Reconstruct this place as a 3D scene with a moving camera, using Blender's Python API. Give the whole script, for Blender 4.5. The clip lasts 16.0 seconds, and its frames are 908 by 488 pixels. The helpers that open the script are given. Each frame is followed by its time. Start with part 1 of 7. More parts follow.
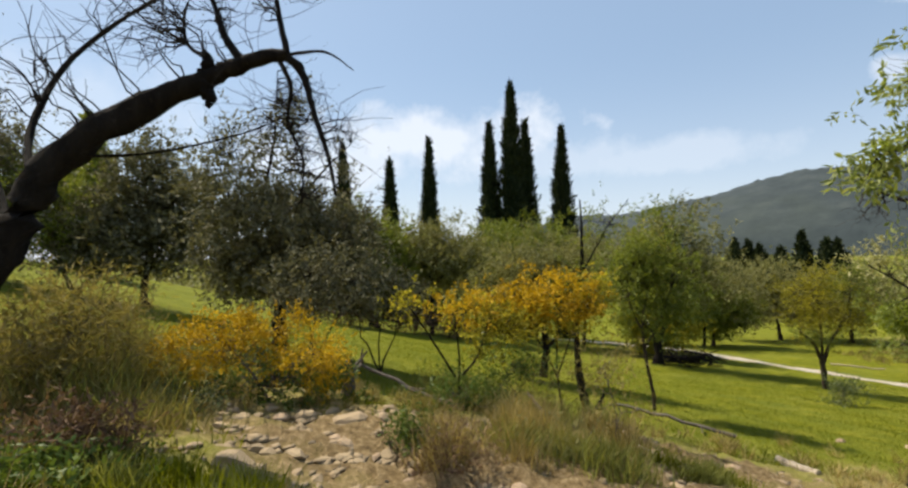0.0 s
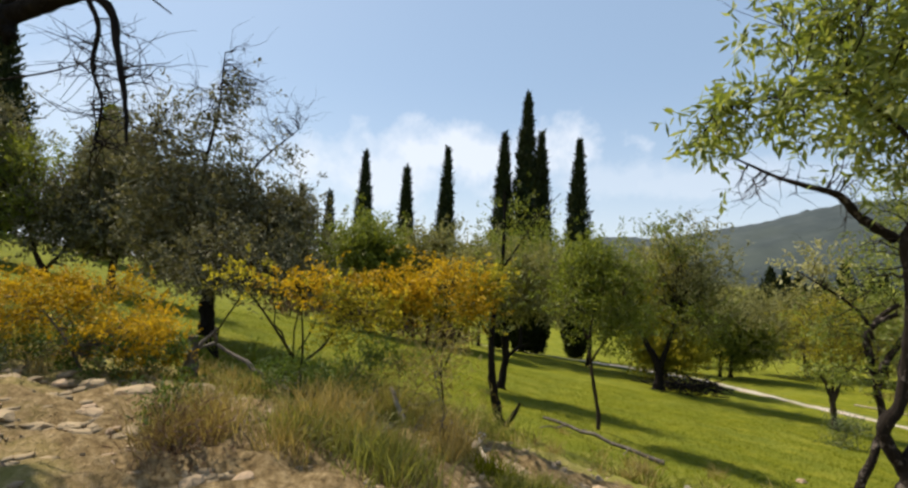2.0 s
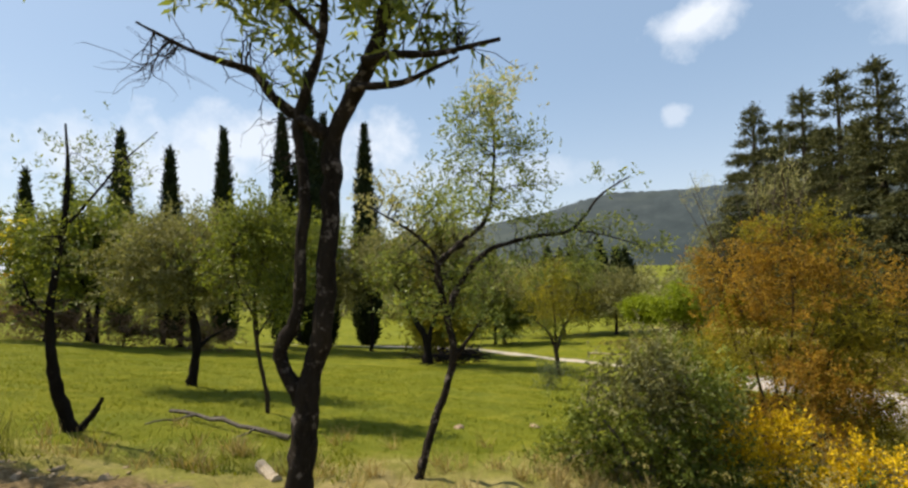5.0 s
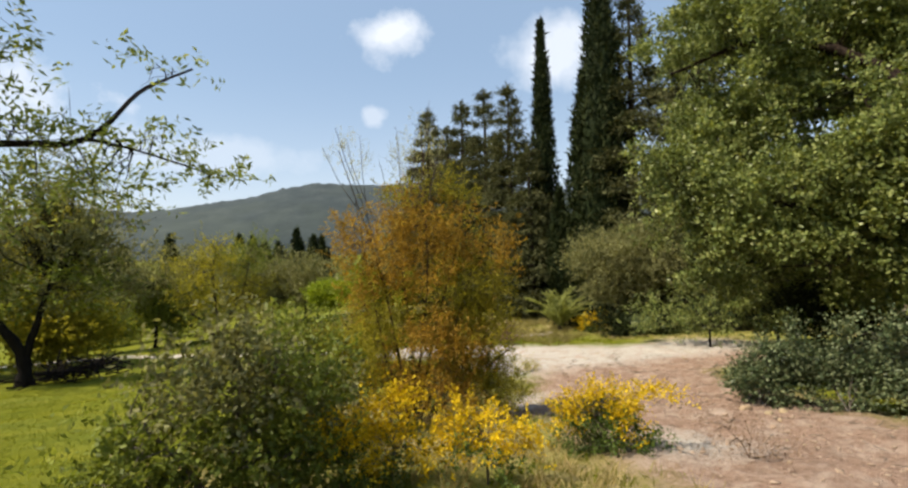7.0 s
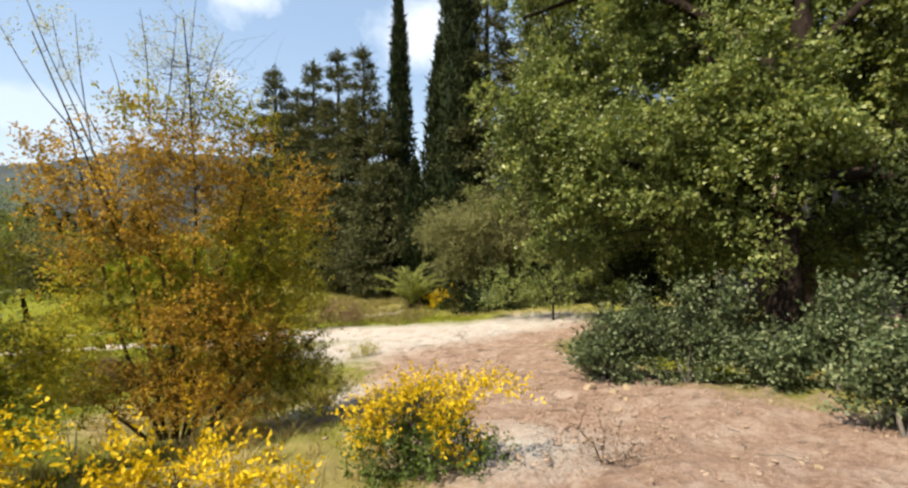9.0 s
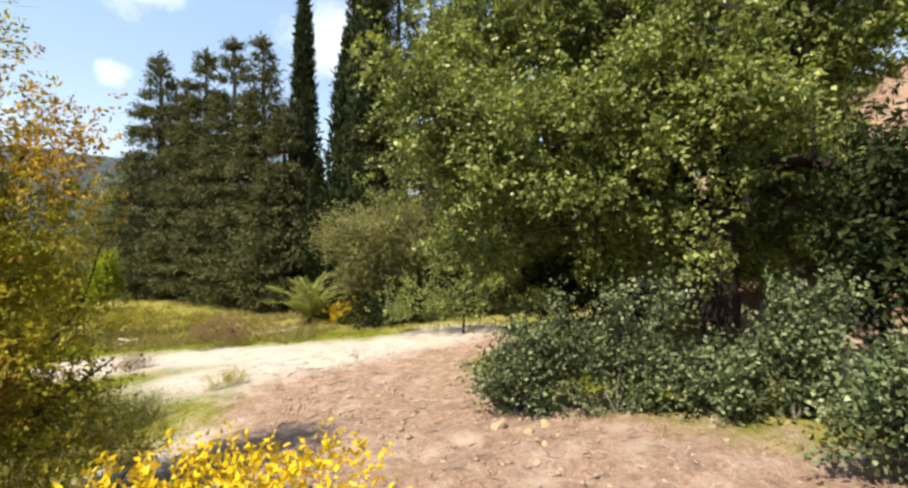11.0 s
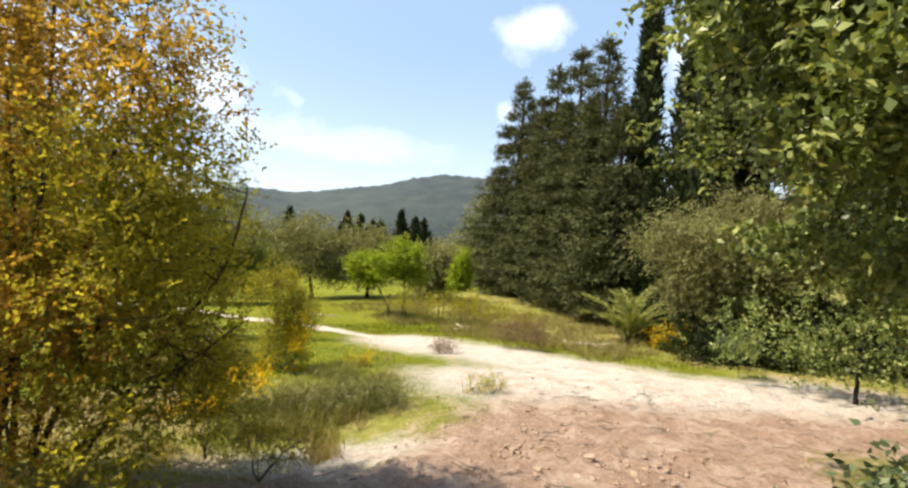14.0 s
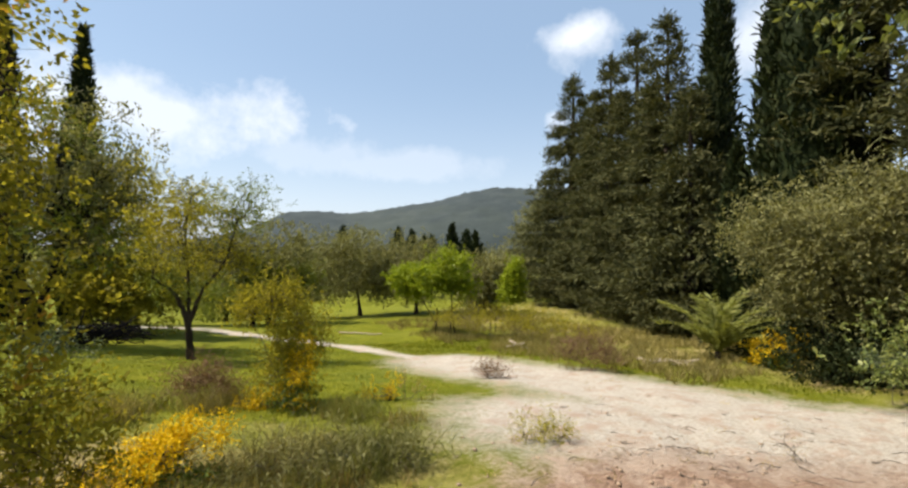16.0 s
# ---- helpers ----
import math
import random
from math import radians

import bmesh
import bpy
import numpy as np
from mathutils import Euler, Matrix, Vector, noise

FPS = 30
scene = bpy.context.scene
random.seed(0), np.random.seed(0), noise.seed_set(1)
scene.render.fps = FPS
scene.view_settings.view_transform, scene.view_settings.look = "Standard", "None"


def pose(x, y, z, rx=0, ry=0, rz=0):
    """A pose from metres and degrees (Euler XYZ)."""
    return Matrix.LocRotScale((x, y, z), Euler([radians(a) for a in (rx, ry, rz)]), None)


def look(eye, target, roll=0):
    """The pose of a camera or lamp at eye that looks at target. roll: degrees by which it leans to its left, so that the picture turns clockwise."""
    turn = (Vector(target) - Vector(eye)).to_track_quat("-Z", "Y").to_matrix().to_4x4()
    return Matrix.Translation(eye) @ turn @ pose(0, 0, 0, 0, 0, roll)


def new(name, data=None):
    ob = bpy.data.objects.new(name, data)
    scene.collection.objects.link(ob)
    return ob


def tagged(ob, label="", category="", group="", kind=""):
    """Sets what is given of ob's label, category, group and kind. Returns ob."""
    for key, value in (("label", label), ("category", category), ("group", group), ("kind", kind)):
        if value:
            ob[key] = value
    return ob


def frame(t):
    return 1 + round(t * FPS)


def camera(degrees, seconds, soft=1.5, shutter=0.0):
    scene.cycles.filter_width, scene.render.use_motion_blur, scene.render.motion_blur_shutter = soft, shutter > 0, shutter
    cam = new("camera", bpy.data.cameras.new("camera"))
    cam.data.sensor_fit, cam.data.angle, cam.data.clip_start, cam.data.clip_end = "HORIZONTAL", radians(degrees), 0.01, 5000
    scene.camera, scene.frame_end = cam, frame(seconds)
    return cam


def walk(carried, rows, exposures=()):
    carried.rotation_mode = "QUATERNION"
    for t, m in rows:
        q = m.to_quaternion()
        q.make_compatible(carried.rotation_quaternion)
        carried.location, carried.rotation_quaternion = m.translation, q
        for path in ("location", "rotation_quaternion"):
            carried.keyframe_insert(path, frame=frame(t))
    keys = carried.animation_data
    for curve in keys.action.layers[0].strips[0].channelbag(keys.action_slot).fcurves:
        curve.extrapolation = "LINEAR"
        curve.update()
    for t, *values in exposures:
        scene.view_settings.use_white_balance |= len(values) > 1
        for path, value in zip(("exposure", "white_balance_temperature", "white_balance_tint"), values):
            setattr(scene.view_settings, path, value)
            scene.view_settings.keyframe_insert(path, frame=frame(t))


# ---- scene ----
cam = camera(88.7, 16.0, soft=2.5)
PATH = [
    (0, (0.02, -0.003, 1.494), (0.008, 1.997, 1.531), -1.3),
    (0.5, (0.433, 0.1, 1.394), (0.147, 2.079, 1.461), -0.8),
    (1, (0.938, 0.227, 1.3), (0.605, 2.197, 1.398), -0.5),
    (1.5, (1.451, 0.426, 1.215), (1.19, 2.405, 1.339), -0.3),
    (2, (1.986, 0.596, 1.104), (1.836, 2.588, 1.201), 2.1),
    (2.5, (2.508, 0.792, 0.972), (2.485, 2.789, 1.072), 2.2),
    (3, (3.01, 0.909, 0.928), (3.008, 2.907, 1.028), 2.1),
    (3.5, (3.525, 0.972, 0.851), (3.546, 2.969, 0.949), -0.5),
    (4, (4.109, 1.141, 0.717), (4.382, 3.12, 0.818), -0.9),
    (4.2, (4.316, 1.16, 0.696), (4.696, 3.122, 0.79), -1.2),
    (6.3, (6.285, 1.825, 0.219), (7.436, 3.46, 0.227), -1.2),
    (6.5, (6.476, 1.913, 0.193), (7.806, 3.407, 0.194), -1.4),
    (7, (7.016, 2.072, 0.062), (8.608, 3.283, 0.06), -1.6),
    (7.5, (7.521, 2.158, -0.057), (9.16, 3.305, -0.045), -3.2),
    (8, (8.101, 2.219, -0.169), (9.863, 3.164, -0.213), -2.2),
    (8.5, (8.606, 2.337, -0.322), (10.425, 3.164, -0.408), -0.4),
    (9, (9.058, 2.45, -0.373), (10.929, 3.151, -0.467), -0.4),
    (9.5, (9.515, 2.506, -0.411), (11.433, 3.065, -0.515), -0.5),
    (10, (9.984, 2.518, -0.48), (11.927, 2.98, -0.587), -0.2),
    (10.2, (10.148, 2.539, -0.501), (12.102, 2.956, -0.601), -0.2),
    (12.3, (12.155, 2.398, -0.924), (14.119, 2.777, -0.911), 1.0),
    (12.5, (12.337, 2.37, -0.923), (14.234, 3.002, -0.919), 1.6),
    (13, (12.812, 2.394, -0.98), (14.479, 3.499, -0.998), 2.4),
    (13.5, (13.288, 2.416, -0.987), (14.818, 3.703, -1.009), 3.0),
    (14, (13.724, 2.6, -1.065), (14.946, 4.182, -1.091), 3.5),
    (14.5, (14.258, 2.986, -1.182), (15.365, 4.652, -1.177), 2.9),
    (15, (14.676, 3.313, -1.258), (15.757, 4.995, -1.25), 0.9),
    (15.5, (14.996, 3.771, -1.287), (16.029, 5.483, -1.26), 0.9),
    (16, (15.329, 4.265, -1.377), (16.359, 5.979, -1.351), 0.8),
]
walk(cam, [(t, look(eye, target, roll)) for t, eye, target, roll in PATH],
     exposures=[(0, 0.62), (4, 0.62), (7, 0.68), (9, 0.95), (10.2, 1.12), (12.5, 1.22), (13.5, 1.22), (14.5, 1.0), (16, 0.74)])

# ---- sky, sun, light ----
SUN_AZ, SUN_EL = radians(-54), radians(55)
to_sun = Vector((math.sin(SUN_AZ) * math.cos(SUN_EL), math.cos(SUN_AZ) * math.cos(SUN_EL), math.sin(SUN_EL)))
sun = new("sun", bpy.data.lights.new("sun", "SUN"))
sun.data.energy, sun.data.angle, sun.data.color = 4.8, radians(0.6), (1.0, 0.89, 0.71)
sun.matrix_world = look(to_sun * 50, (0, 0, 0))


def direction(az, el):
    a, e = radians(az), radians(el)
    return Vector((math.sin(a) * math.cos(e), math.cos(a) * math.cos(e), math.sin(e)))


world = bpy.data.worlds.new("world")
world.use_nodes = True
scene.world = world
wn, wl = world.node_tree.nodes, world.node_tree.links
wn.clear()


def wmath(op, a, b=None, c=None, clamp=False):
    n = wn.new("ShaderNodeMath")
    n.operation, n.use_clamp = op, clamp
    for k, v in enumerate((a, b, c)):
        if v is None:
            continue
        if isinstance(v, (int, float)):
            n.inputs[k].default_value = v
        else:
            wl.new(v, n.inputs[k])
    return n.outputs[0]


sky = wn.new("ShaderNodeTexSky")
sky.sky_type, sky.sun_disc = "NISHITA", False
sky.sun_elevation, sky.sun_rotation = SUN_EL, SUN_AZ
sky.air_density, sky.dust_density, sky.ozone_density = 1.0, 0.9, 1.2
coord = wn.new("ShaderNodeTexCoord").outputs["Generated"]
sep = wn.new("ShaderNodeSeparateXYZ")
wl.new(coord, sep.inputs[0])
wob = wn.new("ShaderNodeTexNoise")
wob.inputs["Scale"].default_value, wob.inputs["Detail"].default_value, wob.inputs["Roughness"].default_value = 7.0, 7.0, 0.62
wl.new(coord, wob.inputs["Vector"])
ragged = wmath("SUBTRACT", wob.outputs["Fac"], 0.5)


def puff(az, el, wide, high, thick, rag):
    """A cloud as a soft ellipse on the dome, its edge broken by noise."""
    d, side = direction(az, el), Vector((math.cos(radians(az)), -math.sin(radians(az)), 0))
    up = side.cross(d)
    parts = []
    for axis, size in ((side, wide), (up, high)):
        n = wn.new("ShaderNodeVectorMath")
        n.operation = "DOT_PRODUCT"
        wl.new(coord, n.inputs[0])
        n.inputs[1].default_value = axis
        parts.append(wmath("POWER", wmath("ABSOLUTE", wmath("DIVIDE", n.outputs["Value"], math.tan(radians(size)))), 2.0))
    n = wn.new("ShaderNodeVectorMath")
    n.operation = "DOT_PRODUCT"
    wl.new(coord, n.inputs[0])
    n.inputs[1].default_value = d
    ahead = wmath("GREATER_THAN", n.outputs["Value"], 0.2)
    r = wmath("SQRT", wmath("ADD", parts[0], parts[1]))
    edge = wmath("SUBTRACT", wmath("ADD", 1.0, wmath("MULTIPLY", ragged, rag)), r)
    return wmath("MULTIPLY", wmath("MULTIPLY", wmath("MULTIPLY", edge, 1.5, clamp=True), thick), ahead)


cloud = None
for spec in ((45.2, 24.3, 5.2, 3.2, 0.95, 2.2), (64.5, 21.5, 6.5, 4.0, 0.8, 1.9), (43.5, 15.3, 1.6, 1.2, 0.5, 3.4),
             (-3, 14, 18, 5.0, 0.8, 2.8), (-14, 11, 18, 5.5, 0.7, 2.6), (14, 10.5, 13, 3.6, 0.42, 2.6), (-44, 14, 20, 7, 0.3, 2.4),
             (26, 10, 18, 3.0, 0.45, 2.0), (-100, 30, 25, 10, 0.5, 2.2), (130, 32, 20, 7, 0.6, 2.0), (200, 25, 30, 8, 0.6, 2.0)):
    one = puff(*spec)
    cloud = one if cloud is None else wmath("MAXIMUM", cloud, one)
haze = wmath("MULTIPLY", wmath("POWER", wmath("SUBTRACT", 1.0, wmath("MULTIPLY", wmath("ABSOLUTE", sep.outputs["Z"]), 2.5), clamp=True), 2.0), 0.6)
white = wmath("MAXIMUM", cloud, haze)
mix = wn.new("ShaderNodeMix")
mix.data_type = "RGBA"
wl.new(white, mix.inputs[0])
tint = wn.new("ShaderNodeMix")
tint.data_type, tint.blend_type = "RGBA", "MULTIPLY"
tint.inputs[0].default_value = 1.0
tint.inputs[7].default_value = (1.06, 1.04, 0.96, 1)
wl.new(sky.outputs[0], tint.inputs[6])
even = wn.new("ShaderNodeMix")
even.data_type = "RGBA"
even.inputs[0].default_value = 0.6
even.inputs[7].default_value = (2.5, 3.42, 4.75, 1)
wl.new(tint.outputs[2], even.inputs[6])
wl.new(even.outputs[2], mix.inputs[6])
mix.inputs[7].default_value = (5.9, 6.2, 6.7, 1)
back = wn.new("ShaderNodeBackground")
back.inputs["Strength"].default_value = 0.105
wl.new(mix.outputs[2], back.inputs["Color"])
wl.new(back.outputs[0], wn.new("ShaderNodeOutputWorld").inputs[0])


# ---- materials ----
class Mat:
    """A node material with short ways to wire it."""

    def __init__(self, name):
        self.m = bpy.data.materials.new(name)
        self.m.use_nodes = True
        self.n, self.l = self.m.node_tree.nodes, self.m.node_tree.links
        self.bsdf = self.n["Principled BSDF"]
        self.out = self.n["Material Output"]
        self.bsdf.inputs["Specular IOR Level"].default_value = 0.3

    def link(self, a, b):
        if isinstance(a, (int, float)):
            b.default_value = a
        elif isinstance(a, tuple):
            b.default_value = (*a, 1) if len(a) == 3 else a
        else:
            self.l.new(a, b)

    def noise(self, scale, detail=5, rough=0.6, vec=None, stretch=None):
        n = self.n.new("ShaderNodeTexNoise")
        n.inputs["Scale"].default_value, n.inputs["Detail"].default_value, n.inputs["Roughness"].default_value = scale, detail, rough
        v = vec or self.place()
        if stretch:
            mp = self.n.new("ShaderNodeMapping")
            mp.inputs["Scale"].default_value = stretch
            self.link(v, mp.inputs["Vector"])
            v = mp.outputs[0]
        self.link(v, n.inputs["Vector"])
        return n.outputs["Fac"]

    def place(self):
        return self.n.new("ShaderNodeNewGeometry").outputs["Position"]

    def local(self):
        return self.n.new("ShaderNodeTexCoord").outputs["Object"]

    def island(self):
        return self.n.new("ShaderNodeNewGeometry").outputs["Random Per Island"]

    def ramp(self, fac, *stops):
        r = self.n.new("ShaderNodeValToRGB")
        while len(r.color_ramp.elements) < len(stops):
            r.color_ramp.elements.new(0.5)
        for e, (p, c) in zip(r.color_ramp.elements, stops):
            e.position = p
            e.color = (*c, 1) if isinstance(c, tuple) else (c, c, c, 1)
        self.link(fac, r.inputs[0])
        return r.outputs[0]

    def mix(self, fac, a, b, mode="MIX"):
        n = self.n.new("ShaderNodeMix")
        n.data_type, n.blend_type = "RGBA", mode
        self.link(fac, n.inputs[0]), self.link(a, n.inputs[6]), self.link(b, n.inputs[7])
        return n.outputs[2]

    def math(self, op, a, b=0.0, clamp=False):
        n = self.n.new("ShaderNodeMath")
        n.operation, n.use_clamp = op, clamp
        self.link(a, n.inputs[0]), self.link(b, n.inputs[1])
        return n.outputs[0]

    def bump(self, height, strength=0.5, distance=0.02):
        b = self.n.new("ShaderNodeBump")
        b.inputs["Strength"].default_value, b.inputs["Distance"].default_value = strength, distance
        self.link(height, b.inputs["Height"])
        self.link(b.outputs[0], self.bsdf.inputs["Normal"])

    def done(self, color, rough=0.8):
        self.link(color, self.bsdf.inputs["Base Color"])
        self.link(rough, self.bsdf.inputs["Roughness"])
        return self.m


def leaf_mat(name, dark, mid, light, rough=0.55, through_light=0.3, patch=1.2):
    """Leaves that differ one by one and in patches, and let some light through."""
    k = Mat(name)
    c = k.ramp(k.island(), (0.0, tuple(0.65 * v + 0.35 * w for v, w in zip(dark, mid))), (0.5, mid), (1.0, tuple(0.75 * v + 0.25 * w for v, w in zip(light, mid))))
    k.bsdf.inputs["Specular IOR Level"].default_value = 0.2 if rough < 0.55 else 0.08
    p = k.ramp(k.noise(patch, 3), (0.3, 0.72), (0.7, 1.22))
    c = k.mix(1.0, c, p, "MULTIPLY")
    c = k.mix(1.0, c, (1.08, 1.0, 0.86), "MULTIPLY")
    k.done(c, rough)
    t = k.n.new("ShaderNodeBsdfTranslucent")
    warm = k.mix(1.0, c, (1.25, 1.2, 0.6), "MULTIPLY")
    k.link(warm, t.inputs["Color"])
    s = k.n.new("ShaderNodeMixShader")
    s.inputs[0].default_value = through_light
    k.link(k.bsdf.outputs[0], s.inputs[1]), k.link(t.outputs[0], s.inputs[2]), k.link(s.outputs[0], k.out.inputs[0])
    return k.m


def bark_mat(name, dark, light, scale=9.0, lichen=None):
    k = Mat(name)
    k.bsdf.inputs["Specular IOR Level"].default_value = 0.1
    g = k.noise(scale, 8, 0.7, k.place(), (1, 1, 0.25))
    c = k.ramp(g, (0.3, dark), (0.72, light))
    spots = k.ramp(k.noise(scale * 2.5, 4), (0.6, 0.0), (0.72, 0.45))
    c = k.mix(spots, c, tuple(min(1, v * 1.6 + 0.012) for v in light))
    if lichen:
        c = k.mix(k.ramp(k.noise(scale * 0.8, 6, 0.7), (0.56, 0.0), (0.64, 0.7)), c, lichen)
    k.bump(g, 1.0, 0.04)
    return k.done(c, 0.9)


LEAF = {
    "carob": leaf_mat("carob_leaf", (0.030, 0.048, 0.014), (0.140, 0.190, 0.062), (0.36, 0.41, 0.17), 0.40, 0.32),
    "lentisk": leaf_mat("lentisk_leaf", (0.013, 0.027, 0.014), (0.070, 0.104, 0.052), (0.26, 0.31, 0.19), 0.42, 0.2),
    "olive": leaf_mat("olive_leaf", (0.085, 0.095, 0.047), (0.185, 0.20, 0.097), (0.30, 0.31, 0.17), 0.55, 0.3),
    "grey": leaf_mat("grey_leaf", (0.055, 0.058, 0.042), (0.13, 0.136, 0.094), (0.24, 0.245, 0.175), 0.6, 0.2),
    "almond": leaf_mat("almond_leaf", (0.085, 0.13, 0.030), (0.18, 0.24, 0.072), (0.33, 0.38, 0.15), 0.45, 0.45),
    "spring": leaf_mat("spring_leaf", (0.075, 0.108, 0.02), (0.14, 0.185, 0.036), (0.23, 0.27, 0.068), 0.5, 0.4),
    "lime": leaf_mat("lime_leaf", (0.13, 0.20, 0.012), (0.22, 0.30, 0.02), (0.31, 0.38, 0.05), 0.5, 0.4),
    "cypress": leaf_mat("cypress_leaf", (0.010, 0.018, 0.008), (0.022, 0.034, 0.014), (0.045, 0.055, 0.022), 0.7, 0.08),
    "conifer": leaf_mat("conifer_leaf", (0.030, 0.038, 0.019), (0.070, 0.081, 0.040), (0.135, 0.14, 0.070), 0.75, 0.15, 0.9),
    "orange": leaf_mat("orange_leaf", (0.15, 0.095, 0.022), (0.31, 0.205, 0.043), (0.47, 0.35, 0.08), 0.6, 0.58),
    "olivegold": leaf_mat("olive_gold_leaf", (0.13, 0.135, 0.02), (0.25, 0.25, 0.038), (0.42, 0.40, 0.08), 0.55, 0.58),
    "amber": leaf_mat("amber_leaf", (0.20, 0.135, 0.012), (0.39, 0.275, 0.018), (0.56, 0.43, 0.04), 0.55, 0.35),
    "broom": leaf_mat("broom_flower", (0.36, 0.26, 0.006), (0.59, 0.44, 0.012), (0.76, 0.61, 0.04), 0.55, 0.3),
    "bloom": leaf_mat("blossom", (0.25, 0.27, 0.13), (0.36, 0.38, 0.22), (0.55, 0.55, 0.40), 0.6, 0.4),
    "green": leaf_mat("herb_leaf", (0.04, 0.075, 0.015), (0.08, 0.13, 0.03), (0.14, 0.20, 0.05), 0.5, 0.3),
    "palm": leaf_mat("palm_leaf", (0.12, 0.15, 0.045), (0.22, 0.26, 0.08), (0.34, 0.38, 0.14), 0.5, 0.35),
    "dry": leaf_mat("dry_grass_blade", (0.15, 0.125, 0.055), (0.29, 0.245, 0.115), (0.48, 0.42, 0.24), 0.75, 0.3),
    "grass": leaf_mat("green_grass_blade", (0.066, 0.092, 0.005), (0.122, 0.151, 0.009), (0.20, 0.22, 0.025), 0.6, 0.45),
    "straw": leaf_mat("withered_grass_blade", (0.10, 0.098, 0.038), (0.205, 0.19, 0.08), (0.35, 0.32, 0.16), 0.75, 0.35),
    "weed": leaf_mat("weed_blade", (0.08, 0.10, 0.030), (0.17, 0.20, 0.065), (0.30, 0.32, 0.13), 0.65, 0.4),
    "mauve": leaf_mat("dry_mauve_twig", (0.10, 0.06, 0.045), (0.17, 0.115, 0.085), (0.26, 0.19, 0.14), 0.8, 0.2),
}
BARK = {
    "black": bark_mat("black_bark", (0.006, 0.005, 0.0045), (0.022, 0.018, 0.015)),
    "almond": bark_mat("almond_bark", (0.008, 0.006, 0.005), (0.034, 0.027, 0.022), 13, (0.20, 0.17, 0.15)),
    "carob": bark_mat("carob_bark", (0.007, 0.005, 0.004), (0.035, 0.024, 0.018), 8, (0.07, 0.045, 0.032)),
    "brown": bark_mat("brown_bark", (0.022, 0.016, 0.012), (0.075, 0.058, 0.045)),
    "grey": bark_mat("grey_bark", (0.06, 0.052, 0.045), (0.19, 0.165, 0.14)),
    "pale": bark_mat("bleached_wood", (0.24, 0.19, 0.14), (0.52, 0.45, 0.35), 14),
    "red": bark_mat("reddish_stem", (0.035, 0.022, 0.013), (0.11, 0.07, 0.045), 14),
}


def stone_mat(name, dark, light):
    k = Mat(name)
    info = k.n.new("ShaderNodeObjectInfo").outputs["Random"]
    g = k.noise(7, 8, 0.65)
    c = k.ramp(g, (0.3, dark), (0.7, light))
    c = k.mix(0.5, c, k.ramp(info, (0.0, tuple(v * 0.75 for v in light)), (0.5, light), (1.0, (0.42, 0.30, 0.21))))
    k.bump(k.noise(22, 6, 0.7), 0.6, 0.02)
    return k.done(c, 0.9)


STONE = stone_mat("limestone", (0.15, 0.108, 0.060), (0.37, 0.285, 0.175))
GRAVEL = stone_mat("red_gravel", (0.19, 0.125, 0.085), (0.40, 0.30, 0.22))


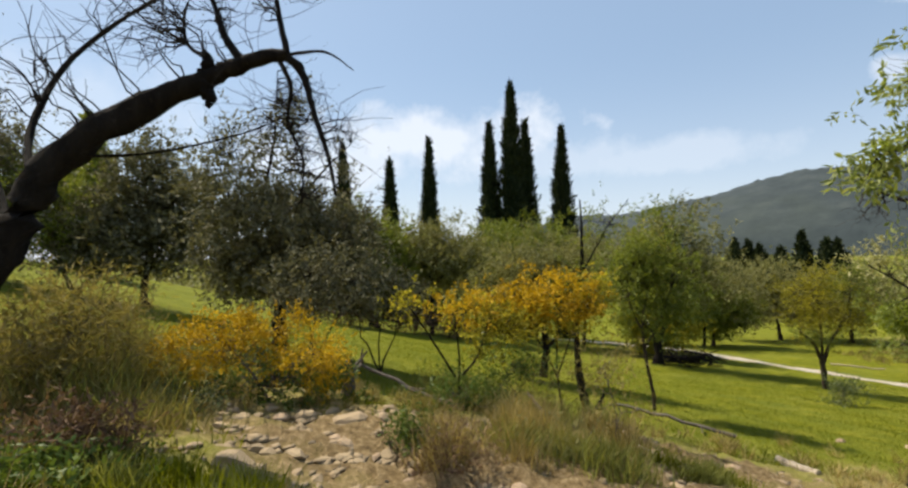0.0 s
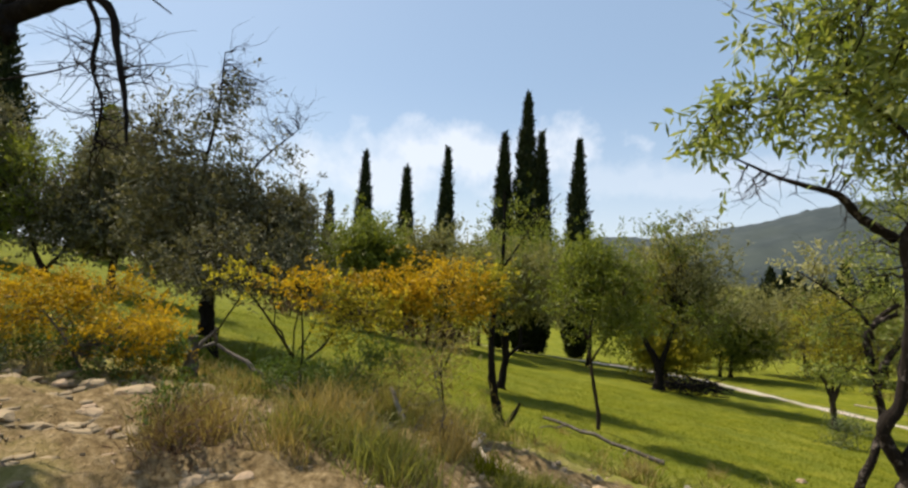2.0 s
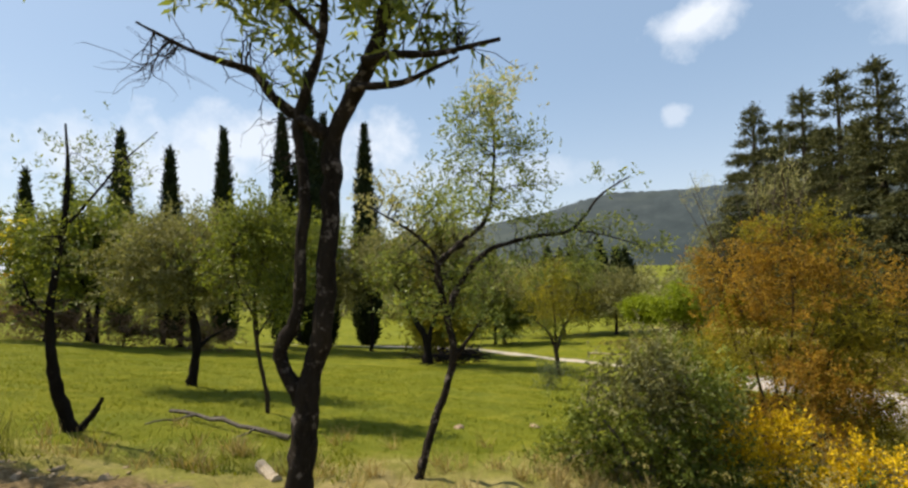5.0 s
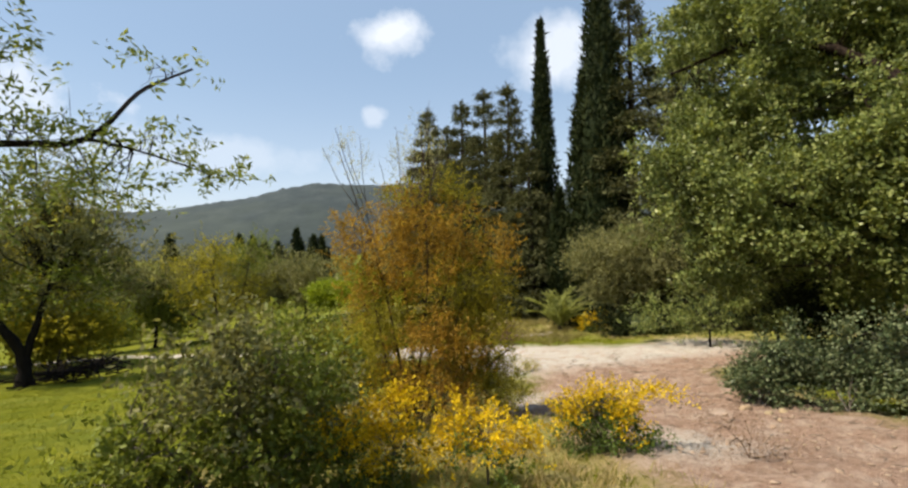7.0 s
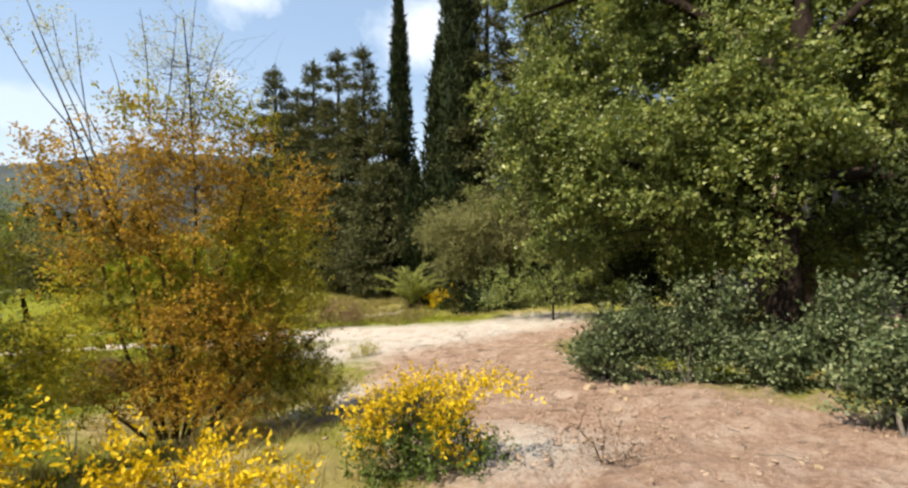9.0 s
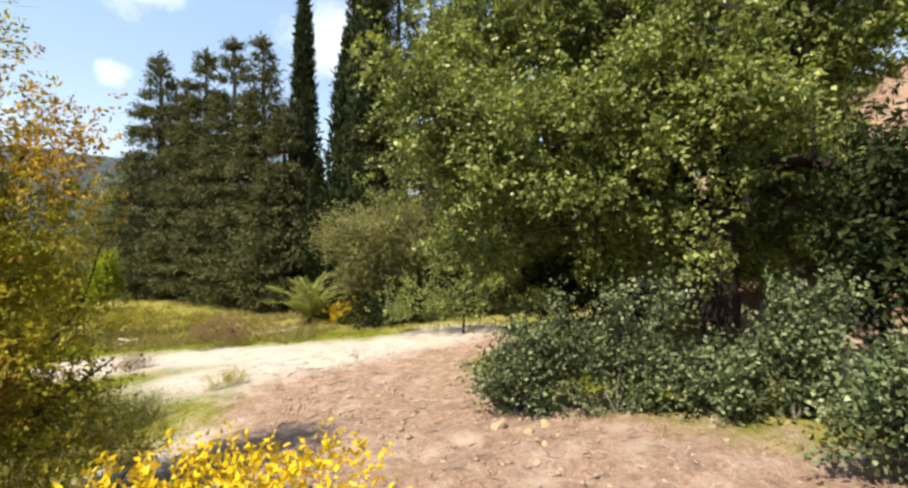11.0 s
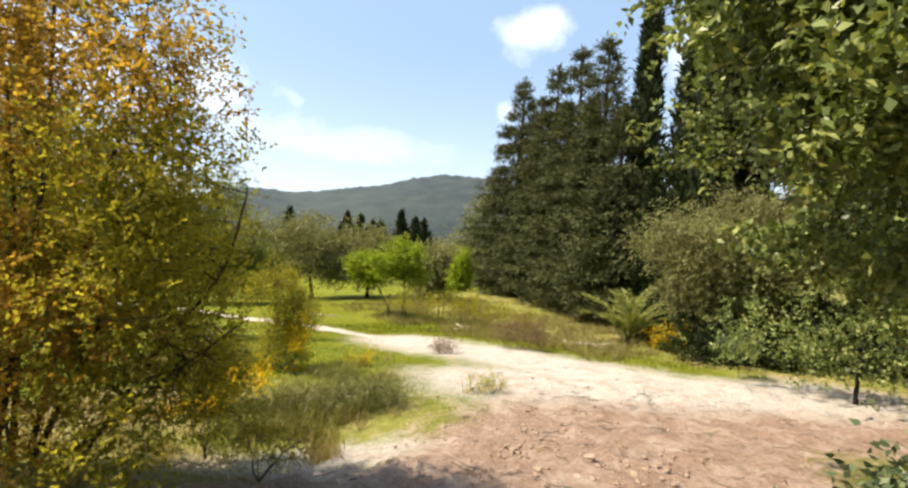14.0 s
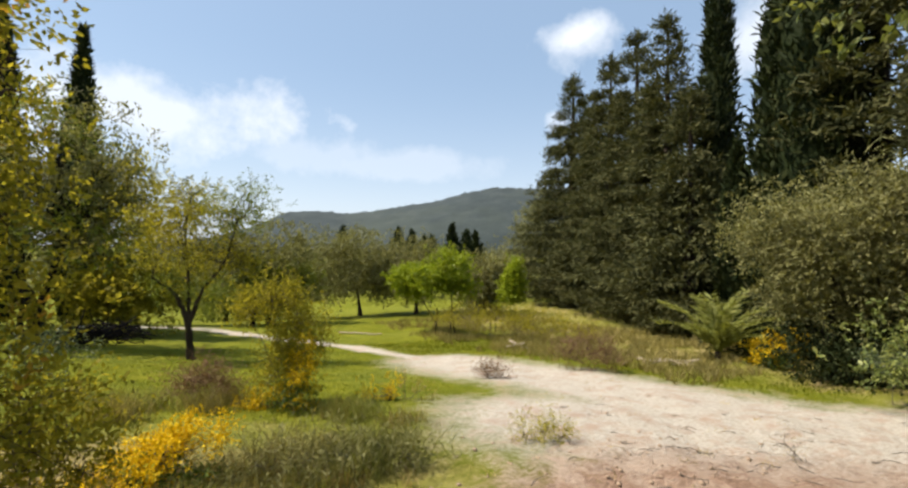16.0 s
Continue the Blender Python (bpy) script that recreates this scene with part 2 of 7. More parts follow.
def ground_mat():
    """Meadow, dry bank, red earth and pale sand, told apart by the weights that the ground carries."""
    k = Mat("soil_and_grass")
    k.bsdf.inputs["Specular IOR Level"].default_value = 0.08
    a = k.n.new("ShaderNodeAttribute")
    a.attribute_name = "cover"
    s = k.n.new("ShaderNodeSeparateColor")
    k.link(a.outputs["Color"], s.inputs[0])
    big, mid, fine = k.noise(0.35, 4), k.noise(2.2, 6, 0.65), k.noise(16, 6, 0.7)
    grain = k.noise(60, 3, 0.7)
    meadow = k.ramp(mid, (0.25, (0.088, 0.104, 0.006)), (0.5, (0.152, 0.163, 0.011)), (0.75, (0.228, 0.215, 0.021)))
    meadow = k.mix(k.ramp(big, (0.45, 0.0), (0.75, 0.55)), meadow, (0.20, 0.215, 0.04))
    meadow = k.mix(k.ramp(k.noise(0.9, 4, 0.6), (0.42, 0.0), (0.68, 0.6)), meadow, (0.088, 0.115, 0.010))
    meadow = k.mix(0.4, meadow, k.ramp(fine, (0.3, 0.65), (0.7, 1.2)), "MULTIPLY")
    dry = k.ramp(mid, (0.25, (0.17, 0.14, 0.045)), (0.5, (0.30, 0.24, 0.10)), (0.75, (0.42, 0.34, 0.17)))
    dry = k.mix(k.ramp(big, (0.4, 0.0), (0.62, 0.8)), dry, (0.19, 0.205, 0.03))
    dry = k.mix(0.6, dry, k.ramp(fine, (0.3, 0.5), (0.7, 1.35)), "MULTIPLY")
    earth = k.ramp(fine, (0.25, (0.17, 0.105, 0.075)), (0.5, (0.29, 0.195, 0.145)), (0.75, (0.40, 0.29, 0.22)))
    earth = k.mix(k.ramp(mid, (0.48, 0.0), (0.66, 0.6)), earth, (0.47, 0.38, 0.31))
    earth = k.mix(k.ramp(k.noise(5.5, 5, 0.7), (0.52, 0.0), (0.62, 0.55)), earth, (0.17, 0.11, 0.08))
    px = k.n.new("ShaderNodeSeparateXYZ")
    k.link(k.place(), px.inputs[0])
    tan = k.ramp(fine, (0.3, (0.07, 0.045, 0.02)), (0.5, (0.20, 0.142, 0.07)), (0.7, (0.36, 0.275, 0.155)))
    earth = k.mix(k.ramp(k.math("MULTIPLY", px.outputs[0], 0.1), (0.6, 0.0), (1.0, 1.0)), tan, earth)
    sand = k.ramp(fine, (0.28, (0.29, 0.245, 0.205)), (0.5, (0.46, 0.42, 0.37)), (0.72, (0.57, 0.54, 0.495)))
    sand = k.mix(k.ramp(mid, (0.48, 0.0), (0.66, 0.85)), sand, (0.38, 0.285, 0.225))

    def weight(v, soft=0.35):
        n = k.math("ADD", v, k.math("MULTIPLY", k.math("SUBTRACT", k.math("ADD", k.math("MULTIPLY", mid, 0.65), k.math("MULTIPLY", fine, 0.35)), 0.5), 1.3))
        return k.ramp(n, (0.5 - soft / 2, 0.0), (0.5 + soft / 2, 1.0))

    c = k.mix(weight(s.outputs[2]), meadow, dry)
    c = k.mix(weight(s.outputs[1]), c, earth)
    c = k.mix(weight(s.outputs[0], 0.5), c, sand)
    c = k.mix(0.35, c, k.ramp(grain, (0.3, 0.6), (0.7, 1.3)), "MULTIPLY")
    k.bump(k.math("ADD", fine, k.math("MULTIPLY", grain, 0.4)), 0.8, 0.06)
    return k.done(c, 0.95)


def hill_mat():
    k = Mat("hazy_wooded_hillside")
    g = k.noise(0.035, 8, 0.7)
    # Distance haze is painted in: wooded green pulled to dark blue-grey.
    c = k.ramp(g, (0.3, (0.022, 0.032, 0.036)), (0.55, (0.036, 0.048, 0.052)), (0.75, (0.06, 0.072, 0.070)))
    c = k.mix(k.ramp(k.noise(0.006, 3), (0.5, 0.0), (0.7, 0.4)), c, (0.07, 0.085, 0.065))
    return k.done(c, 1.0)


# ---- mesh makers ----
def mesh_of(name, verts, faces, mat, smooth=False):
    """A mesh from arrays: verts (n, 3), faces (m, 3) or (m, 4)."""
    verts, faces = np.asarray(verts, np.float32), np.asarray(faces, np.int32)
    me = bpy.data.meshes.new(name)
    me.vertices.add(len(verts))
    me.vertices.foreach_set("co", verts.ravel())
    me.loops.add(faces.size)
    me.loops.foreach_set("vertex_index", faces.ravel())
    me.polygons.add(len(faces))
    me.polygons.foreach_set("loop_start", np.arange(len(faces), dtype=np.int32) * faces.shape[1])
    if smooth:
        me.polygons.foreach_set("use_smooth", np.ones(len(faces), bool))
    me.materials.append(mat)
    me.update(calc_edges=True)
    return me


def unit(v):
    return v / np.maximum(np.linalg.norm(v, axis=-1, keepdims=True), 1e-9)


def rand_dirs(rng, n):
    return unit(rng.normal(size=(n, 3)))


def leaf_quads(rng, P, D, length, width, fold=0.25):
    """Leaves as folded lozenges: base points, directions, sizes."""
    n = len(P)
    L = (length * rng.uniform(0.65, 1.3, n))[:, None]
    W = (width * rng.uniform(0.7, 1.25, n))[:, None]
    S = unit(np.cross(D, rand_dirs(rng, n)))
    N = np.cross(S, D)
    mid = P + D * L * 0.45 - N * W * fold
    V = np.stack((P, mid + S * W * 0.5 + N * W * fold * 2, P + D * L, mid - S * W * 0.5 + N * W * fold * 2), 1).reshape(-1, 3)
    return V, np.arange(4 * n, dtype=np.int32).reshape(n, 4)


def sprays(rng, C, D, count, reach, length, width, spread=0.8):
    """Leaves set along short shoots that start at C and run along D."""
    m = len(C)
    f = (np.arange(count) + 0.4) / count
    P = C[:, None, :] + D[:, None, :] * (f * reach)[None, :, None] * rng.uniform(0.6, 1.3, (m, 1, 1))
    P = P + rng.normal(size=P.shape) * reach * 0.07
    side = unit(np.cross(D, rand_dirs(rng, m)))
    flip = np.where(np.arange(count) % 2, 1.0, -1.0)
    LD = D[:, None, :] * (1 - spread * 0.5) + side[:, None, :] * (flip * spread)[None, :, None] + rng.normal(size=P.shape) * 0.35
    return leaf_quads(rng, P.reshape(-1, 3), unit(LD.reshape(-1, 3)), length, width)


def stack(pieces):
    vs, fs, off = [], [], 0
    for v, f in pieces:
        vs.append(v)
        fs.append(f + off)
        off += len(v)
    return np.concatenate(vs), np.concatenate(fs)


def tube(points, radii, sides=7, rng=None, rough=0.0):
    """A tapered tube along points, closed at its end."""
    P, R = np.asarray(points, float), np.asarray(radii, float)
    T = unit(np.gradient(P, axis=0))
    ref = np.array([0.31, 0.17, 0.93]) if abs(T[0][2]) < 0.9 else np.array([0.93, 0.31, 0.1])
    A = unit(np.cross(T, ref))
    B = np.cross(T, A)
    ang = np.linspace(0, 2 * np.pi, sides, endpoint=False)
    r = np.repeat(R[:, None], sides, 1)
    if rng is not None and rough:
        r = r * rng.uniform(1 - rough, 1 + rough, r.shape)
    V = P[:, None, :] + A[:, None, :] * (np.cos(ang)[None, :] * r)[..., None] + B[:, None, :] * (np.sin(ang)[None, :] * r)[..., None]
    i, j = np.meshgrid(np.arange(len(P) - 1), np.arange(sides), indexing="ij")
    a, b = i * sides + j, i * sides + (j + 1) % sides
    F = np.stack((a, b, b + sides, a + sides), -1).reshape(-1, 4)
    return V.reshape(-1, 3), F


def bend(rng, a, b, n=7, sag=0.0, wild=0.08):
    """A crooked line from a to b."""
    a, b = np.asarray(a, float), np.asarray(b, float)
    f = np.linspace(0, 1, n)[:, None]
    d = np.linalg.norm(b - a)
    w = np.cumsum(rng.normal(size=(n, 3)), 0) * wild * d / math.sqrt(n)
    w = w - f * w[-1]
    w[0] = 0
    P = a * (1 - f) + b * f + w
    P[:, 2] += sag * d * (4 * f * (1 - f))[:, 0]
    return P


def smooth_line(points, n=24):
    """A curve through points (Catmull-Rom)."""
    P = np.asarray(points, float)
    Q = np.vstack((2 * P[0] - P[1], P, 2 * P[-1] - P[-2]))
    out = []
    for s in np.linspace(0, len(P) - 1.0001, n):
        i = int(s)
        t = s - i
        p0, p1, p2, p3 = Q[i:i + 4]
        out.append(0.5 * (2 * p1 + (p2 - p0) * t + (2 * p0 - 5 * p1 + 4 * p2 - p3) * t * t + (3 * p1 - p0 - 3 * p2 + p3) * t ** 3))
    return np.array(out)


def part(name, verts, faces, mat, parent, label="", smooth=False):
    ob = new(name, mesh_of(name, verts, faces, mat, smooth))
    ob.parent = parent
    if label:
        tagged(ob, label)
    return ob


def thing(name, label, category, at, group=""):
    e = new(name)
    e.empty_display_size = 0.2
    e.location = at
    return tagged(e, label, category, group)


# ---- the lie of the land ----
def height(x, y):
    x, y = np.asarray(x, float), np.asarray(y, float)
    cx, cy = np.clip(x, -25, 38), np.clip(y, -15, 55)
    z = 0.17 - 0.207 * cx - 0.140 * cy + 0.002 * cx * cy + 0.0024 * cx * cx - 0.0003 * cy * cy
    z = z + 0.28 * np.exp(-((x - 0.8) ** 2 / 5.0 + (y - 5.0) ** 2 / 1.6))
    z = z + 0.75 / (1 + np.exp(-np.clip((y - 31) / 3.5, -30, 30)))
    z = z + 0.4 * np.clip(-2.2 - y, 0, 7) * np.clip((x - 8) / 6, 0, 1)
    z = z + 0.95 * np.clip(0.3 - y, 0, 5) * np.clip((x - 18.5) / 3, 0, 1)
    z = z - 0.36 * np.exp(-((x - 15.8) / 2.2) ** 2 - ((y - 8.7) / 2.2) ** 2)
    d = np.hypot(x - 10, y - 15)
    k = np.clip((d - 50) / 80.0, 0, 1)
    k = k * k * (3 - 2 * k)
    z = z * (1 - k) - 9 * k
    z = z + 0.035 * (np.sin(x * 1.7 + y * 0.6) * np.sin(y * 1.3 - x * 0.4)) + 0.02 * np.sin(x * 4.1 + 1) * np.sin(y * 3.7)
    return z


def on(x, y, up=0.0):
    return np.array([x, y, float(height(x, y)) + up])


def line_dist(x, y, pts):
    """Distance from points to a polyline in plan."""
    best = np.full(np.shape(x), 1e9)
    for (x0, y0), (x1, y1) in zip(pts, pts[1:]):
        dx, dy = x1 - x0, y1 - y0
        t = np.clip(((x - x0) * dx + (y - y0) * dy) / (dx * dx + dy * dy), 0, 1)
        best = np.minimum(best, np.hypot(x - x0 - t * dx, y - y0 - t * dy))
    return best


ROAD = [(22.6, 18.5), (21.7, 24), (19.5, 28.5), (16.5, 35), (11, 39.5), (5, 41), (-4, 44), (-14, 47), (-32, 52)]
SAND = [(27.0, 5.6), (20.9, 9.8), (24.3, 8.6), (23.8, 13), (23.2, 17.2)]


def cover(x, y):
    """Weights of pale sand, red earth and dry bank."""
    n = 0.5 * np.sin(x * 0.9 + 2 * np.sin(y * 0.5)) * np.sin(y * 0.8 + 1.3)
    sand = np.clip(1.2 - line_dist(x, y, SAND) / (2.9 + 0.4 * n), 0, 1)
    sand = np.maximum(sand, 0.9 * np.clip(1.1 - line_dist(x, y, ROAD) / (0.9 + 0.6 * np.clip((y - 30) / 8, 0, 1)), 0, 1))
    sand = np.maximum(sand, 0.75 * np.clip(1.2 - np.hypot(x - 13.4, y - 3.4) / 1.3, 0, 1))
    sand = np.maximum(sand, 0.66 * np.clip(1.5 - np.hypot((x - 15.9) / 1.5, (y - 7.4) / 0.75), 0, 1))
    earth = np.clip(1.4 - line_dist(x, y, [(13.4, 1.6), (15.5, 3.6), (18.4, 5.6), (21.5, 6.8), (24, 5.2)]) / 2.6, 0, 1)
    earth = np.maximum(earth, np.clip(1.3 - np.hypot((x - 0.4) / 2.3, (y - 4.0) / 1.0) / 1.35, 0, 1))
    earth = np.maximum(earth, np.clip(1.3 - np.hypot((x - 2.7) / 1.5, (y - 5.6) / 0.75) / 1.2, 0, 1))
    earth = np.maximum(earth, 0.8 * np.clip(1.3 - np.hypot((x - 15.2) / 1.9, (y - 6.3) / 1.3), 0, 1))
    earth = np.maximum(earth, 0.95 * np.clip((0.2 - y) / 1.5, 0, 1) * np.clip((x - 17) / 2, 0, 1))
    edge = 6.7 + 0.10 * x + 0.8 * n
    dry = np.clip((edge - y) / 3.0 + 0.5, 0, 1) * np.clip((18 - x) / 3, 0, 1)
    right = np.clip((x - 26 - 0.2 * (y - 8)) / 3, 0, 1) * np.clip((45 - y) / 6, 0, 1) * 0.6
    dry = np.maximum(np.maximum(dry, right), np.clip((1.5 - y) / 1.5, 0, 1) * np.clip((x - 15) / 3, 0, 1))
    dry = np.maximum(dry, np.clip(1.5 - np.hypot((x - 15.5) / 2.8, (y - 8.8) / 2.6), 0, 1))
    return sand, earth, dry


def spread_axis(lo, hi, step, far):
    mid = np.arange(lo, hi + step / 2, step)
    grow, d, p = [], step, hi
    while p < far:
        d *= 1.06
        p += d
        grow.append(p)
    up = np.array(grow)
    return np.concatenate((lo - (up[::-1] - hi), mid, up))


gx, gy = spread_axis(-9, 33, 0.18, 2600), spread_axis(-4, 30, 0.18, 2600)
X, Y = np.meshgrid(gx, gy, indexing="ij")
Z = height(X, Y)
rough = np.clip(cover(X, Y)[1] + cover(X, Y)[2], 0, 1)
Z = Z + cover(X, Y)[1] * np.clip((8 - X) / 2, 0, 1) * 0.06 * np.abs(np.random.default_rng(4).normal(size=Z.shape))
Z = Z + rough * 0.03 * np.random.default_rng(3).normal(size=Z.shape) * (np.hypot(X - 8, Y - 5) < 30)
idx = np.arange(X.size).reshape(X.shape)
GF = np.stack((idx[:-1, :-1], idx[1:, :-1], idx[1:, 1:], idx[:-1, 1:]), -1).reshape(-1, 4)
ground = new("ground", mesh_of("ground", np.stack((X, Y, Z), -1).reshape(-1, 3), GF, ground_mat(), True))
tagged(ground, "green meadow with stony bank, red earth and pale sandy track", "ground", kind="structure")
col = ground.data.color_attributes.new("cover", "FLOAT_COLOR", "POINT")
sw, ew, dw = cover(X, Y)
col.data.foreach_set("color", np.stack((sw, ew, dw, np.ones_like(sw)), -1).astype(np.float32).ravel())


def hill(name, label, az0, az1, near, far, crest, seed):
    """A wooded ridge: crest gives its angle above eye level by azimuth."""
    A, Rr = np.meshgrid(np.radians(np.linspace(az0, az1, 260)), np.linspace(0, 1, 44), indexing="ij")
    top = crest(np.degrees(A))
    prof = np.sin(np.clip(Rr, 0, 1) * np.pi) ** 0.8
    rad = near + (far - near) * Rr
    mid_r = (near + far) / 2
    hgt = (mid_r * np.tan(np.radians(top)) + 9) * prof
    rng = np.random.default_rng(seed)
    V = np.stack((np.sin(A) * rad, np.cos(A) * rad, -9.5 + hgt), -1)
    bump = np.array([noise.noise(Vector(p) * 0.012) * 9 + noise.noise(Vector(p) * 0.05) * 3 for p in V.reshape(-1, 3)]).reshape(A.shape)
    V[..., 2] += bump * prof * 0.35 + rng.normal(size=A.shape) * 0.9 * prof
    ii = np.arange(A.size).reshape(A.shape)
    F = np.stack((ii[:-1, :-1], ii[:-1, 1:], ii[1:, 1:], ii[1:, :-1]), -1).reshape(-1, 4)
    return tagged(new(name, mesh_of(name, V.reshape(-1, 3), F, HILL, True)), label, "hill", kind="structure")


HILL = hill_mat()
hill("backdrop_hill", "wooded mountain ridge across the valley, tinted with blue-grey haze", -2, 100, 520, 1100,
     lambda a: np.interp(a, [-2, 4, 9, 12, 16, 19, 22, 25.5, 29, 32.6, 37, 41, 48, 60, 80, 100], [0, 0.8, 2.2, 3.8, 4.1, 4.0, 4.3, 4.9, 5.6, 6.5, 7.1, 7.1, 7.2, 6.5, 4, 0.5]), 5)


# ---- plants ----
def inside(rng, blob, n, bias=0.45):
    """Points in an ellipsoid, crowded towards its skin."""
    c, r = np.asarray(blob[0], float), np.asarray(blob[1], float)
    d = rand_dirs(rng, n)
    w = rng.uniform(0, 6.28, 4)
    wave = 1 + 0.24 * np.sin(3.1 * d[:, 0] * 2 + w[0]) * np.sin(2.3 * d[:, 2] * 2 + w[1]) + 0.16 * np.sin(5.3 * d[:, 1] + w[2]) * np.sin(7 * d[:, 2] + w[3])
    return c + d * (rng.uniform(0.05, 1, n) ** bias * wave)[:, None] * r, d


def plant(name, label, category, base, stems, blobs, leaves, bark, seed, shoots=400, per=8, reach=0.25, leaf=(0.05, 0.018), clumps=60,
          spread=0.3, droop=0.0, twigs=40, twig_r=0.012, group="", bias=0.45, twig_mat=None, second=None, limb_name="limb", lean_up=0.3, bare=()):
    """A tree or shrub. stems: (points, radius at foot, radius at tip); the first is the trunk. blobs: (centre, radii, share)
    of the crown. Twigs run from the stems to clumps of shoots with leaves. second: (leaf kind, share of the blobs that take it)."""
    rng = np.random.default_rng(seed)
    if category == "tree":
        shoots, leaf = int(shoots * 1.7), (leaf[0] * 1.12, leaf[1] * 1.2)
    b = np.asarray(base, float)
    root = thing(name, label, category, b, group)
    lines = []
    for k, (pts, r0, r1) in enumerate(stems):
        x0, y0, z0 = pts[0]
        if k == 0 and -0.03 < z0 - float(height(x0, y0)) < 0.6:
            pts = [(x0, y0, float(height(x0, y0)) - 0.1), *pts]
        L = smooth_line(pts, max(10, 5 * len(pts))) if len(pts) > 2 else bend(rng, *pts)
        R = np.linspace(r0, r1, len(L))
        if r0 > 0.04:
            L[1:-1] += rng.normal(size=(len(L) - 2, 3)) * np.minimum(R, 0.12)[1:-1, None] * 0.10
            R = R * (1 + 0.06 * rng.normal(size=len(L)).clip(-1.5, 1.5))
        if k == 0 and r0 > 0.05:
            R[:3] *= (1.35, 1.15, 1.05)
        V, F = tube(L - b, R, 11 if r0 > 0.06 else 6, rng, 0.17)
        part("trunk" if k == 0 else limb_name, V, F, BARK[bark], root, smooth=True)
        lines.append(L)
    allp = np.concatenate([L[len(L) // 3:] for L in lines]) if lines else b[None]
    share = np.array([bl[2] if len(bl) > 2 else 1.0 for bl in blobs])
    share = share / share.sum()
    tw, lv, lv2 = [], [], []
    for k, bl in enumerate(blobs):
        m = max(2, int(clumps * share[k]))
        C, out = inside(rng, bl, m, bias)
        for q in C[: int(twigs * share[k]) + 1]:
            src = allp[np.argmin(np.linalg.norm(allp - q, axis=1) + 0.4 * np.maximum(0, allp[:, 2] - q[2]))]
            L = bend(rng, src, q, 6, 0.05, 0.16)
            tw.append(tube(L - b, np.linspace(twig_r, twig_r * 0.25, 6), 4))
            for _ in range(2):
                e = q + rng.normal(size=3) * spread * 1.2
                tw.append(tube(bend(rng, L[3], e, 4, 0, 0.2) - b, np.linspace(twig_r * 0.5, twig_r * 0.15, 4), 3))
        n = max(4, int(shoots * share[k]))
        pick = rng.integers(0, m, n)
        S = C[pick] + rng.normal(size=(n, 3)) * spread * np.asarray(bl[1]) / np.mean(bl[1])
        D = unit(out[pick] * 0.6 + rand_dirs(rng, n) * 0.8 + np.array([0, 0, lean_up - droop]))
        made = sprays(rng, S - b, D, per, reach, *leaf)
        if second and rng.random() < second[1] or len(bl) > 3:
            lv2.append(made)
        else:
            lv.append(made)
    for centre, radii, count in bare:
        for q in inside(rng, (centre, radii), count, 0.6)[0]:
            src = allp[np.argmin(np.linalg.norm(allp - q, axis=1))]
            L = bend(rng, src, q, 7, 0.03, 0.2)
            tw.append(tube(L - b, np.linspace(twig_r, twig_r * 0.2, 7), 4))
            for _ in range(3):
                e = q + rng.normal(size=3) * np.mean(radii) * 0.5
                tw.append(tube(bend(rng, L[4], e, 5, 0, 0.2) - b, np.linspace(twig_r * 0.45, twig_r * 0.12, 5), 3))
    if tw:
        V, F = stack(tw)
        tagged(part("branchwork", V, F, BARK[twig_mat or bark], root), kind="stuff")
    if lv:
        V, F = stack(lv)
        part("crown" if not lv2 else "foliage", V, F, LEAF[leaves], root)
    if lv2:
        V, F = stack(lv2)
        tagged(part("bloom" if second[0] in ("broom", "bloom", "amber") else "young_foliage", V, F, LEAF[second[0]], root), kind="stuff")
    return root


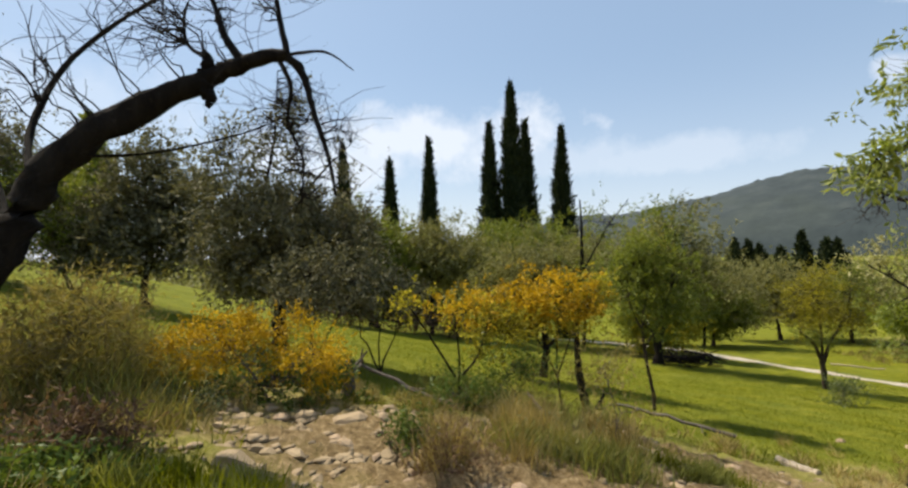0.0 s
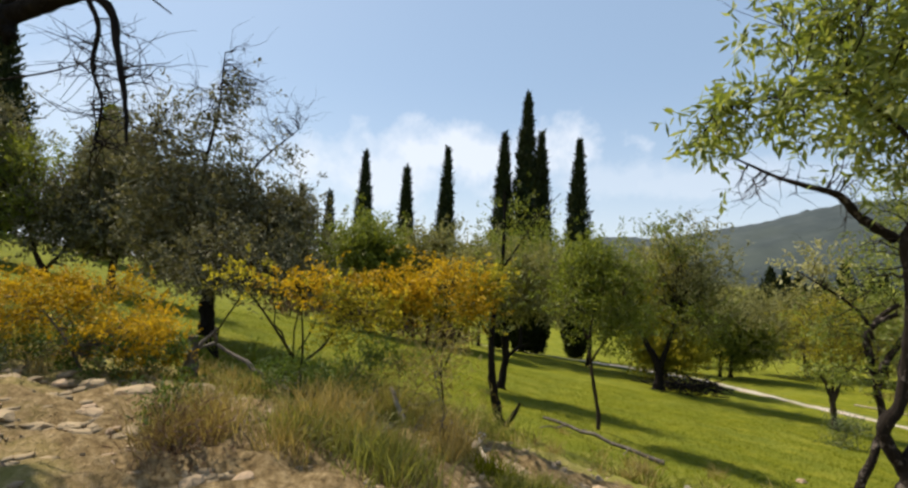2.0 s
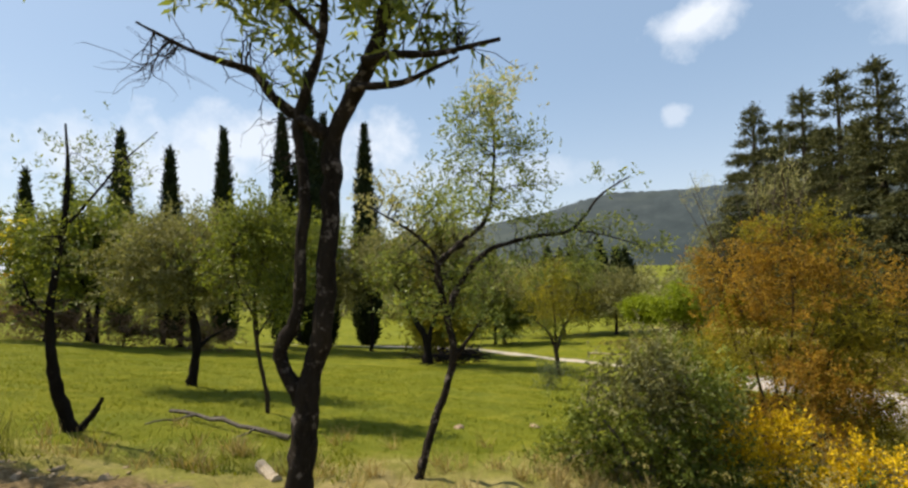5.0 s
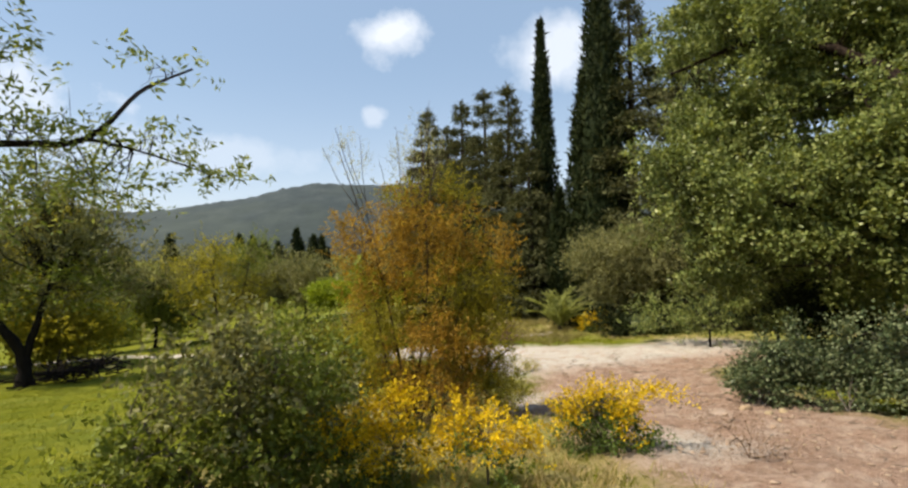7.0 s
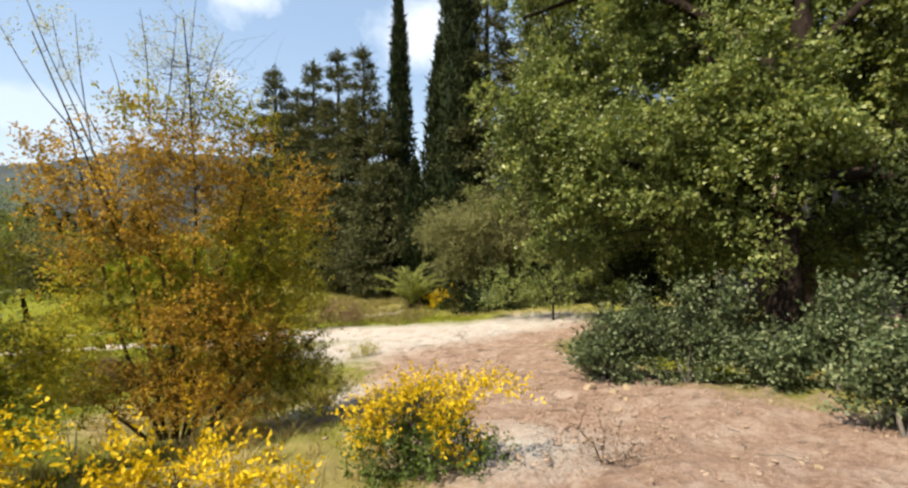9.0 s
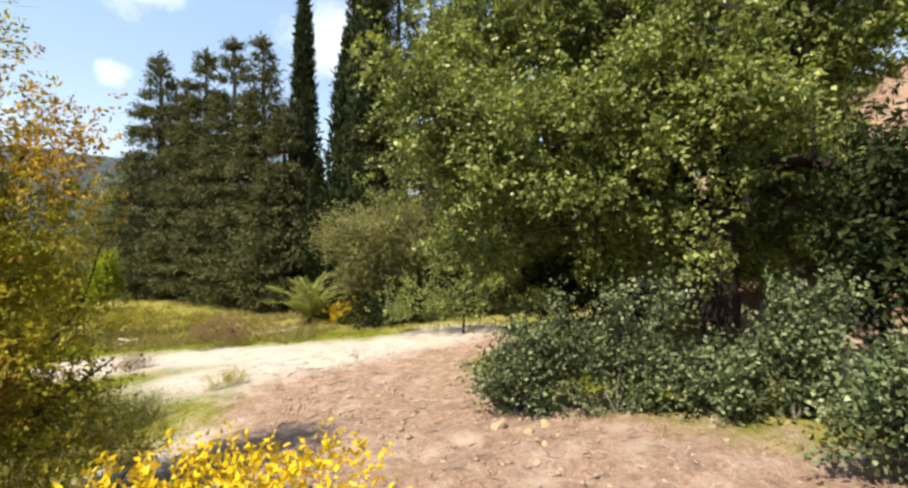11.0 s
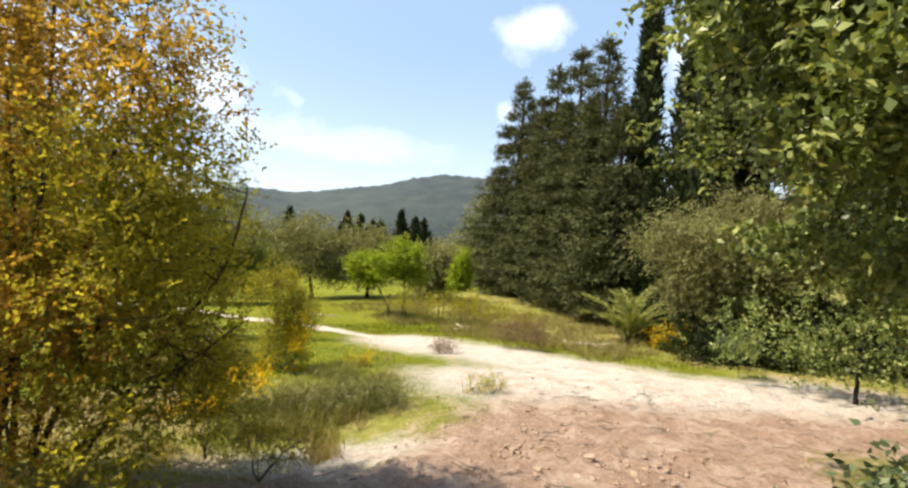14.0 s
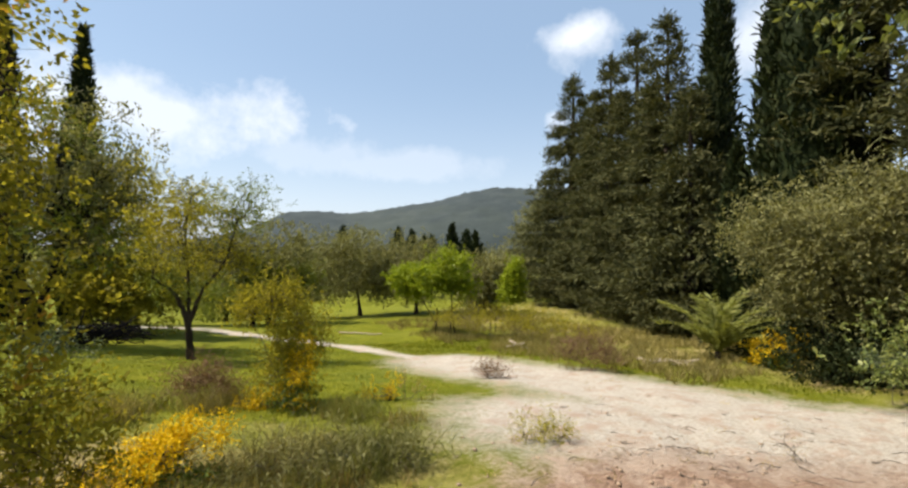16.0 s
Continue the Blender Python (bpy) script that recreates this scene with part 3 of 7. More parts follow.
def cypress(label, x, y, top, radius, seed, n=2600, card=(0.5, 0.11), name="cypress", leaves="cypress", sink=0.0, waist=0.30, group="columnar cypresses", loose=0.0):
    """A columnar cypress: trunk, dark core and upright sprays on a spindle."""
    rng = np.random.default_rng(seed)
    b = on(x, y, -0.1 - sink)
    H = top - b[2]
    root = thing(name, label, "tree", b, group)
    V, F = tube([(0, 0, 0), (0, 0, H * 0.3), (0.03, 0, H * 0.9)], [radius * 0.16, radius * 0.12, 0.02], 7)
    part("trunk", V, F, BARK["brown"], root)

    def prof(f):
        return radius * np.interp(f, [0, 0.03, 0.10, waist, 0.55, 0.78, 0.92, 1.0], [0.4, 0.65, 0.88, 1.0, 0.83, 0.47, 0.18, 0.01])

    hs = np.linspace(0.02, 0.985, 26)
    ang = np.linspace(0, 2 * np.pi, 13)[:-1]
    ring = np.stack([np.stack((np.cos(ang) * prof(h) * 0.82, np.sin(ang) * prof(h) * 0.82, np.full(12, h * H)), -1) for h in hs])
    ring[..., :2] *= rng.uniform(0.85, 1.1, (26, 12, 1))
    i, j = np.meshgrid(np.arange(25), np.arange(12), indexing="ij")
    a, c = i * 12 + j, i * 12 + (j + 1) % 12
    core = (ring.reshape(-1, 3), np.stack((a, c, c + 12, a + 12), -1).reshape(-1, 4))
    f = rng.uniform(0.0, 1, n) ** 1.15
    th = rng.uniform(0, 2 * np.pi, n)
    wav = 1 + 0.13 * np.sin(th * 3 + f * 19 + seed) + 0.08 * np.sin(th * 7 - f * 43)
    r = prof(f) * rng.uniform(0.72, 1.06, n) * wav + loose * rng.uniform(0, 1, n) ** 3 * prof(f)
    P = np.stack((np.cos(th) * r, np.sin(th) * r, f * (H - 0.5 * card[0])), -1)
    slim = 0.25 + 0.75 * np.clip((1 - f) * 2.2, 0, 1)
    D = unit(np.stack((np.cos(th) * 0.24 * slim, np.sin(th) * 0.24 * slim, np.full(n, 1.0)), -1) + rng.normal(size=(n, 3)) * 0.14 * slim[:, None])
    V, F = stack([core, sprays(rng, P, D, 3, card[0], card[0] * 0.8, card[1], 0.35)])
    part("crown", V, F, LEAF[leaves], root)
    return root


def conifer(label, x, y, top, radius, seed, rows=34, fan=11, name="conifer", leaves="conifer", group="row of tall conifers", tip=0.1, foot=0.02):
    """A broad conifer: trunk and tiers of branches clothed with hanging sprays."""
    rng = np.random.default_rng(seed)
    b = on(x, y, -0.15)
    H = top - b[2]
    root = thing(name, label, "tree", b, group)
    V, F = tube([(0, 0, 0), (0.05, 0, H * 0.5), (0, 0, H)], [radius * 0.11, radius * 0.07, 0.02], 7)
    part("trunk", V, F, BARK["brown"], root)
    tubes, S, D = [], [], []
    for k in range(rows):
        f = foot + (1 - foot) * (k + rng.uniform(0, 0.7)) / rows
        reach = radius * ((1 - f) ** 0.92 * 1.0 + tip * (1 - f)) * min(1, 0.65 + f * 3)
        for j in range(fan if f < 0.8 else fan * 3 // 4):
            a = rng.uniform(0, 2 * np.pi)
            L = reach * rng.uniform(0.7, 1.12)
            o = np.array([math.cos(a), math.sin(a), 0])
            p0 = np.array([0, 0, f * H])
            q = np.linspace(0, 1, 5)[:, None]
            line = p0 + o * q * L + np.array([0, 0, 1]) * (L * (0.30 * q - 0.22 * q * q))
            tubes.append(tube(line, np.linspace(0.03, 0.008, 5), 3))
            m = max(4, int(L * 9.5))
            t = rng.uniform(0.25, 1.02, m) ** 0.7
            pos = p0 + o * (t * L)[:, None] + np.array([0, 0, 1]) * (L * (0.30 * t - 0.22 * t * t))[:, None]
            side = np.array([-o[1], o[0], 0])
            pos = pos + side * (rng.normal(size=m) * 0.16 * L)[:, None] + rng.normal(size=(m, 3)) * 0.10
            S.append(pos)
            D.append(unit(o * 0.9 + side * rng.normal(size=(m, 1)) * 0.6 + np.array([0, 0, -0.12]) + rng.normal(size=(m, 3)) * 0.3))
    C, D = np.concatenate(S), np.concatenate(D)
    high = C[:, 2] > H * 0.8
    n = 46
    top_c = np.stack((rng.normal(size=n) * 0.05, rng.normal(size=n) * 0.05, H * rng.uniform(0.9, 0.995, n)), -1)
    top_d = unit(rng.normal(size=(n, 3)) * 0.28 + np.array([0, 0, 1]))
    low = sprays(rng, C[~high], D[~high], 6, 0.66, 0.38, 0.085, 0.5)
    up = sprays(rng, C[high], unit(D[high] + np.array([0, 0, 0.5])), 7, 0.6, 0.36, 0.08, 0.42)
    V, F = stack([low, up, sprays(rng, top_c, top_d, 5, 0.42, 0.3, 0.08, 0.3)])
    part("crown", V, F, LEAF[leaves], root)
    return root


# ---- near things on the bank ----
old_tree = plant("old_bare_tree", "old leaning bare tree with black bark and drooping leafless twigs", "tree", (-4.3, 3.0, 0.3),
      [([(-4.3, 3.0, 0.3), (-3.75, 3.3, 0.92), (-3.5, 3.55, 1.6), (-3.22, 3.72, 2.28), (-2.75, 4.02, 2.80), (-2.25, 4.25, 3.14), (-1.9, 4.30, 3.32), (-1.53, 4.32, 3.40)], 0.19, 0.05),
       ([(-2.3, 4.24, 3.10), (-2.22, 4.22, 2.98), (-2.24, 4.22, 2.88)], 0.085, 0.03),
       ([(-2.28, 4.24, 3.14), (-2.24, 4.26, 3.30), (-2.3, 4.28, 3.42)], 0.07, 0.03),
       ([(-1.55, 4.32, 3.39), (-1.40, 4.36, 3.22), (-1.30, 4.34, 2.85), (-1.15, 4.28, 2.40), (-1.08, 4.24, 2.05)], 0.045, 0.012),
       ([(-1.62, 4.33, 3.36), (-1.52, 4.36, 3.10), (-1.55, 4.36, 2.75), (-1.40, 4.32, 2.40), (-1.42, 4.3, 2.0)], 0.026, 0.006),
       ([(-1.95, 4.30, 3.32), (-2.15, 4.36, 3.62), (-2.3, 4.45, 4.0), (-2.6, 4.5, 4.5)], 0.045, 0.015),
       ([(-1.53, 4.32, 3.40), (-1.62, 4.38, 3.75), (-1.7, 4.40, 4.2), (-1.9, 4.4, 4.7)], 0.035, 0.012),
       ([(-1.55, 4.32, 3.39), (-1.2, 4.4, 3.44), (-0.95, 4.5, 3.30)], 0.018, 0.005),
       ([(-2.25, 4.27, 3.34), (-2.5, 4.35, 3.55), (-2.55, 4.45, 3.95), (-2.35, 4.5, 4.3)], 0.022, 0.007),
       ([(-3.15, 3.78, 2.35), (-2.6, 4.0, 2.42), (-2.0, 4.25, 2.62), (-1.65, 4.4, 2.8)], 0.016, 0.005),
       ([(-3.35, 3.65, 2.05), (-3.75, 4.1, 2.7), (-3.7, 4.5, 3.5), (-3.1, 4.8, 4.2), (-2.6, 4.9, 4.35)], 0.036, 0.012),
       ([(-3.5, 3.55, 1.6), (-3.9, 4.0, 1.9), (-4.6, 4.4, 2.9)], 0.07, 0.02)],
      [((-1.89, 4.29, 3.89), (0.64, 0.57, 0.35), 0.90), ((-2.75, 3.95, 3.47), (0.68, 0.61, 0.42), 1.09), ((-1.5, 4.40, 2.75), (0.30, 0.28, 0.65), 1.3), ((-3.33, 3.67, 3.08), (0.42, 0.38, 0.42), 0.74), ((-1.38, 4.36, 2.16), (0.24, 0.21, 0.36), 0.6), ((-1.10, 4.44, 2.71), (0.24, 0.22, 0.24), 0.31)],
      "grey", "black", 11, shoots=30, per=2, reach=0.1, leaf=(0.03, 0.01), clumps=110, spread=0.22, twigs=110, twig_r=0.010,
      bare=[((-1.45, 4.36, 2.8), (0.28, 0.25, 0.55), 12), ((-2.4, 4.3, 3.9), (0.7, 0.4, 0.4), 9), ((-3.2, 4.3, 3.7), (0.6, 0.4, 0.5), 8)])

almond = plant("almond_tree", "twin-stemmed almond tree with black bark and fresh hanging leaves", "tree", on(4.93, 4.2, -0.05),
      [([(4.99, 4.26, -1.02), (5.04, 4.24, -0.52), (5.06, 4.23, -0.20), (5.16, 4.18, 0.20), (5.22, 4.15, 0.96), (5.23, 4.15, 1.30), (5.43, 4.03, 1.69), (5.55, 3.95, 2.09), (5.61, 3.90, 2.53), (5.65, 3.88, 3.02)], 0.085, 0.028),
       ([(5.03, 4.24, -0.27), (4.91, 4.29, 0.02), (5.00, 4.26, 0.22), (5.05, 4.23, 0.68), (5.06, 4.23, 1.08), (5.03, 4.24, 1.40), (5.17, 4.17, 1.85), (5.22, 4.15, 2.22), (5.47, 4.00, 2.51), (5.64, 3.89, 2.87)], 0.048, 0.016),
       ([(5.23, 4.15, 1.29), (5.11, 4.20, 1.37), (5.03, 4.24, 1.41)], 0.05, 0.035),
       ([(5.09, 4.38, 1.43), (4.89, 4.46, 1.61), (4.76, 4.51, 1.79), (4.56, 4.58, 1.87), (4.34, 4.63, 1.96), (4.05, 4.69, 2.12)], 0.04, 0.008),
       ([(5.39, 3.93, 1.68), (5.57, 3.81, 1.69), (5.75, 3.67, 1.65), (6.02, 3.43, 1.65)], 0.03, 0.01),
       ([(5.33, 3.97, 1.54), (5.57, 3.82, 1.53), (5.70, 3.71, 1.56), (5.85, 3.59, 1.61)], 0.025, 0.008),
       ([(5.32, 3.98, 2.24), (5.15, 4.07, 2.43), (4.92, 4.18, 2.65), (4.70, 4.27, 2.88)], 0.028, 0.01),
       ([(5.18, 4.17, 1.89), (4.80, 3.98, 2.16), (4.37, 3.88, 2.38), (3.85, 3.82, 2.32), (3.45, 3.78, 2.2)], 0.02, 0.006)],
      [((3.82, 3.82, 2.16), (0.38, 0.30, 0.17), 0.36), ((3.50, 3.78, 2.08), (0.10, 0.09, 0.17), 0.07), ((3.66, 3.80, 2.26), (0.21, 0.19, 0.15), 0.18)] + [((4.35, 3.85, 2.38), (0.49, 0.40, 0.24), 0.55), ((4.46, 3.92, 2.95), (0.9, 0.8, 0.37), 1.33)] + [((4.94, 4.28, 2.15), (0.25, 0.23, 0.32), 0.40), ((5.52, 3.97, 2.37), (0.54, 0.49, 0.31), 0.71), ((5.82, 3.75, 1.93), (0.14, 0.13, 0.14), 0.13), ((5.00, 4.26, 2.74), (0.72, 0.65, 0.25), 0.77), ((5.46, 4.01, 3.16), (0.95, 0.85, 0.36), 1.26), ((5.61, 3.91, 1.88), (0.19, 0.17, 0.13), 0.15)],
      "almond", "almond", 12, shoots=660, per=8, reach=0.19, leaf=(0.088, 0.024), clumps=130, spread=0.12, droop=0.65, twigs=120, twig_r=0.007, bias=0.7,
      bare=[(c[0], c[1], 7) for c in [((4.37, 4.57, 1.89), (0.41, 0.37, 0.14), 0.30), ((4.78, 4.45, 1.72), (0.26, 0.24, 0.22), 0.31), ((4.89, 4.41, 1.27), (0.22, 0.19, 0.26), 0.30), ((4.79, 4.45, 1.99), (0.27, 0.24, 0.22), 0.31), ((4.20, 4.61, 1.81), (0.23, 0.21, 0.14), 0.19), ((5.94, 3.77, 1.80), (0.29, 0.26, 0.14), 0.23)]])

leaning = plant("leaning_almond_tree", "leaning almond tree with pale young leaves and last blossom", "tree", on(6.19, 6.52, -0.05),
      [([(6.19, 6.52, -2.0), *[(6.29, 6.52, -1.67), (6.43, 6.52, -1.25), (6.66, 6.51, -0.62), (6.60, 6.51, -0.11), (6.50, 6.52, 0.43), (6.62, 6.51, 0.62), (6.82, 6.49, 0.73)]], 0.055, 0.03),
       ([(6.66, 6.51, -0.60), (6.82, 6.49, -0.41), (6.99, 6.47, -0.18)], 0.035, 0.012),
       ([(6.61, 6.51, -0.13), (6.77, 6.50, 0.29), (7.10, 6.45, 0.64), (7.61, 6.33, 0.80), (8.07, 6.17, 0.88), (8.39, 6.03, 1.27), (8.69, 5.86, 1.48)], 0.045, 0.008),
       ([(6.56, 6.62, 0.52), (6.81, 6.60, 0.76), (7.10, 6.55, 0.99), (7.22, 6.53, 1.41), (7.26, 6.53, 2.04), (7.22, 6.53, 2.48)], 0.035, 0.01),
       ([(6.50, 6.42, 0.43), (6.41, 6.42, 0.67), (6.22, 6.42, 0.85), (5.97, 6.41, 1.01), (5.62, 6.38, 1.20)], 0.025, 0.007),
       ([(8.04, 6.08, 0.87), (8.34, 5.94, 0.80), (8.73, 5.72, 0.65)], 0.012, 0.005)],
      [((6.95, 6.48, 1.75), (0.47, 0.42, 0.29), 0.61), ((7.58, 6.34, 1.83), (0.28, 0.25, 0.22), 0.32), ((7.42, 6.39, 1.32), (0.33, 0.30, 0.22), 0.37), ((7.10, 6.45, 2.22), (0.37, 0.33, 0.29), 0.51), ((6.04, 6.52, 1.20), (0.28, 0.25, 0.21), 0.31), ((6.03, 6.52, 0.53), (0.23, 0.21, 0.16), 0.22), ((6.76, 6.50, 1.16), (0.61, 0.55, 0.28), 0.74), ((8.28, 6.08, 0.90), (0.35, 0.31, 0.13), 0.25), ((8.60, 5.92, 1.47), (0.13, 0.12, 0.07), 0.07), ((8.76, 5.82, 0.69), (0.23, 0.21, 0.11), 0.16), ((6.21, 6.52, 0.01), (0.28, 0.26, 0.12), 0.20), ((6.97, 6.48, -0.16), (0.31, 0.28, 0.15), 0.26), ((7.25, 6.43, 2.49), (0.32, 0.29, 0.22), 0.36), ((7.87, 6.25, 0.95), (0.34, 0.31, 0.11), 0.22), ((7.5, 6.4, 0.5), (0.5, 0.4, 0.22), 0.4), ((8.2, 6.1, 0.55), (0.35, 0.3, 0.18), 0.25), ((7.0, 6.45, 0.3), (0.4, 0.35, 0.22), 0.3)],
      "almond", "almond", 13, shoots=900, per=7, reach=0.15, leaf=(0.055, 0.018), clumps=170, spread=0.13, droop=0.1, twigs=130, twig_r=0.007, second=("bloom", 0.08))

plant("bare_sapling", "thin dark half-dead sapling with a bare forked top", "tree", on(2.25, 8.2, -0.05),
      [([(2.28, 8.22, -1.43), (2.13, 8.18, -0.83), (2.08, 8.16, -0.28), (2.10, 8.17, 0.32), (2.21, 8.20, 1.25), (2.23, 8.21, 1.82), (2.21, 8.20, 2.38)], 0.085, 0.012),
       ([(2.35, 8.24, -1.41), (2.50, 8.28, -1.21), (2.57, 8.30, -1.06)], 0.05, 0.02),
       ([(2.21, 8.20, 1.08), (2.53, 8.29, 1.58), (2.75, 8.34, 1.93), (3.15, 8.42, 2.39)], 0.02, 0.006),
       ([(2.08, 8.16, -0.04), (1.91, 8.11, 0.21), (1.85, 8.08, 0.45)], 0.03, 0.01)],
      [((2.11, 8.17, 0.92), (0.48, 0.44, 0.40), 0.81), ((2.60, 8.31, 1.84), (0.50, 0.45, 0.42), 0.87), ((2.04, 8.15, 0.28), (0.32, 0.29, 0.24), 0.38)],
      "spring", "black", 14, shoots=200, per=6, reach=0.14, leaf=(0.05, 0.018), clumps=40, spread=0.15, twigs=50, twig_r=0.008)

plant("young_almond_tree", "slender young almond tree with light green leaves in the meadow", "tree", on(4.4, 10.4, -0.05),
      [([(4.26, 10.41, -2.52), (4.32, 10.41, -1.85), (4.17, 10.41, -0.95), (4.12, 10.41, -0.17), (4.27, 10.41, 0.61)], 0.05, 0.02), ([(4.15, 10.41, -0.73), (4.54, 10.41, -0.08), (4.77, 10.40, 0.59)], 0.025, 0.01), ([(4.13, 10.41, -0.40), (3.88, 10.40, 0.17), (3.78, 10.39, 0.73)], 0.025, 0.01)],
      [((4.39, 10.41, 1.23), (0.57, 0.51, 0.45), 1.02), ((3.94, 10.40, 0.73), (0.62, 0.55, 0.56), 1.28), ((4.71, 10.40, 0.60), (0.57, 0.51, 0.63), 1.31), ((4.43, 10.41, 0.04), (0.56, 0.51, 0.34), 0.80), ((4.11, 10.41, 1.40), (0.34, 0.31, 0.28), 0.46)],
      "spring", "brown", 15, shoots=900, per=7, reach=0.2, leaf=(0.07, 0.028), clumps=80, spread=0.2, twigs=50)

plant("olive_tree", "olive tree with a forked dark trunk in the meadow", "tree", on(2.45, 13.5, -0.05),
      [([(2.44, 13.52, -2.16), (2.53, 13.53, -1.28), (2.45, 13.52, -0.40), (2.38, 13.51, 0.47)], 0.14, 0.06), ([(2.53, 13.53, -1.36), (2.86, 13.57, -1.08), (3.21, 13.61, -0.91)], 0.06, 0.02)],
      [((2.45, 13.52, 1.06), (1.18, 1.06, 0.73), 2.67), ((1.66, 13.37, 0.71), (0.86, 0.77, 0.72), 2.03), ((3.08, 13.60, 0.38), (0.89, 0.80, 0.60), 1.81), ((2.31, 13.50, -0.03), (1.17, 1.05, 0.41), 1.66), ((3.30, 13.62, 1.20), (0.60, 0.54, 0.45), 1.06)],
      "olive", "black", 16, shoots=1500, per=8, reach=0.25, leaf=(0.09, 0.03), clumps=110, spread=0.28, group="olive trees in the meadow")

plant("orchard_tree", "spreading orchard tree with a short dark trunk beside a brush pile", "tree", on(11.2, 26.1, -0.05),
      [([(11.12, 26.14, -5.17), (11.13, 26.13, -3.92), (10.61, 26.35, -2.68), (10.04, 26.57, -1.51)], 0.28, 0.10), ([(11.12, 26.14, -4.08), (11.55, 25.95, -2.45), (11.98, 25.75, -0.83)], 0.16, 0.07)],
      [((11.65, 25.91, 1.41), (2.58, 2.32, 1.61), 9.37), ((10.23, 26.50, 0.13), (1.98, 1.78, 1.81), 8.32), ((12.65, 25.43, -0.03), (1.74, 1.56, 1.74), 7.26), ((11.14, 26.13, 2.73), (1.95, 1.76, 0.98), 5.02), ((13.42, 25.04, 1.06), (1.09, 0.98, 1.09), 3.44), ((9.20, 26.87, -0.03), (1.34, 1.20, 1.34), 4.77), ((11.58, 25.94, -1.16), (2.58, 2.32, 0.97), 6.22), ((12.48, 25.52, 3.14), (0.79, 0.71, 0.64), 1.74)],
      "olive", "black", 17, shoots=1000, per=8, reach=0.5, leaf=(0.17, 0.06), clumps=110, spread=0.5, second=("spring", 0.45), twig_r=0.03, twigs=130)

plant("almond_tree", "small almond tree with an open crown in the meadow", "tree", on(16.0, 20.3, -0.05),
      [([(15.78, 20.26, -4.65), (15.72, 20.26, -3.80), (15.60, 20.26, -3.36), (15.33, 20.26, -2.75), (14.77, 20.26, -2.28)], 0.13, 0.04), ([(15.73, 20.26, -3.71), (16.08, 20.25, -2.69), (16.66, 20.21, -1.81), (16.99, 20.18, -0.54)], 0.07, 0.02), ([(15.73, 20.26, -3.63), (15.69, 20.26, -2.33), (15.59, 20.26, -0.95), (15.72, 20.26, 0.10)], 0.06, 0.015)],
      [((15.76, 20.26, -1.98), (1.13, 1.02, 0.78), 2.71), ((15.00, 20.26, -0.97), (1.01, 0.91, 0.93), 2.86), ((16.82, 20.20, -0.37), (1.08, 0.97, 0.63), 2.21), ((15.95, 20.25, -0.06), (0.96, 0.87, 0.61), 1.97), ((15.32, 20.26, -2.66), (0.94, 0.84, 0.48), 1.58), ((17.09, 20.17, -1.44), (0.63, 0.57, 0.73), 1.61), ((17.31, 20.14, 0.11), (0.64, 0.58, 0.46), 1.12)],
      "olivegold", "brown", 18, shoots=1000, per=7, reach=0.3, leaf=(0.09, 0.03), clumps=120, spread=0.3, twigs=80, twig_r=0.014, second=("spring", 0.5))

plant("olive_tree", "dense dark grey-leaved olive tree with twiggy bare top", "tree", on(-3.9, 9.9, -0.05),
      [([(-3.78, 9.87, -0.24), (-3.77, 9.88, 0.38), (-3.64, 9.95, 1.12), (-3.78, 9.88, 2.12)], 0.17, 0.08), ([(-3.76, 9.88, 1.25), (-3.99, 9.76, 2.62), (-3.81, 9.86, 4.17), (-3.75, 9.89, 5.48)], 0.05, 0.01), ([(-3.77, 9.88, 1.62), (-3.15, 10.20, 3.05), (-2.34, 10.54, 4.03)], 0.04, 0.01), ([(-3.82, 9.85, 1.25), (-4.46, 9.46, 2.35), (-4.76, 9.26, 3.54)], 0.05, 0.01)],
      [((-3.67, 9.94, 1.75), (1.39, 1.25, 0.88), 3.53), ((-2.79, 10.36, 1.89), (0.78, 0.70, 0.71), 1.88), ((-4.27, 9.59, 2.11), (0.86, 0.78, 0.86), 2.36), ((-4.16, 9.65, 1.13), (0.86, 0.77, 0.49), 1.51), ((-2.44, 10.50, 1.50), (0.46, 0.41, 0.52), 0.96), ((-3.23, 10.16, 1.12), (0.89, 0.80, 0.45), 1.44), ((-3.81, 9.86, 4.43), (0.64, 0.57, 1.15), 0.28), ((-4.48, 9.45, 3.45), (0.55, 0.50, 0.86), 0.33), ((-3.26, 10.14, 3.18), (0.71, 0.64, 0.65), 0.48), ((-4.91, 9.15, 2.80), (0.42, 0.38, 0.48), 0.25)],
      "grey", "black", 19, shoots=2900, per=8, reach=0.25, leaf=(0.10, 0.034), clumps=150, spread=0.26, twigs=170, twig_r=0.012, group="olive trees in the meadow",
      bare=[(c[0], c[1], 22) for c in [((-3.82, 9.85, 4.55), (0.76, 0.69, 1.15), 2.70), ((-2.76, 10.37, 4.27), (0.79, 0.71, 0.59), 1.64), ((-4.53, 9.42, 3.70), (0.61, 0.55, 0.98), 2.00), ((-3.28, 10.13, 5.02), (0.52, 0.47, 0.78), 1.46)]])

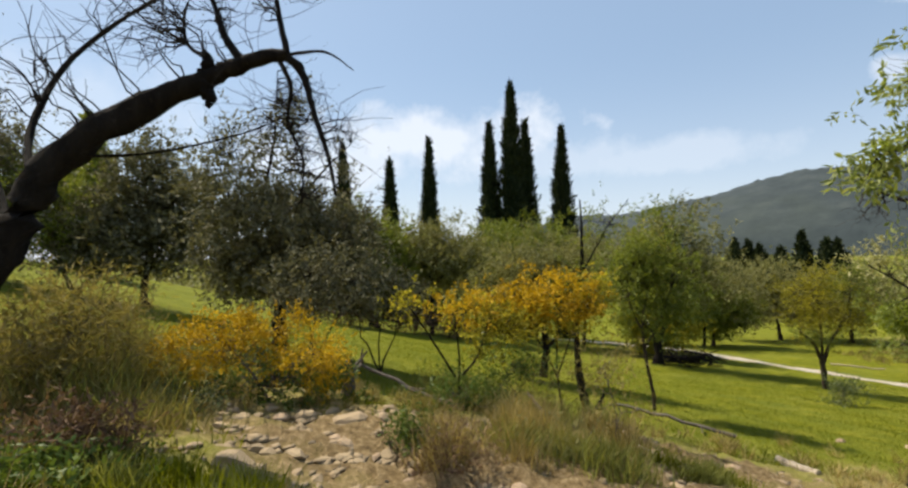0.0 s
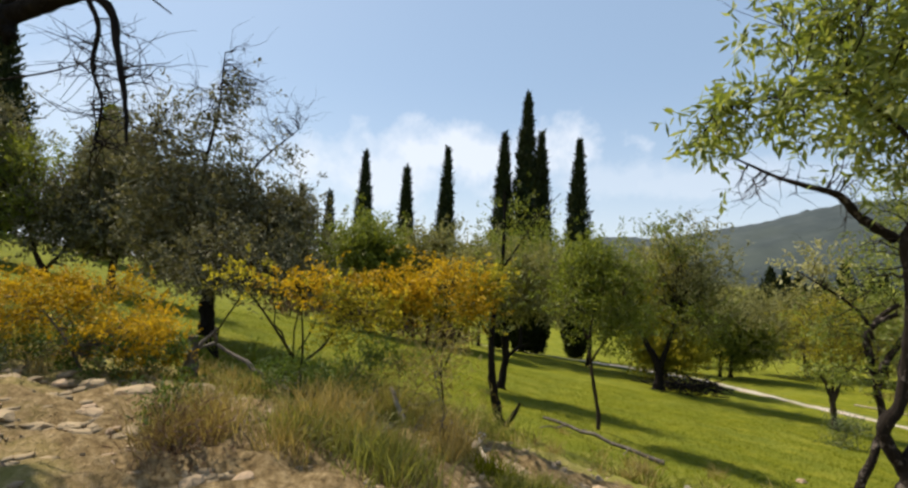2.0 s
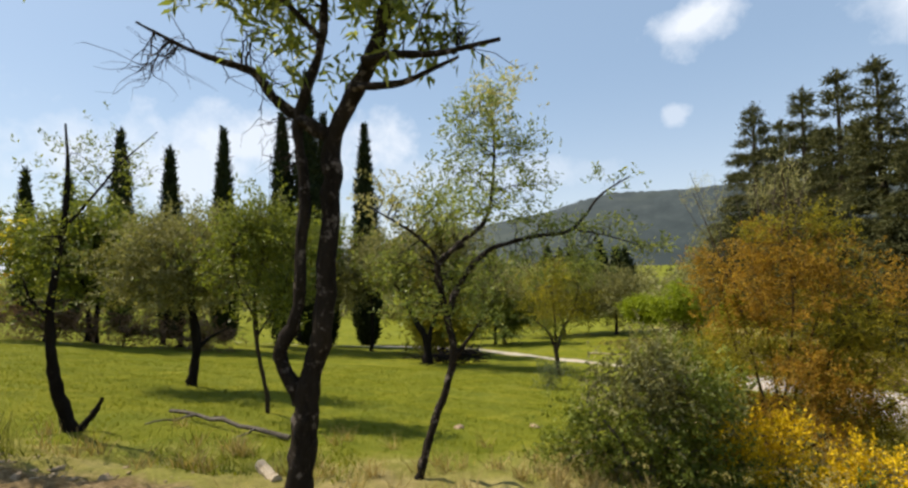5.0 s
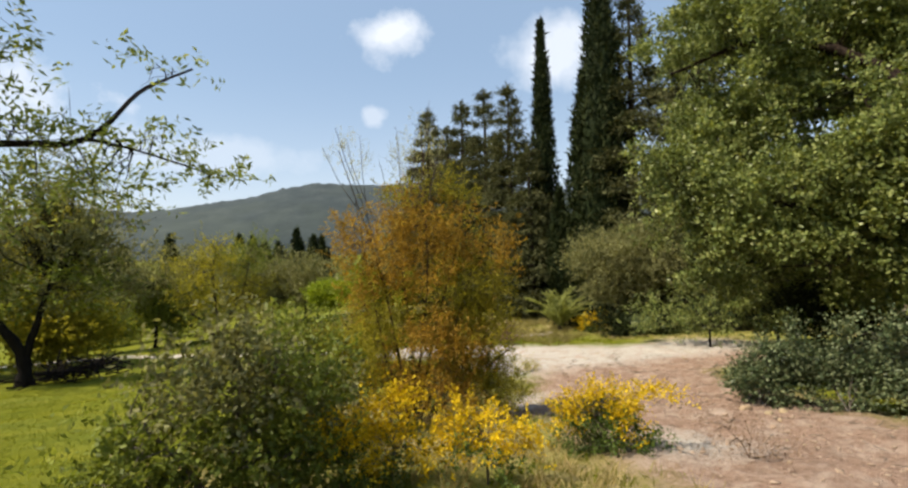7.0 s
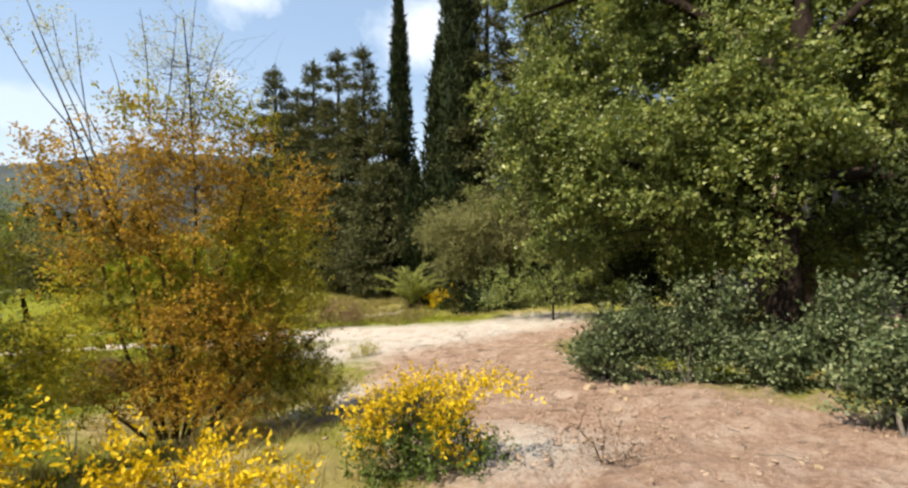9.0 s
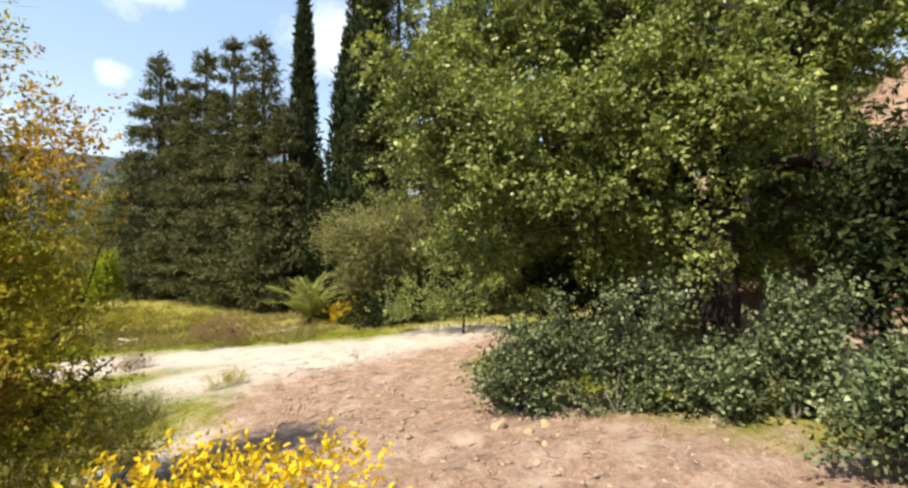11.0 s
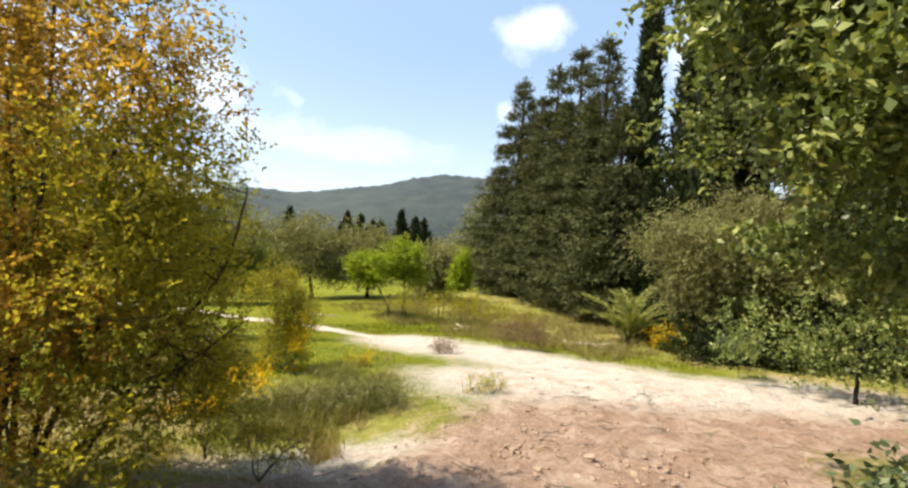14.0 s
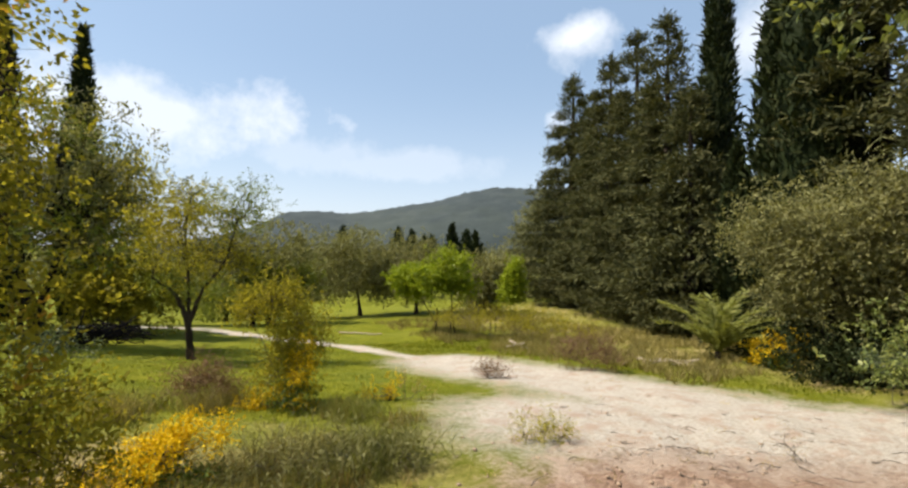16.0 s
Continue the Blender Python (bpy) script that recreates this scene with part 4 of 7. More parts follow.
plant("olive_tree", "grey-leaved olive tree on a slender trunk in long grass", "tree", on(-9.4, 14.0, -0.05),
      [([(-9.45, 14.00, -0.03), (-9.44, 14.00, 0.76), (-9.31, 14.09, 1.63)], 0.12, 0.07), ([(-9.38, 14.04, 1.10), (-8.93, 14.33, 2.34), (-9.04, 14.26, 4.13)], 0.06, 0.02)],
      [((-10.01, 13.60, 1.65), (1.36, 1.23, 0.68), 2.83), ((-8.93, 14.33, 2.16), (1.62, 1.45, 0.99), 4.36), ((-9.17, 14.18, 3.94), (1.07, 0.96, 1.07), 3.33), ((-8.10, 14.82, 2.90), (1.11, 1.00, 0.93), 3.08), ((-10.44, 13.27, 2.33), (0.83, 0.75, 0.67), 1.87), ((-9.66, 13.85, 2.86), (1.04, 0.94, 0.87), 2.77)],
      "grey", "brown", 20, shoots=2200, per=8, reach=0.32, leaf=(0.13, 0.05), clumps=110, spread=0.36, twigs=90, twig_r=0.02, group="olive trees in the meadow")

plant("almond_tree", "light green almond tree with two thin trunks on the slope", "tree", on(-11.2, 13.2, -0.05),
      [([(-10.90, 13.25, 0.47), (-11.12, 13.05, 1.30), (-11.25, 12.93, 2.48)], 0.08, 0.03), ([(-10.91, 13.25, 0.56), (-10.60, 13.52, 1.20), (-10.55, 13.56, 1.95)], 0.06, 0.02)],
      [((-11.37, 12.81, 3.39), (1.00, 0.90, 0.91), 2.77), ((-11.13, 13.04, 2.12), (1.10, 0.99, 0.64), 2.26), ((-11.88, 12.29, 3.69), (0.79, 0.71, 0.79), 2.07), ((-11.56, 12.62, 2.47), (0.89, 0.80, 0.72), 2.10), ((-10.55, 13.56, 2.14), (0.66, 0.59, 0.56), 1.36)],
      "spring", "brown", 21, shoots=900, per=7, reach=0.3, leaf=(0.10, 0.035), clumps=90, spread=0.32, twigs=70, twig_r=0.016)

plant("olive_tree", "large dark olive tree in front of a cypress on the slope", "tree", (*on(-13.18, 12.55, -0.03),),
      [([(-13.18, 12.55, 1.47), (-13.16, 12.57, 2.52), (-13.15, 12.59, 3.58)], 0.2, 0.1)],
      [((-13.16, 12.57, 4.28), (1.23, 1.11, 1.23), 4.19), ((-13.38, 12.31, 3.02), (1.38, 1.24, 0.86), 3.44), ((-12.79, 13.01, 2.91), (0.90, 0.81, 0.81), 2.32), ((-12.73, 13.07, 4.56), (0.64, 0.57, 0.82), 1.78), ((-13.71, 11.88, 4.33), (1.01, 0.91, 1.18), 3.45)],
      "grey", "brown", 22, shoots=1500, per=8, reach=0.36, leaf=(0.12, 0.045), clumps=90, spread=0.4, group="olive trees in the meadow")

for k, (stem, blobs, sd) in enumerate((
        ([(-4.93, 28.33, -3.17), (-4.94, 28.33, -2.13), (-4.82, 28.37, -0.60)], [((-5.08, 28.28, 1.27), (1.70, 1.53, 1.39), 5.99), ((-5.82, 28.01, 0.36), (1.22, 1.09, 1.06), 3.69), ((-4.04, 28.62, 0.62), (1.11, 1.00, 1.11), 3.52)], 31),
        ([(-2.91, 31.31, -3.89), (-2.78, 31.34, -2.76), (-2.60, 31.38, -1.20)], [((-2.60, 31.38, 1.27), (1.94, 1.75, 1.59), 7.40), ((-1.31, 31.65, 0.17), (1.44, 1.29, 1.44), 5.36), ((-3.52, 31.15, 0.06), (1.39, 1.25, 1.04), 4.04)], 32),
        ([(1.41, 37.04, -5.36), (1.43, 37.04, -3.87), (1.36, 37.04, -1.74)], [((1.38, 37.04, 1.71), (2.59, 2.33, 1.73), 9.97), ((-0.26, 36.87, 0.45), (1.70, 1.53, 1.49), 6.32), ((3.05, 37.14, 0.37), (1.53, 1.38, 1.53), 5.92)], 33),
        ([(9.07, 33.82, -5.26), (9.18, 33.80, -3.81), (9.14, 33.81, -1.78)], [((8.97, 33.83, 0.27), (2.26, 2.03, 2.05), 10.22), ((10.78, 33.52, -0.18), (1.64, 1.48, 1.64), 6.63), ((7.13, 34.04, -0.91), (1.43, 1.28, 1.43), 5.30)], 34),
        ([(-5.32, 28.54, -2.97), (-5.31, 28.55, -1.90), (-5.47, 28.51, -0.11)], [((-6.16, 28.35, 2.41), (2.16, 1.95, 1.62), 8.20), ((-7.54, 27.96, 1.70), (1.61, 1.45, 1.43), 5.87), ((-4.41, 28.73, 1.32), (1.63, 1.46, 1.44), 5.94)], 35),
        ([(-1.69, 30.11, -3.32), (-1.68, 30.11, -2.04), (-1.65, 30.11, -0.19)], [((-1.63, 30.12, 1.66), (2.24, 2.01, 1.49), 7.86), ((0.20, 30.22, 0.91), (1.66, 1.50, 1.48), 6.16)], 36),
        ([(4.33, 33.05, -4.25), (4.36, 33.05, -2.69), (4.41, 33.04, -0.34)], [((4.08, 33.08, 2.03), (2.58, 2.32, 1.79), 10.20), ((5.94, 32.85, 1.61), (1.95, 1.76, 1.56), 7.32), ((2.13, 33.21, 1.26), (1.81, 1.63, 1.61), 7.06)], 37),
        ([(19.93, 37.99, -6.30), (19.98, 37.97, -4.38), (19.81, 38.04, -2.45)], [((18.73, 38.47, -1.47), (2.93, 2.64, 2.20), 13.34), ((21.75, 37.16, -1.98), (2.16, 1.94, 1.92), 9.36), ((16.00, 39.42, -0.44), (2.47, 2.23, 2.47), 12.78)], 38))):
    plant("orchard_tree", "leafy orchard tree on a short trunk before the pale track", "tree", stem[0], [(stem, 0.16, 0.07)], blobs,
          ("spring", "olive")[k % 2], "black", sd, shoots=1000, per=7, reach=0.5, leaf=(0.2, 0.075), clumps=70, spread=0.5, twig_r=0.025, twigs=30, group="row of orchard trees")

for base, blobs, sd, kind, text in (
        ((*on(21.03, 38.65, -0.03),), [((21.09, 38.62, -4.22), (1.68, 1.51, 1.44), 6.05), ((22.10, 38.05, -3.92), (1.41, 1.27, 1.18), 4.52)], 42, "spring", "small leafy tree across the meadow"),
        ((*on(47.32, 43.00, -0.03),), [((48.44, 41.82, 1.98), (2.71, 2.44, 2.11), 12.10), ((47.33, 42.99, -1.02), (2.76, 2.48, 2.45), 13.82), ((49.99, 40.07, 1.59), (2.63, 2.37, 2.63), 14.10), ((45.57, 44.72, -4.45), (3.76, 3.39, 2.20), 16.25), ((49.11, 41.08, -2.51), (2.96, 2.67, 2.37), 14.26)], 43, "olive", "broad green tree below the conifers"),
        ((*on(32.49, 38.78, -0.03),), [((32.60, 38.70, -2.94), (3.14, 2.83, 2.36), 14.89), ((29.79, 40.66, -3.52), (2.43, 2.19, 2.16), 11.33)], 44, "olive", "low green tree beyond the meadow"),
        ((*on(28.84, 41.91, -0.03),), [((28.21, 42.13, -1.91), (3.90, 3.51, 1.95), 15.19), ((26.19, 42.76, -1.94), (2.41, 2.16, 1.92), 10.22), ((30.71, 41.19, -2.87), (1.97, 1.78, 1.97), 8.90), ((28.71, 41.96, -4.84), (3.66, 3.30, 1.71), 13.01), ((25.11, 43.05, -3.86), (1.91, 1.72, 1.67), 7.58)], 46, "olive", "big grey-green olive tree behind the sandy track"),
        ((*on(13.36, 31.19, -0.03),), [((13.32, 31.19, -3.20), (1.65, 1.48, 1.37), 5.76), ((12.35, 31.10, -3.71), (1.07, 0.96, 1.07), 3.34), ((14.36, 31.25, -3.80), (1.13, 1.01, 0.99), 3.26), ((13.25, 31.18, 0.64), (1.10, 0.99, 1.65), 4.82)], 47, "olivegold", "thin-crowned tree at the meadow's edge"),
        ((*on(19.25, 49.09, -0.03),), [((19.21, 49.10, -5.86), (2.27, 2.04, 1.76), 9.08), ((21.52, 48.84, -6.19), (2.32, 2.09, 1.55), 8.33), ((23.41, 48.53, -5.46), (2.62, 2.36, 1.57), 9.32)], 48, "spring", "round green tree at the far side of the meadow"),
        ((*on(36.75, 33.20, -0.03),), [((36.37, 33.48, -3.51), (1.56, 1.41, 1.34), 5.43), ((35.65, 33.98, -4.42), (1.34, 1.21, 1.12), 4.15)], 49, "olive", "low grey bush below the conifers")):
    tall = blobs[0][0]
    plant("field_tree", text, "tree", base, [([base, tuple((np.asarray(base) * 2 + tall) / 3), tall], 0.18, 0.06)], blobs, kind, "brown", sd,
          shoots=1500, per=7, reach=0.55, leaf=(0.2, 0.075), clumps=90, spread=0.55, twig_r=0.025, twigs=24, group="trees beyond the meadow")

for base, blobs, sd in (((*on(-2.28, 7.85, -0.03),), [((-2.44, 7.71, 1.16), (0.75, 0.67, 0.46), 1.28), ((-1.87, 8.17, 0.99), (0.53, 0.48, 0.40), 0.87), ((-2.52, 7.64, 0.74), (0.66, 0.59, 0.29), 0.79)], 25), ((*on(-1.51, 9.03, -0.03),), [((-1.51, 9.03, 0.80), (0.55, 0.49, 0.35), 0.80), ((-1.06, 9.29, 0.59), (0.46, 0.42, 0.26), 0.55), ((-1.92, 8.76, 0.71), (0.48, 0.43, 0.29), 0.62)], 26)):
    plant("twiggy_shrub", "dark twiggy undergrowth shrub below the grey olive", "shrub", base, [([base, bl[0]], 0.02, 0.006) for bl in blobs], blobs, "grey", "black", sd,
          shoots=750, per=7, reach=0.22, leaf=(0.07, 0.028), clumps=90, spread=0.2, twigs=90, twig_r=0.008, group="undergrowth below the olive")

# yellow-leaved small trees and brooms on the bank
plant("yellow_shrub", "tall shrub with amber-yellow leaves over thin dark stems", "shrub", on(1.7, 6.9, -0.05),
      [([(1.48, 6.71, -0.83), (1.42, 6.70, -0.26), (1.43, 6.70, 0.30), (1.47, 6.71, 0.81)], 0.018, 0.008), ([(1.45, 6.70, -0.40), (1.18, 6.62, 0.16), (0.78, 6.48, 0.65)], 0.012, 0.005), ([(1.44, 6.70, -0.26), (1.64, 6.75, 0.24), (1.86, 6.80, 0.67)], 0.012, 0.005)],
      [((1.47, 6.71, 0.92), (0.51, 0.46, 0.27), 0.62), ((0.96, 6.55, 0.72), (0.42, 0.38, 0.22), 0.45), ((1.82, 6.79, 0.67), (0.26, 0.23, 0.22), 0.30), ((0.49, 6.35, 0.78), (0.30, 0.27, 0.19), 0.31), ((1.22, 6.64, 0.59), (0.50, 0.45, 0.16), 0.39), ((0.85, 6.51, 0.54), (0.42, 0.38, 0.19), 0.40, 1), ((1.96, 6.82, 0.82), (0.22, 0.20, 0.26), 0.30, 1), ((1.43, 6.70, 0.38), (0.36, 0.32, 0.14), 0.28, 1)],
      "amber", "black", 51, shoots=1000, per=7, reach=0.14, leaf=(0.055, 0.03), clumps=130, spread=0.12, twigs=80, twig_r=0.006, group="yellow shrubs", second=("olivegold", 0.0))
plant("yellow_shrub", "low spreading shrub with yellow and olive leaves above dry twigs", "shrub", on(0.15, 5.7, -0.05),
      [([(0.01, 5.52, -0.08), (0.02, 5.52, 0.25), (-0.03, 5.49, 0.77)], 0.02, 0.008), ([(0.05, 5.54, 0.03), (0.25, 5.67, 0.25), (0.41, 5.75, 0.72)], 0.018, 0.006), ([(-0.03, 5.49, 0.03), (-0.28, 5.32, 0.49), (-0.49, 5.15, 0.86)], 0.018, 0.006)],
      [((-0.03, 5.49, 0.88), (0.34, 0.31, 0.17), 0.31), ((-0.48, 5.16, 0.91), (0.20, 0.18, 0.12), 0.15, 1), ((0.34, 5.72, 0.66), (0.33, 0.30, 0.21), 0.35, 1), ((0.33, 5.71, 0.42), (0.24, 0.21, 0.17), 0.23, 1), ((0.76, 5.93, 0.54), (0.25, 0.22, 0.16), 0.22, 1)],
      "amber", "black", 52, shoots=400, per=7, reach=0.13, leaf=(0.05, 0.028), clumps=90, spread=0.11, twigs=60, twig_r=0.006, group="yellow shrubs", second=("olivegold", 0.0))
for name, label, base, blobs, n, sd in (
        ("broom_bush", "dense bright yellow flowering broom bush on the stony bank", (*on(-2.02, 5.02, -0.03),),
         [((-2.44, 4.91, 0.58), (0.54, 0.49, 0.29), 0.68, 1), ((-1.83, 5.22, 0.47), (0.53, 0.48, 0.32), 0.73, 1), ((-2.68, 4.75, 0.57), (0.31, 0.28, 0.22), 0.35, 1), ((-1.47, 5.37, 0.17), (0.37, 0.34, 0.24), 0.43, 1), ((-2.39, 4.94, 0.19), (0.64, 0.58, 0.26), 0.71), ((-1.84, 5.22, 0.07), (0.53, 0.48, 0.27), 0.63), ((-1.35, 5.41, -0.04), (0.27, 0.25, 0.17), 0.26), ((-2.12, 5.08, 0.81), (0.26, 0.24, 0.12), 0.19, 1)], 1750, 53),
        ("broom_bush", "yellow flowering broom growing before the russet shrub", (*on(10.35, 5.50, -0.03),), [((10.33, 5.46, -1.66), (0.30, 0.27, 0.22), 0.54, 1), ((10.08, 5.66, -1.95), (0.27, 0.25, 0.22), 0.48, 1), ((10.50, 5.26, -1.98), (0.25, 0.22, 0.18), 0.35, 1), ((10.28, 5.52, -2.12), (0.36, 0.33, 0.22), 0.54)], 560, 54),
        ("broom_bush", "low yellow flowering broom beside sandy soil", (*on(10.85, 4.65, -0.03),), [((10.80, 4.70, -1.76), (0.34, 0.31, 0.19), 0.54, 1), ((10.98, 4.46, -1.84), (0.23, 0.21, 0.15), 0.29, 1), ((10.62, 4.88, -1.76), (0.20, 0.18, 0.17), 0.30, 1), ((10.82, 4.66, -2.04), (0.34, 0.30, 0.20), 0.38)], 480, 55),
        ("broom_bush", "rounded yellow flowering broom with green-grey inside", (*on(12.66, 4.19, -0.03),), [((12.67, 4.16, -1.95), (0.35, 0.32, 0.19), 0.35, 1), ((12.51, 4.47, -2.05), (0.25, 0.23, 0.17), 0.24, 1), ((12.88, 3.64, -1.83), (0.28, 0.25, 0.08), 0.14, 1), ((12.69, 4.12, -2.34), (0.46, 0.41, 0.25), 0.54), ((12.56, 4.39, -2.47), (0.30, 0.27, 0.20), 0.32), ((12.79, 3.88, -2.16), (0.30, 0.27, 0.15), 0.26, 1), ((12.83, 3.79, -2.45), (0.31, 0.28, 0.18), 0.29), ((12.65, 4.21, -2.17), (0.41, 0.36, 0.20), 0.41)], 1350, 56),
        ("broom_bush", "yellow broom in dry grass", (*on(9.86, 5.70, -0.03),), [((9.85, 5.66, -1.72), (0.15, 0.13, 0.12), 0.17, 1), ((9.93, 5.60, -1.62), (0.08, 0.07, 0.06), 0.05, 1), ((9.88, 5.65, -1.92), (0.18, 0.16, 0.14), 0.14)], 240, 58),
        ("broom_bush", "golden flowering broom sprawling over grass beside the track", (*on(15.21, 9.86, -0.03),), [((15.25, 9.86, -3.47), (0.44, 0.40, 0.21), 0.44, 1), ((15.56, 9.86, -3.37), (0.24, 0.22, 0.13), 0.19, 1), ((14.94, 9.85, -3.73), (0.28, 0.26, 0.16), 0.25, 1), ((14.53, 9.81, -3.82), (0.30, 0.27, 0.09), 0.16, 1), ((15.31, 9.86, -3.78), (0.47, 0.43, 0.18), 0.42)], 1200, 59),
        ("broom_bush", "golden broom below an upright green shrub", (*on(16.92, 12.31, -0.03),), [((16.83, 12.33, -3.93), (0.52, 0.47, 0.21), 0.51, 1), ((17.27, 12.23, -3.44), (0.27, 0.25, 0.39), 0.50, 1), ((16.49, 12.38, -4.03), (0.33, 0.30, 0.14), 0.26, 1), ((17.01, 12.29, -3.90), (0.48, 0.43, 0.24), 0.53)], 700, 60),
        ("broom_bush", "thin yellow broom at the edge of the sand", (*on(18.70, 12.07, -0.03),), [((18.68, 12.08, -3.89), (0.15, 0.13, 0.29), 0.24, 1), ((18.39, 12.19, -4.09), (0.21, 0.19, 0.16), 0.19, 1), ((18.68, 12.08, -4.15), (0.26, 0.24, 0.13), 0.19)], 160, 61),
        ("broom_bush", "bright yellow broom before the dark hedge", (*on(31.26, 11.27, -0.03),), [((31.07, 11.19, -4.27), (0.70, 0.63, 0.28), 0.81, 1), ((31.21, 10.87, -4.14), (0.38, 0.34, 0.21), 0.39, 1), ((30.89, 11.59, -4.45), (0.36, 0.32, 0.21), 0.38, 1), ((31.07, 11.19, -4.57), (0.70, 0.63, 0.21), 0.64)], 420, 62)):
    big = np.linalg.norm(np.asarray(base) - np.array([12, 4, -1])) > 15 and sd == 62
    plant(name, label, "shrub", base, [([base, tuple((np.asarray(base) + blobs[0][0]) / 2 + np.array([0.05, 0, 0])), blobs[0][0]], 0.018, 0.006)], blobs, "green", "grey", sd,
          shoots=n, per=8, reach=0.14 if not big else 0.25, leaf=(0.04, 0.022) if not big else (0.09, 0.05), clumps=max(22, n // 17), spread=0.085 if not big else 0.2, twigs=max(20, n // 14), twig_r=0.005,
          group="flowering brooms", second=("amber" if sd == 53 else "broom", 0.0), limb_name="stem")

# the russet shrub and the bushes beside the path
plant("russet_shrub", "tall many-stemmed shrub in russet-orange leaf with pale bare tips", "shrub", on(13.4, 7.4, -0.05),
      [([(13.25, 7.81, -3.16), (13.25, 7.81, -2.20), (13.19, 7.87, -1.11), (13.10, 7.95, -0.04)], 0.035, 0.01)] +
      [(pts, 0.026, 0.007) for pts in ([(13.12, 7.92, -3.08), (12.88, 8.13, -1.96), (12.70, 8.27, -0.71), (12.51, 8.41, 0.84)], [(13.15, 7.76, -3.07), (13.28, 7.64, -1.84), (13.39, 7.54, -0.50), (13.38, 7.55, 1.19), (13.35, 7.58, 2.16)], [(13.38, 7.82, -3.17), (13.73, 7.48, -2.12), (14.01, 7.16, -0.83), (14.20, 6.91, 0.10)],
        [(13.51, 7.84, -3.27), (14.16, 7.13, -2.48), (14.63, 6.49, -1.86)], [(12.99, 7.90, -3.07), (12.70, 8.15, -2.61), (12.46, 8.32, -2.21)], [(13.35, 7.85, -3.16), (13.62, 7.59, -1.54), (13.91, 7.28, -0.07), (13.99, 7.18, 0.67)], [(13.16, 7.89, -3.09), (12.99, 8.04, -1.45), (12.78, 8.21, -0.20), (12.29, 8.56, 1.74)], [(13.69, 7.95, -3.31), (14.20, 7.40, -2.23), (14.58, 6.91, -1.48), (14.71, 6.73, -0.80)])],
      [((13.37, 7.70, 0.58), (0.85, 0.77, 0.54), 1.62), ((12.85, 8.15, 0.06), (0.70, 0.63, 0.65), 1.60), ((13.78, 7.27, 0.21), (0.83, 0.75, 0.69), 1.92), ((13.34, 7.73, -0.41), (1.08, 0.97, 0.63), 2.21), ((13.99, 7.02, -0.55), (0.74, 0.67, 0.56), 1.49, 1), ((12.52, 8.40, -0.52), (0.38, 0.34, 0.51), 0.81), ((13.62, 7.44, 0.94), (0.55, 0.49, 0.36), 0.6, 1), ((13.00, 8.03, -1.00), (0.79, 0.72, 0.44), 1.30, 1), ((12.36, 8.51, 0.25), (0.21, 0.19, 0.42), 0.43), ((12.80, 8.19, -1.51), (0.61, 0.55, 0.44), 1.04, 1), ((13.43, 7.64, -1.51), (0.73, 0.65, 0.45), 1.24, 1), ((13.15, 7.90, -2.19), (0.81, 0.72, 0.36), 0.67)]
      + [((13.82, 6.59, -1.52), (0.49, 0.44, 0.36), 0.74, 1), ((13.59, 6.87, -1.85), (0.48, 0.44, 0.31), 0.66), ((13.97, 6.39, -0.82), (0.34, 0.31, 0.45), 0.66, 1), ((14.04, 6.29, -0.11), (0.25, 0.22, 0.40), 0.48), ((13.26, 7.24, -1.45), (0.52, 0.47, 0.35), 0.76), ((12.87, 7.61, 0.96), (0.34, 0.30, 0.17), 0.30, 1)]
      + [((13.61, 7.30, -1.29), (0.52, 0.47, 0.41), 0.87, 1), ((14.02, 6.96, -1.16), (0.50, 0.45, 0.31), 0.67, 1), ((13.66, 7.26, -2.02), (0.59, 0.53, 0.30), 0.75, 1), ((14.33, 6.66, -1.39), (0.33, 0.29, 0.20), 0.33, 1)]
      + [((14.3, 7.6, -0.8), (0.5, 0.8, 0.9), 1.1, 1), ((14.2, 7.6, 0.5), (0.5, 0.7, 0.6), 0.35, 1), ((14.0, 7.2, 1.1), (0.6, 0.6, 0.4), 0.12, 1), ((14.3, 7.2, -2.0), (0.7, 0.7, 0.6), 1.0, 1), ((13.4, 7.0, -2.0), (0.9, 0.7, 0.6), 0.8), ((12.9, 6.9, -1.4), (0.7, 0.6, 0.6), 0.8)]
      + [((12.95, 6.75, -2.45), (0.55, 0.45, 0.40), 0.8), ((13.75, 6.45, -2.5), (0.5, 0.4, 0.36), 0.8, 1), ((14.25, 6.85, -2.45), (0.5, 0.45, 0.4), 0.9, 1), ((12.5, 7.5, -2.3), (0.5, 0.45, 0.4), 0.7), ((14.35, 7.3, -1.2), (0.45, 0.5, 0.5), 0.7, 1)],
      "orange", "red", 63, shoots=9200, per=7, reach=0.15, leaf=(0.046, 0.025), clumps=720, spread=0.13, twigs=330, twig_r=0.006, second=("olivegold", 0.0), limb_name="stem",
      bare=[((13.3, 7.3, -2.3), (0.9, 0.7, 0.6), 60), ((14.0, 6.9, -2.3), (0.6, 0.5, 0.5), 36), ((12.8, 7.6, -2.2), (0.5, 0.5, 0.6), 30), ((13.4, 7.5, 1.2), (0.9, 0.7, 0.6), 26)])
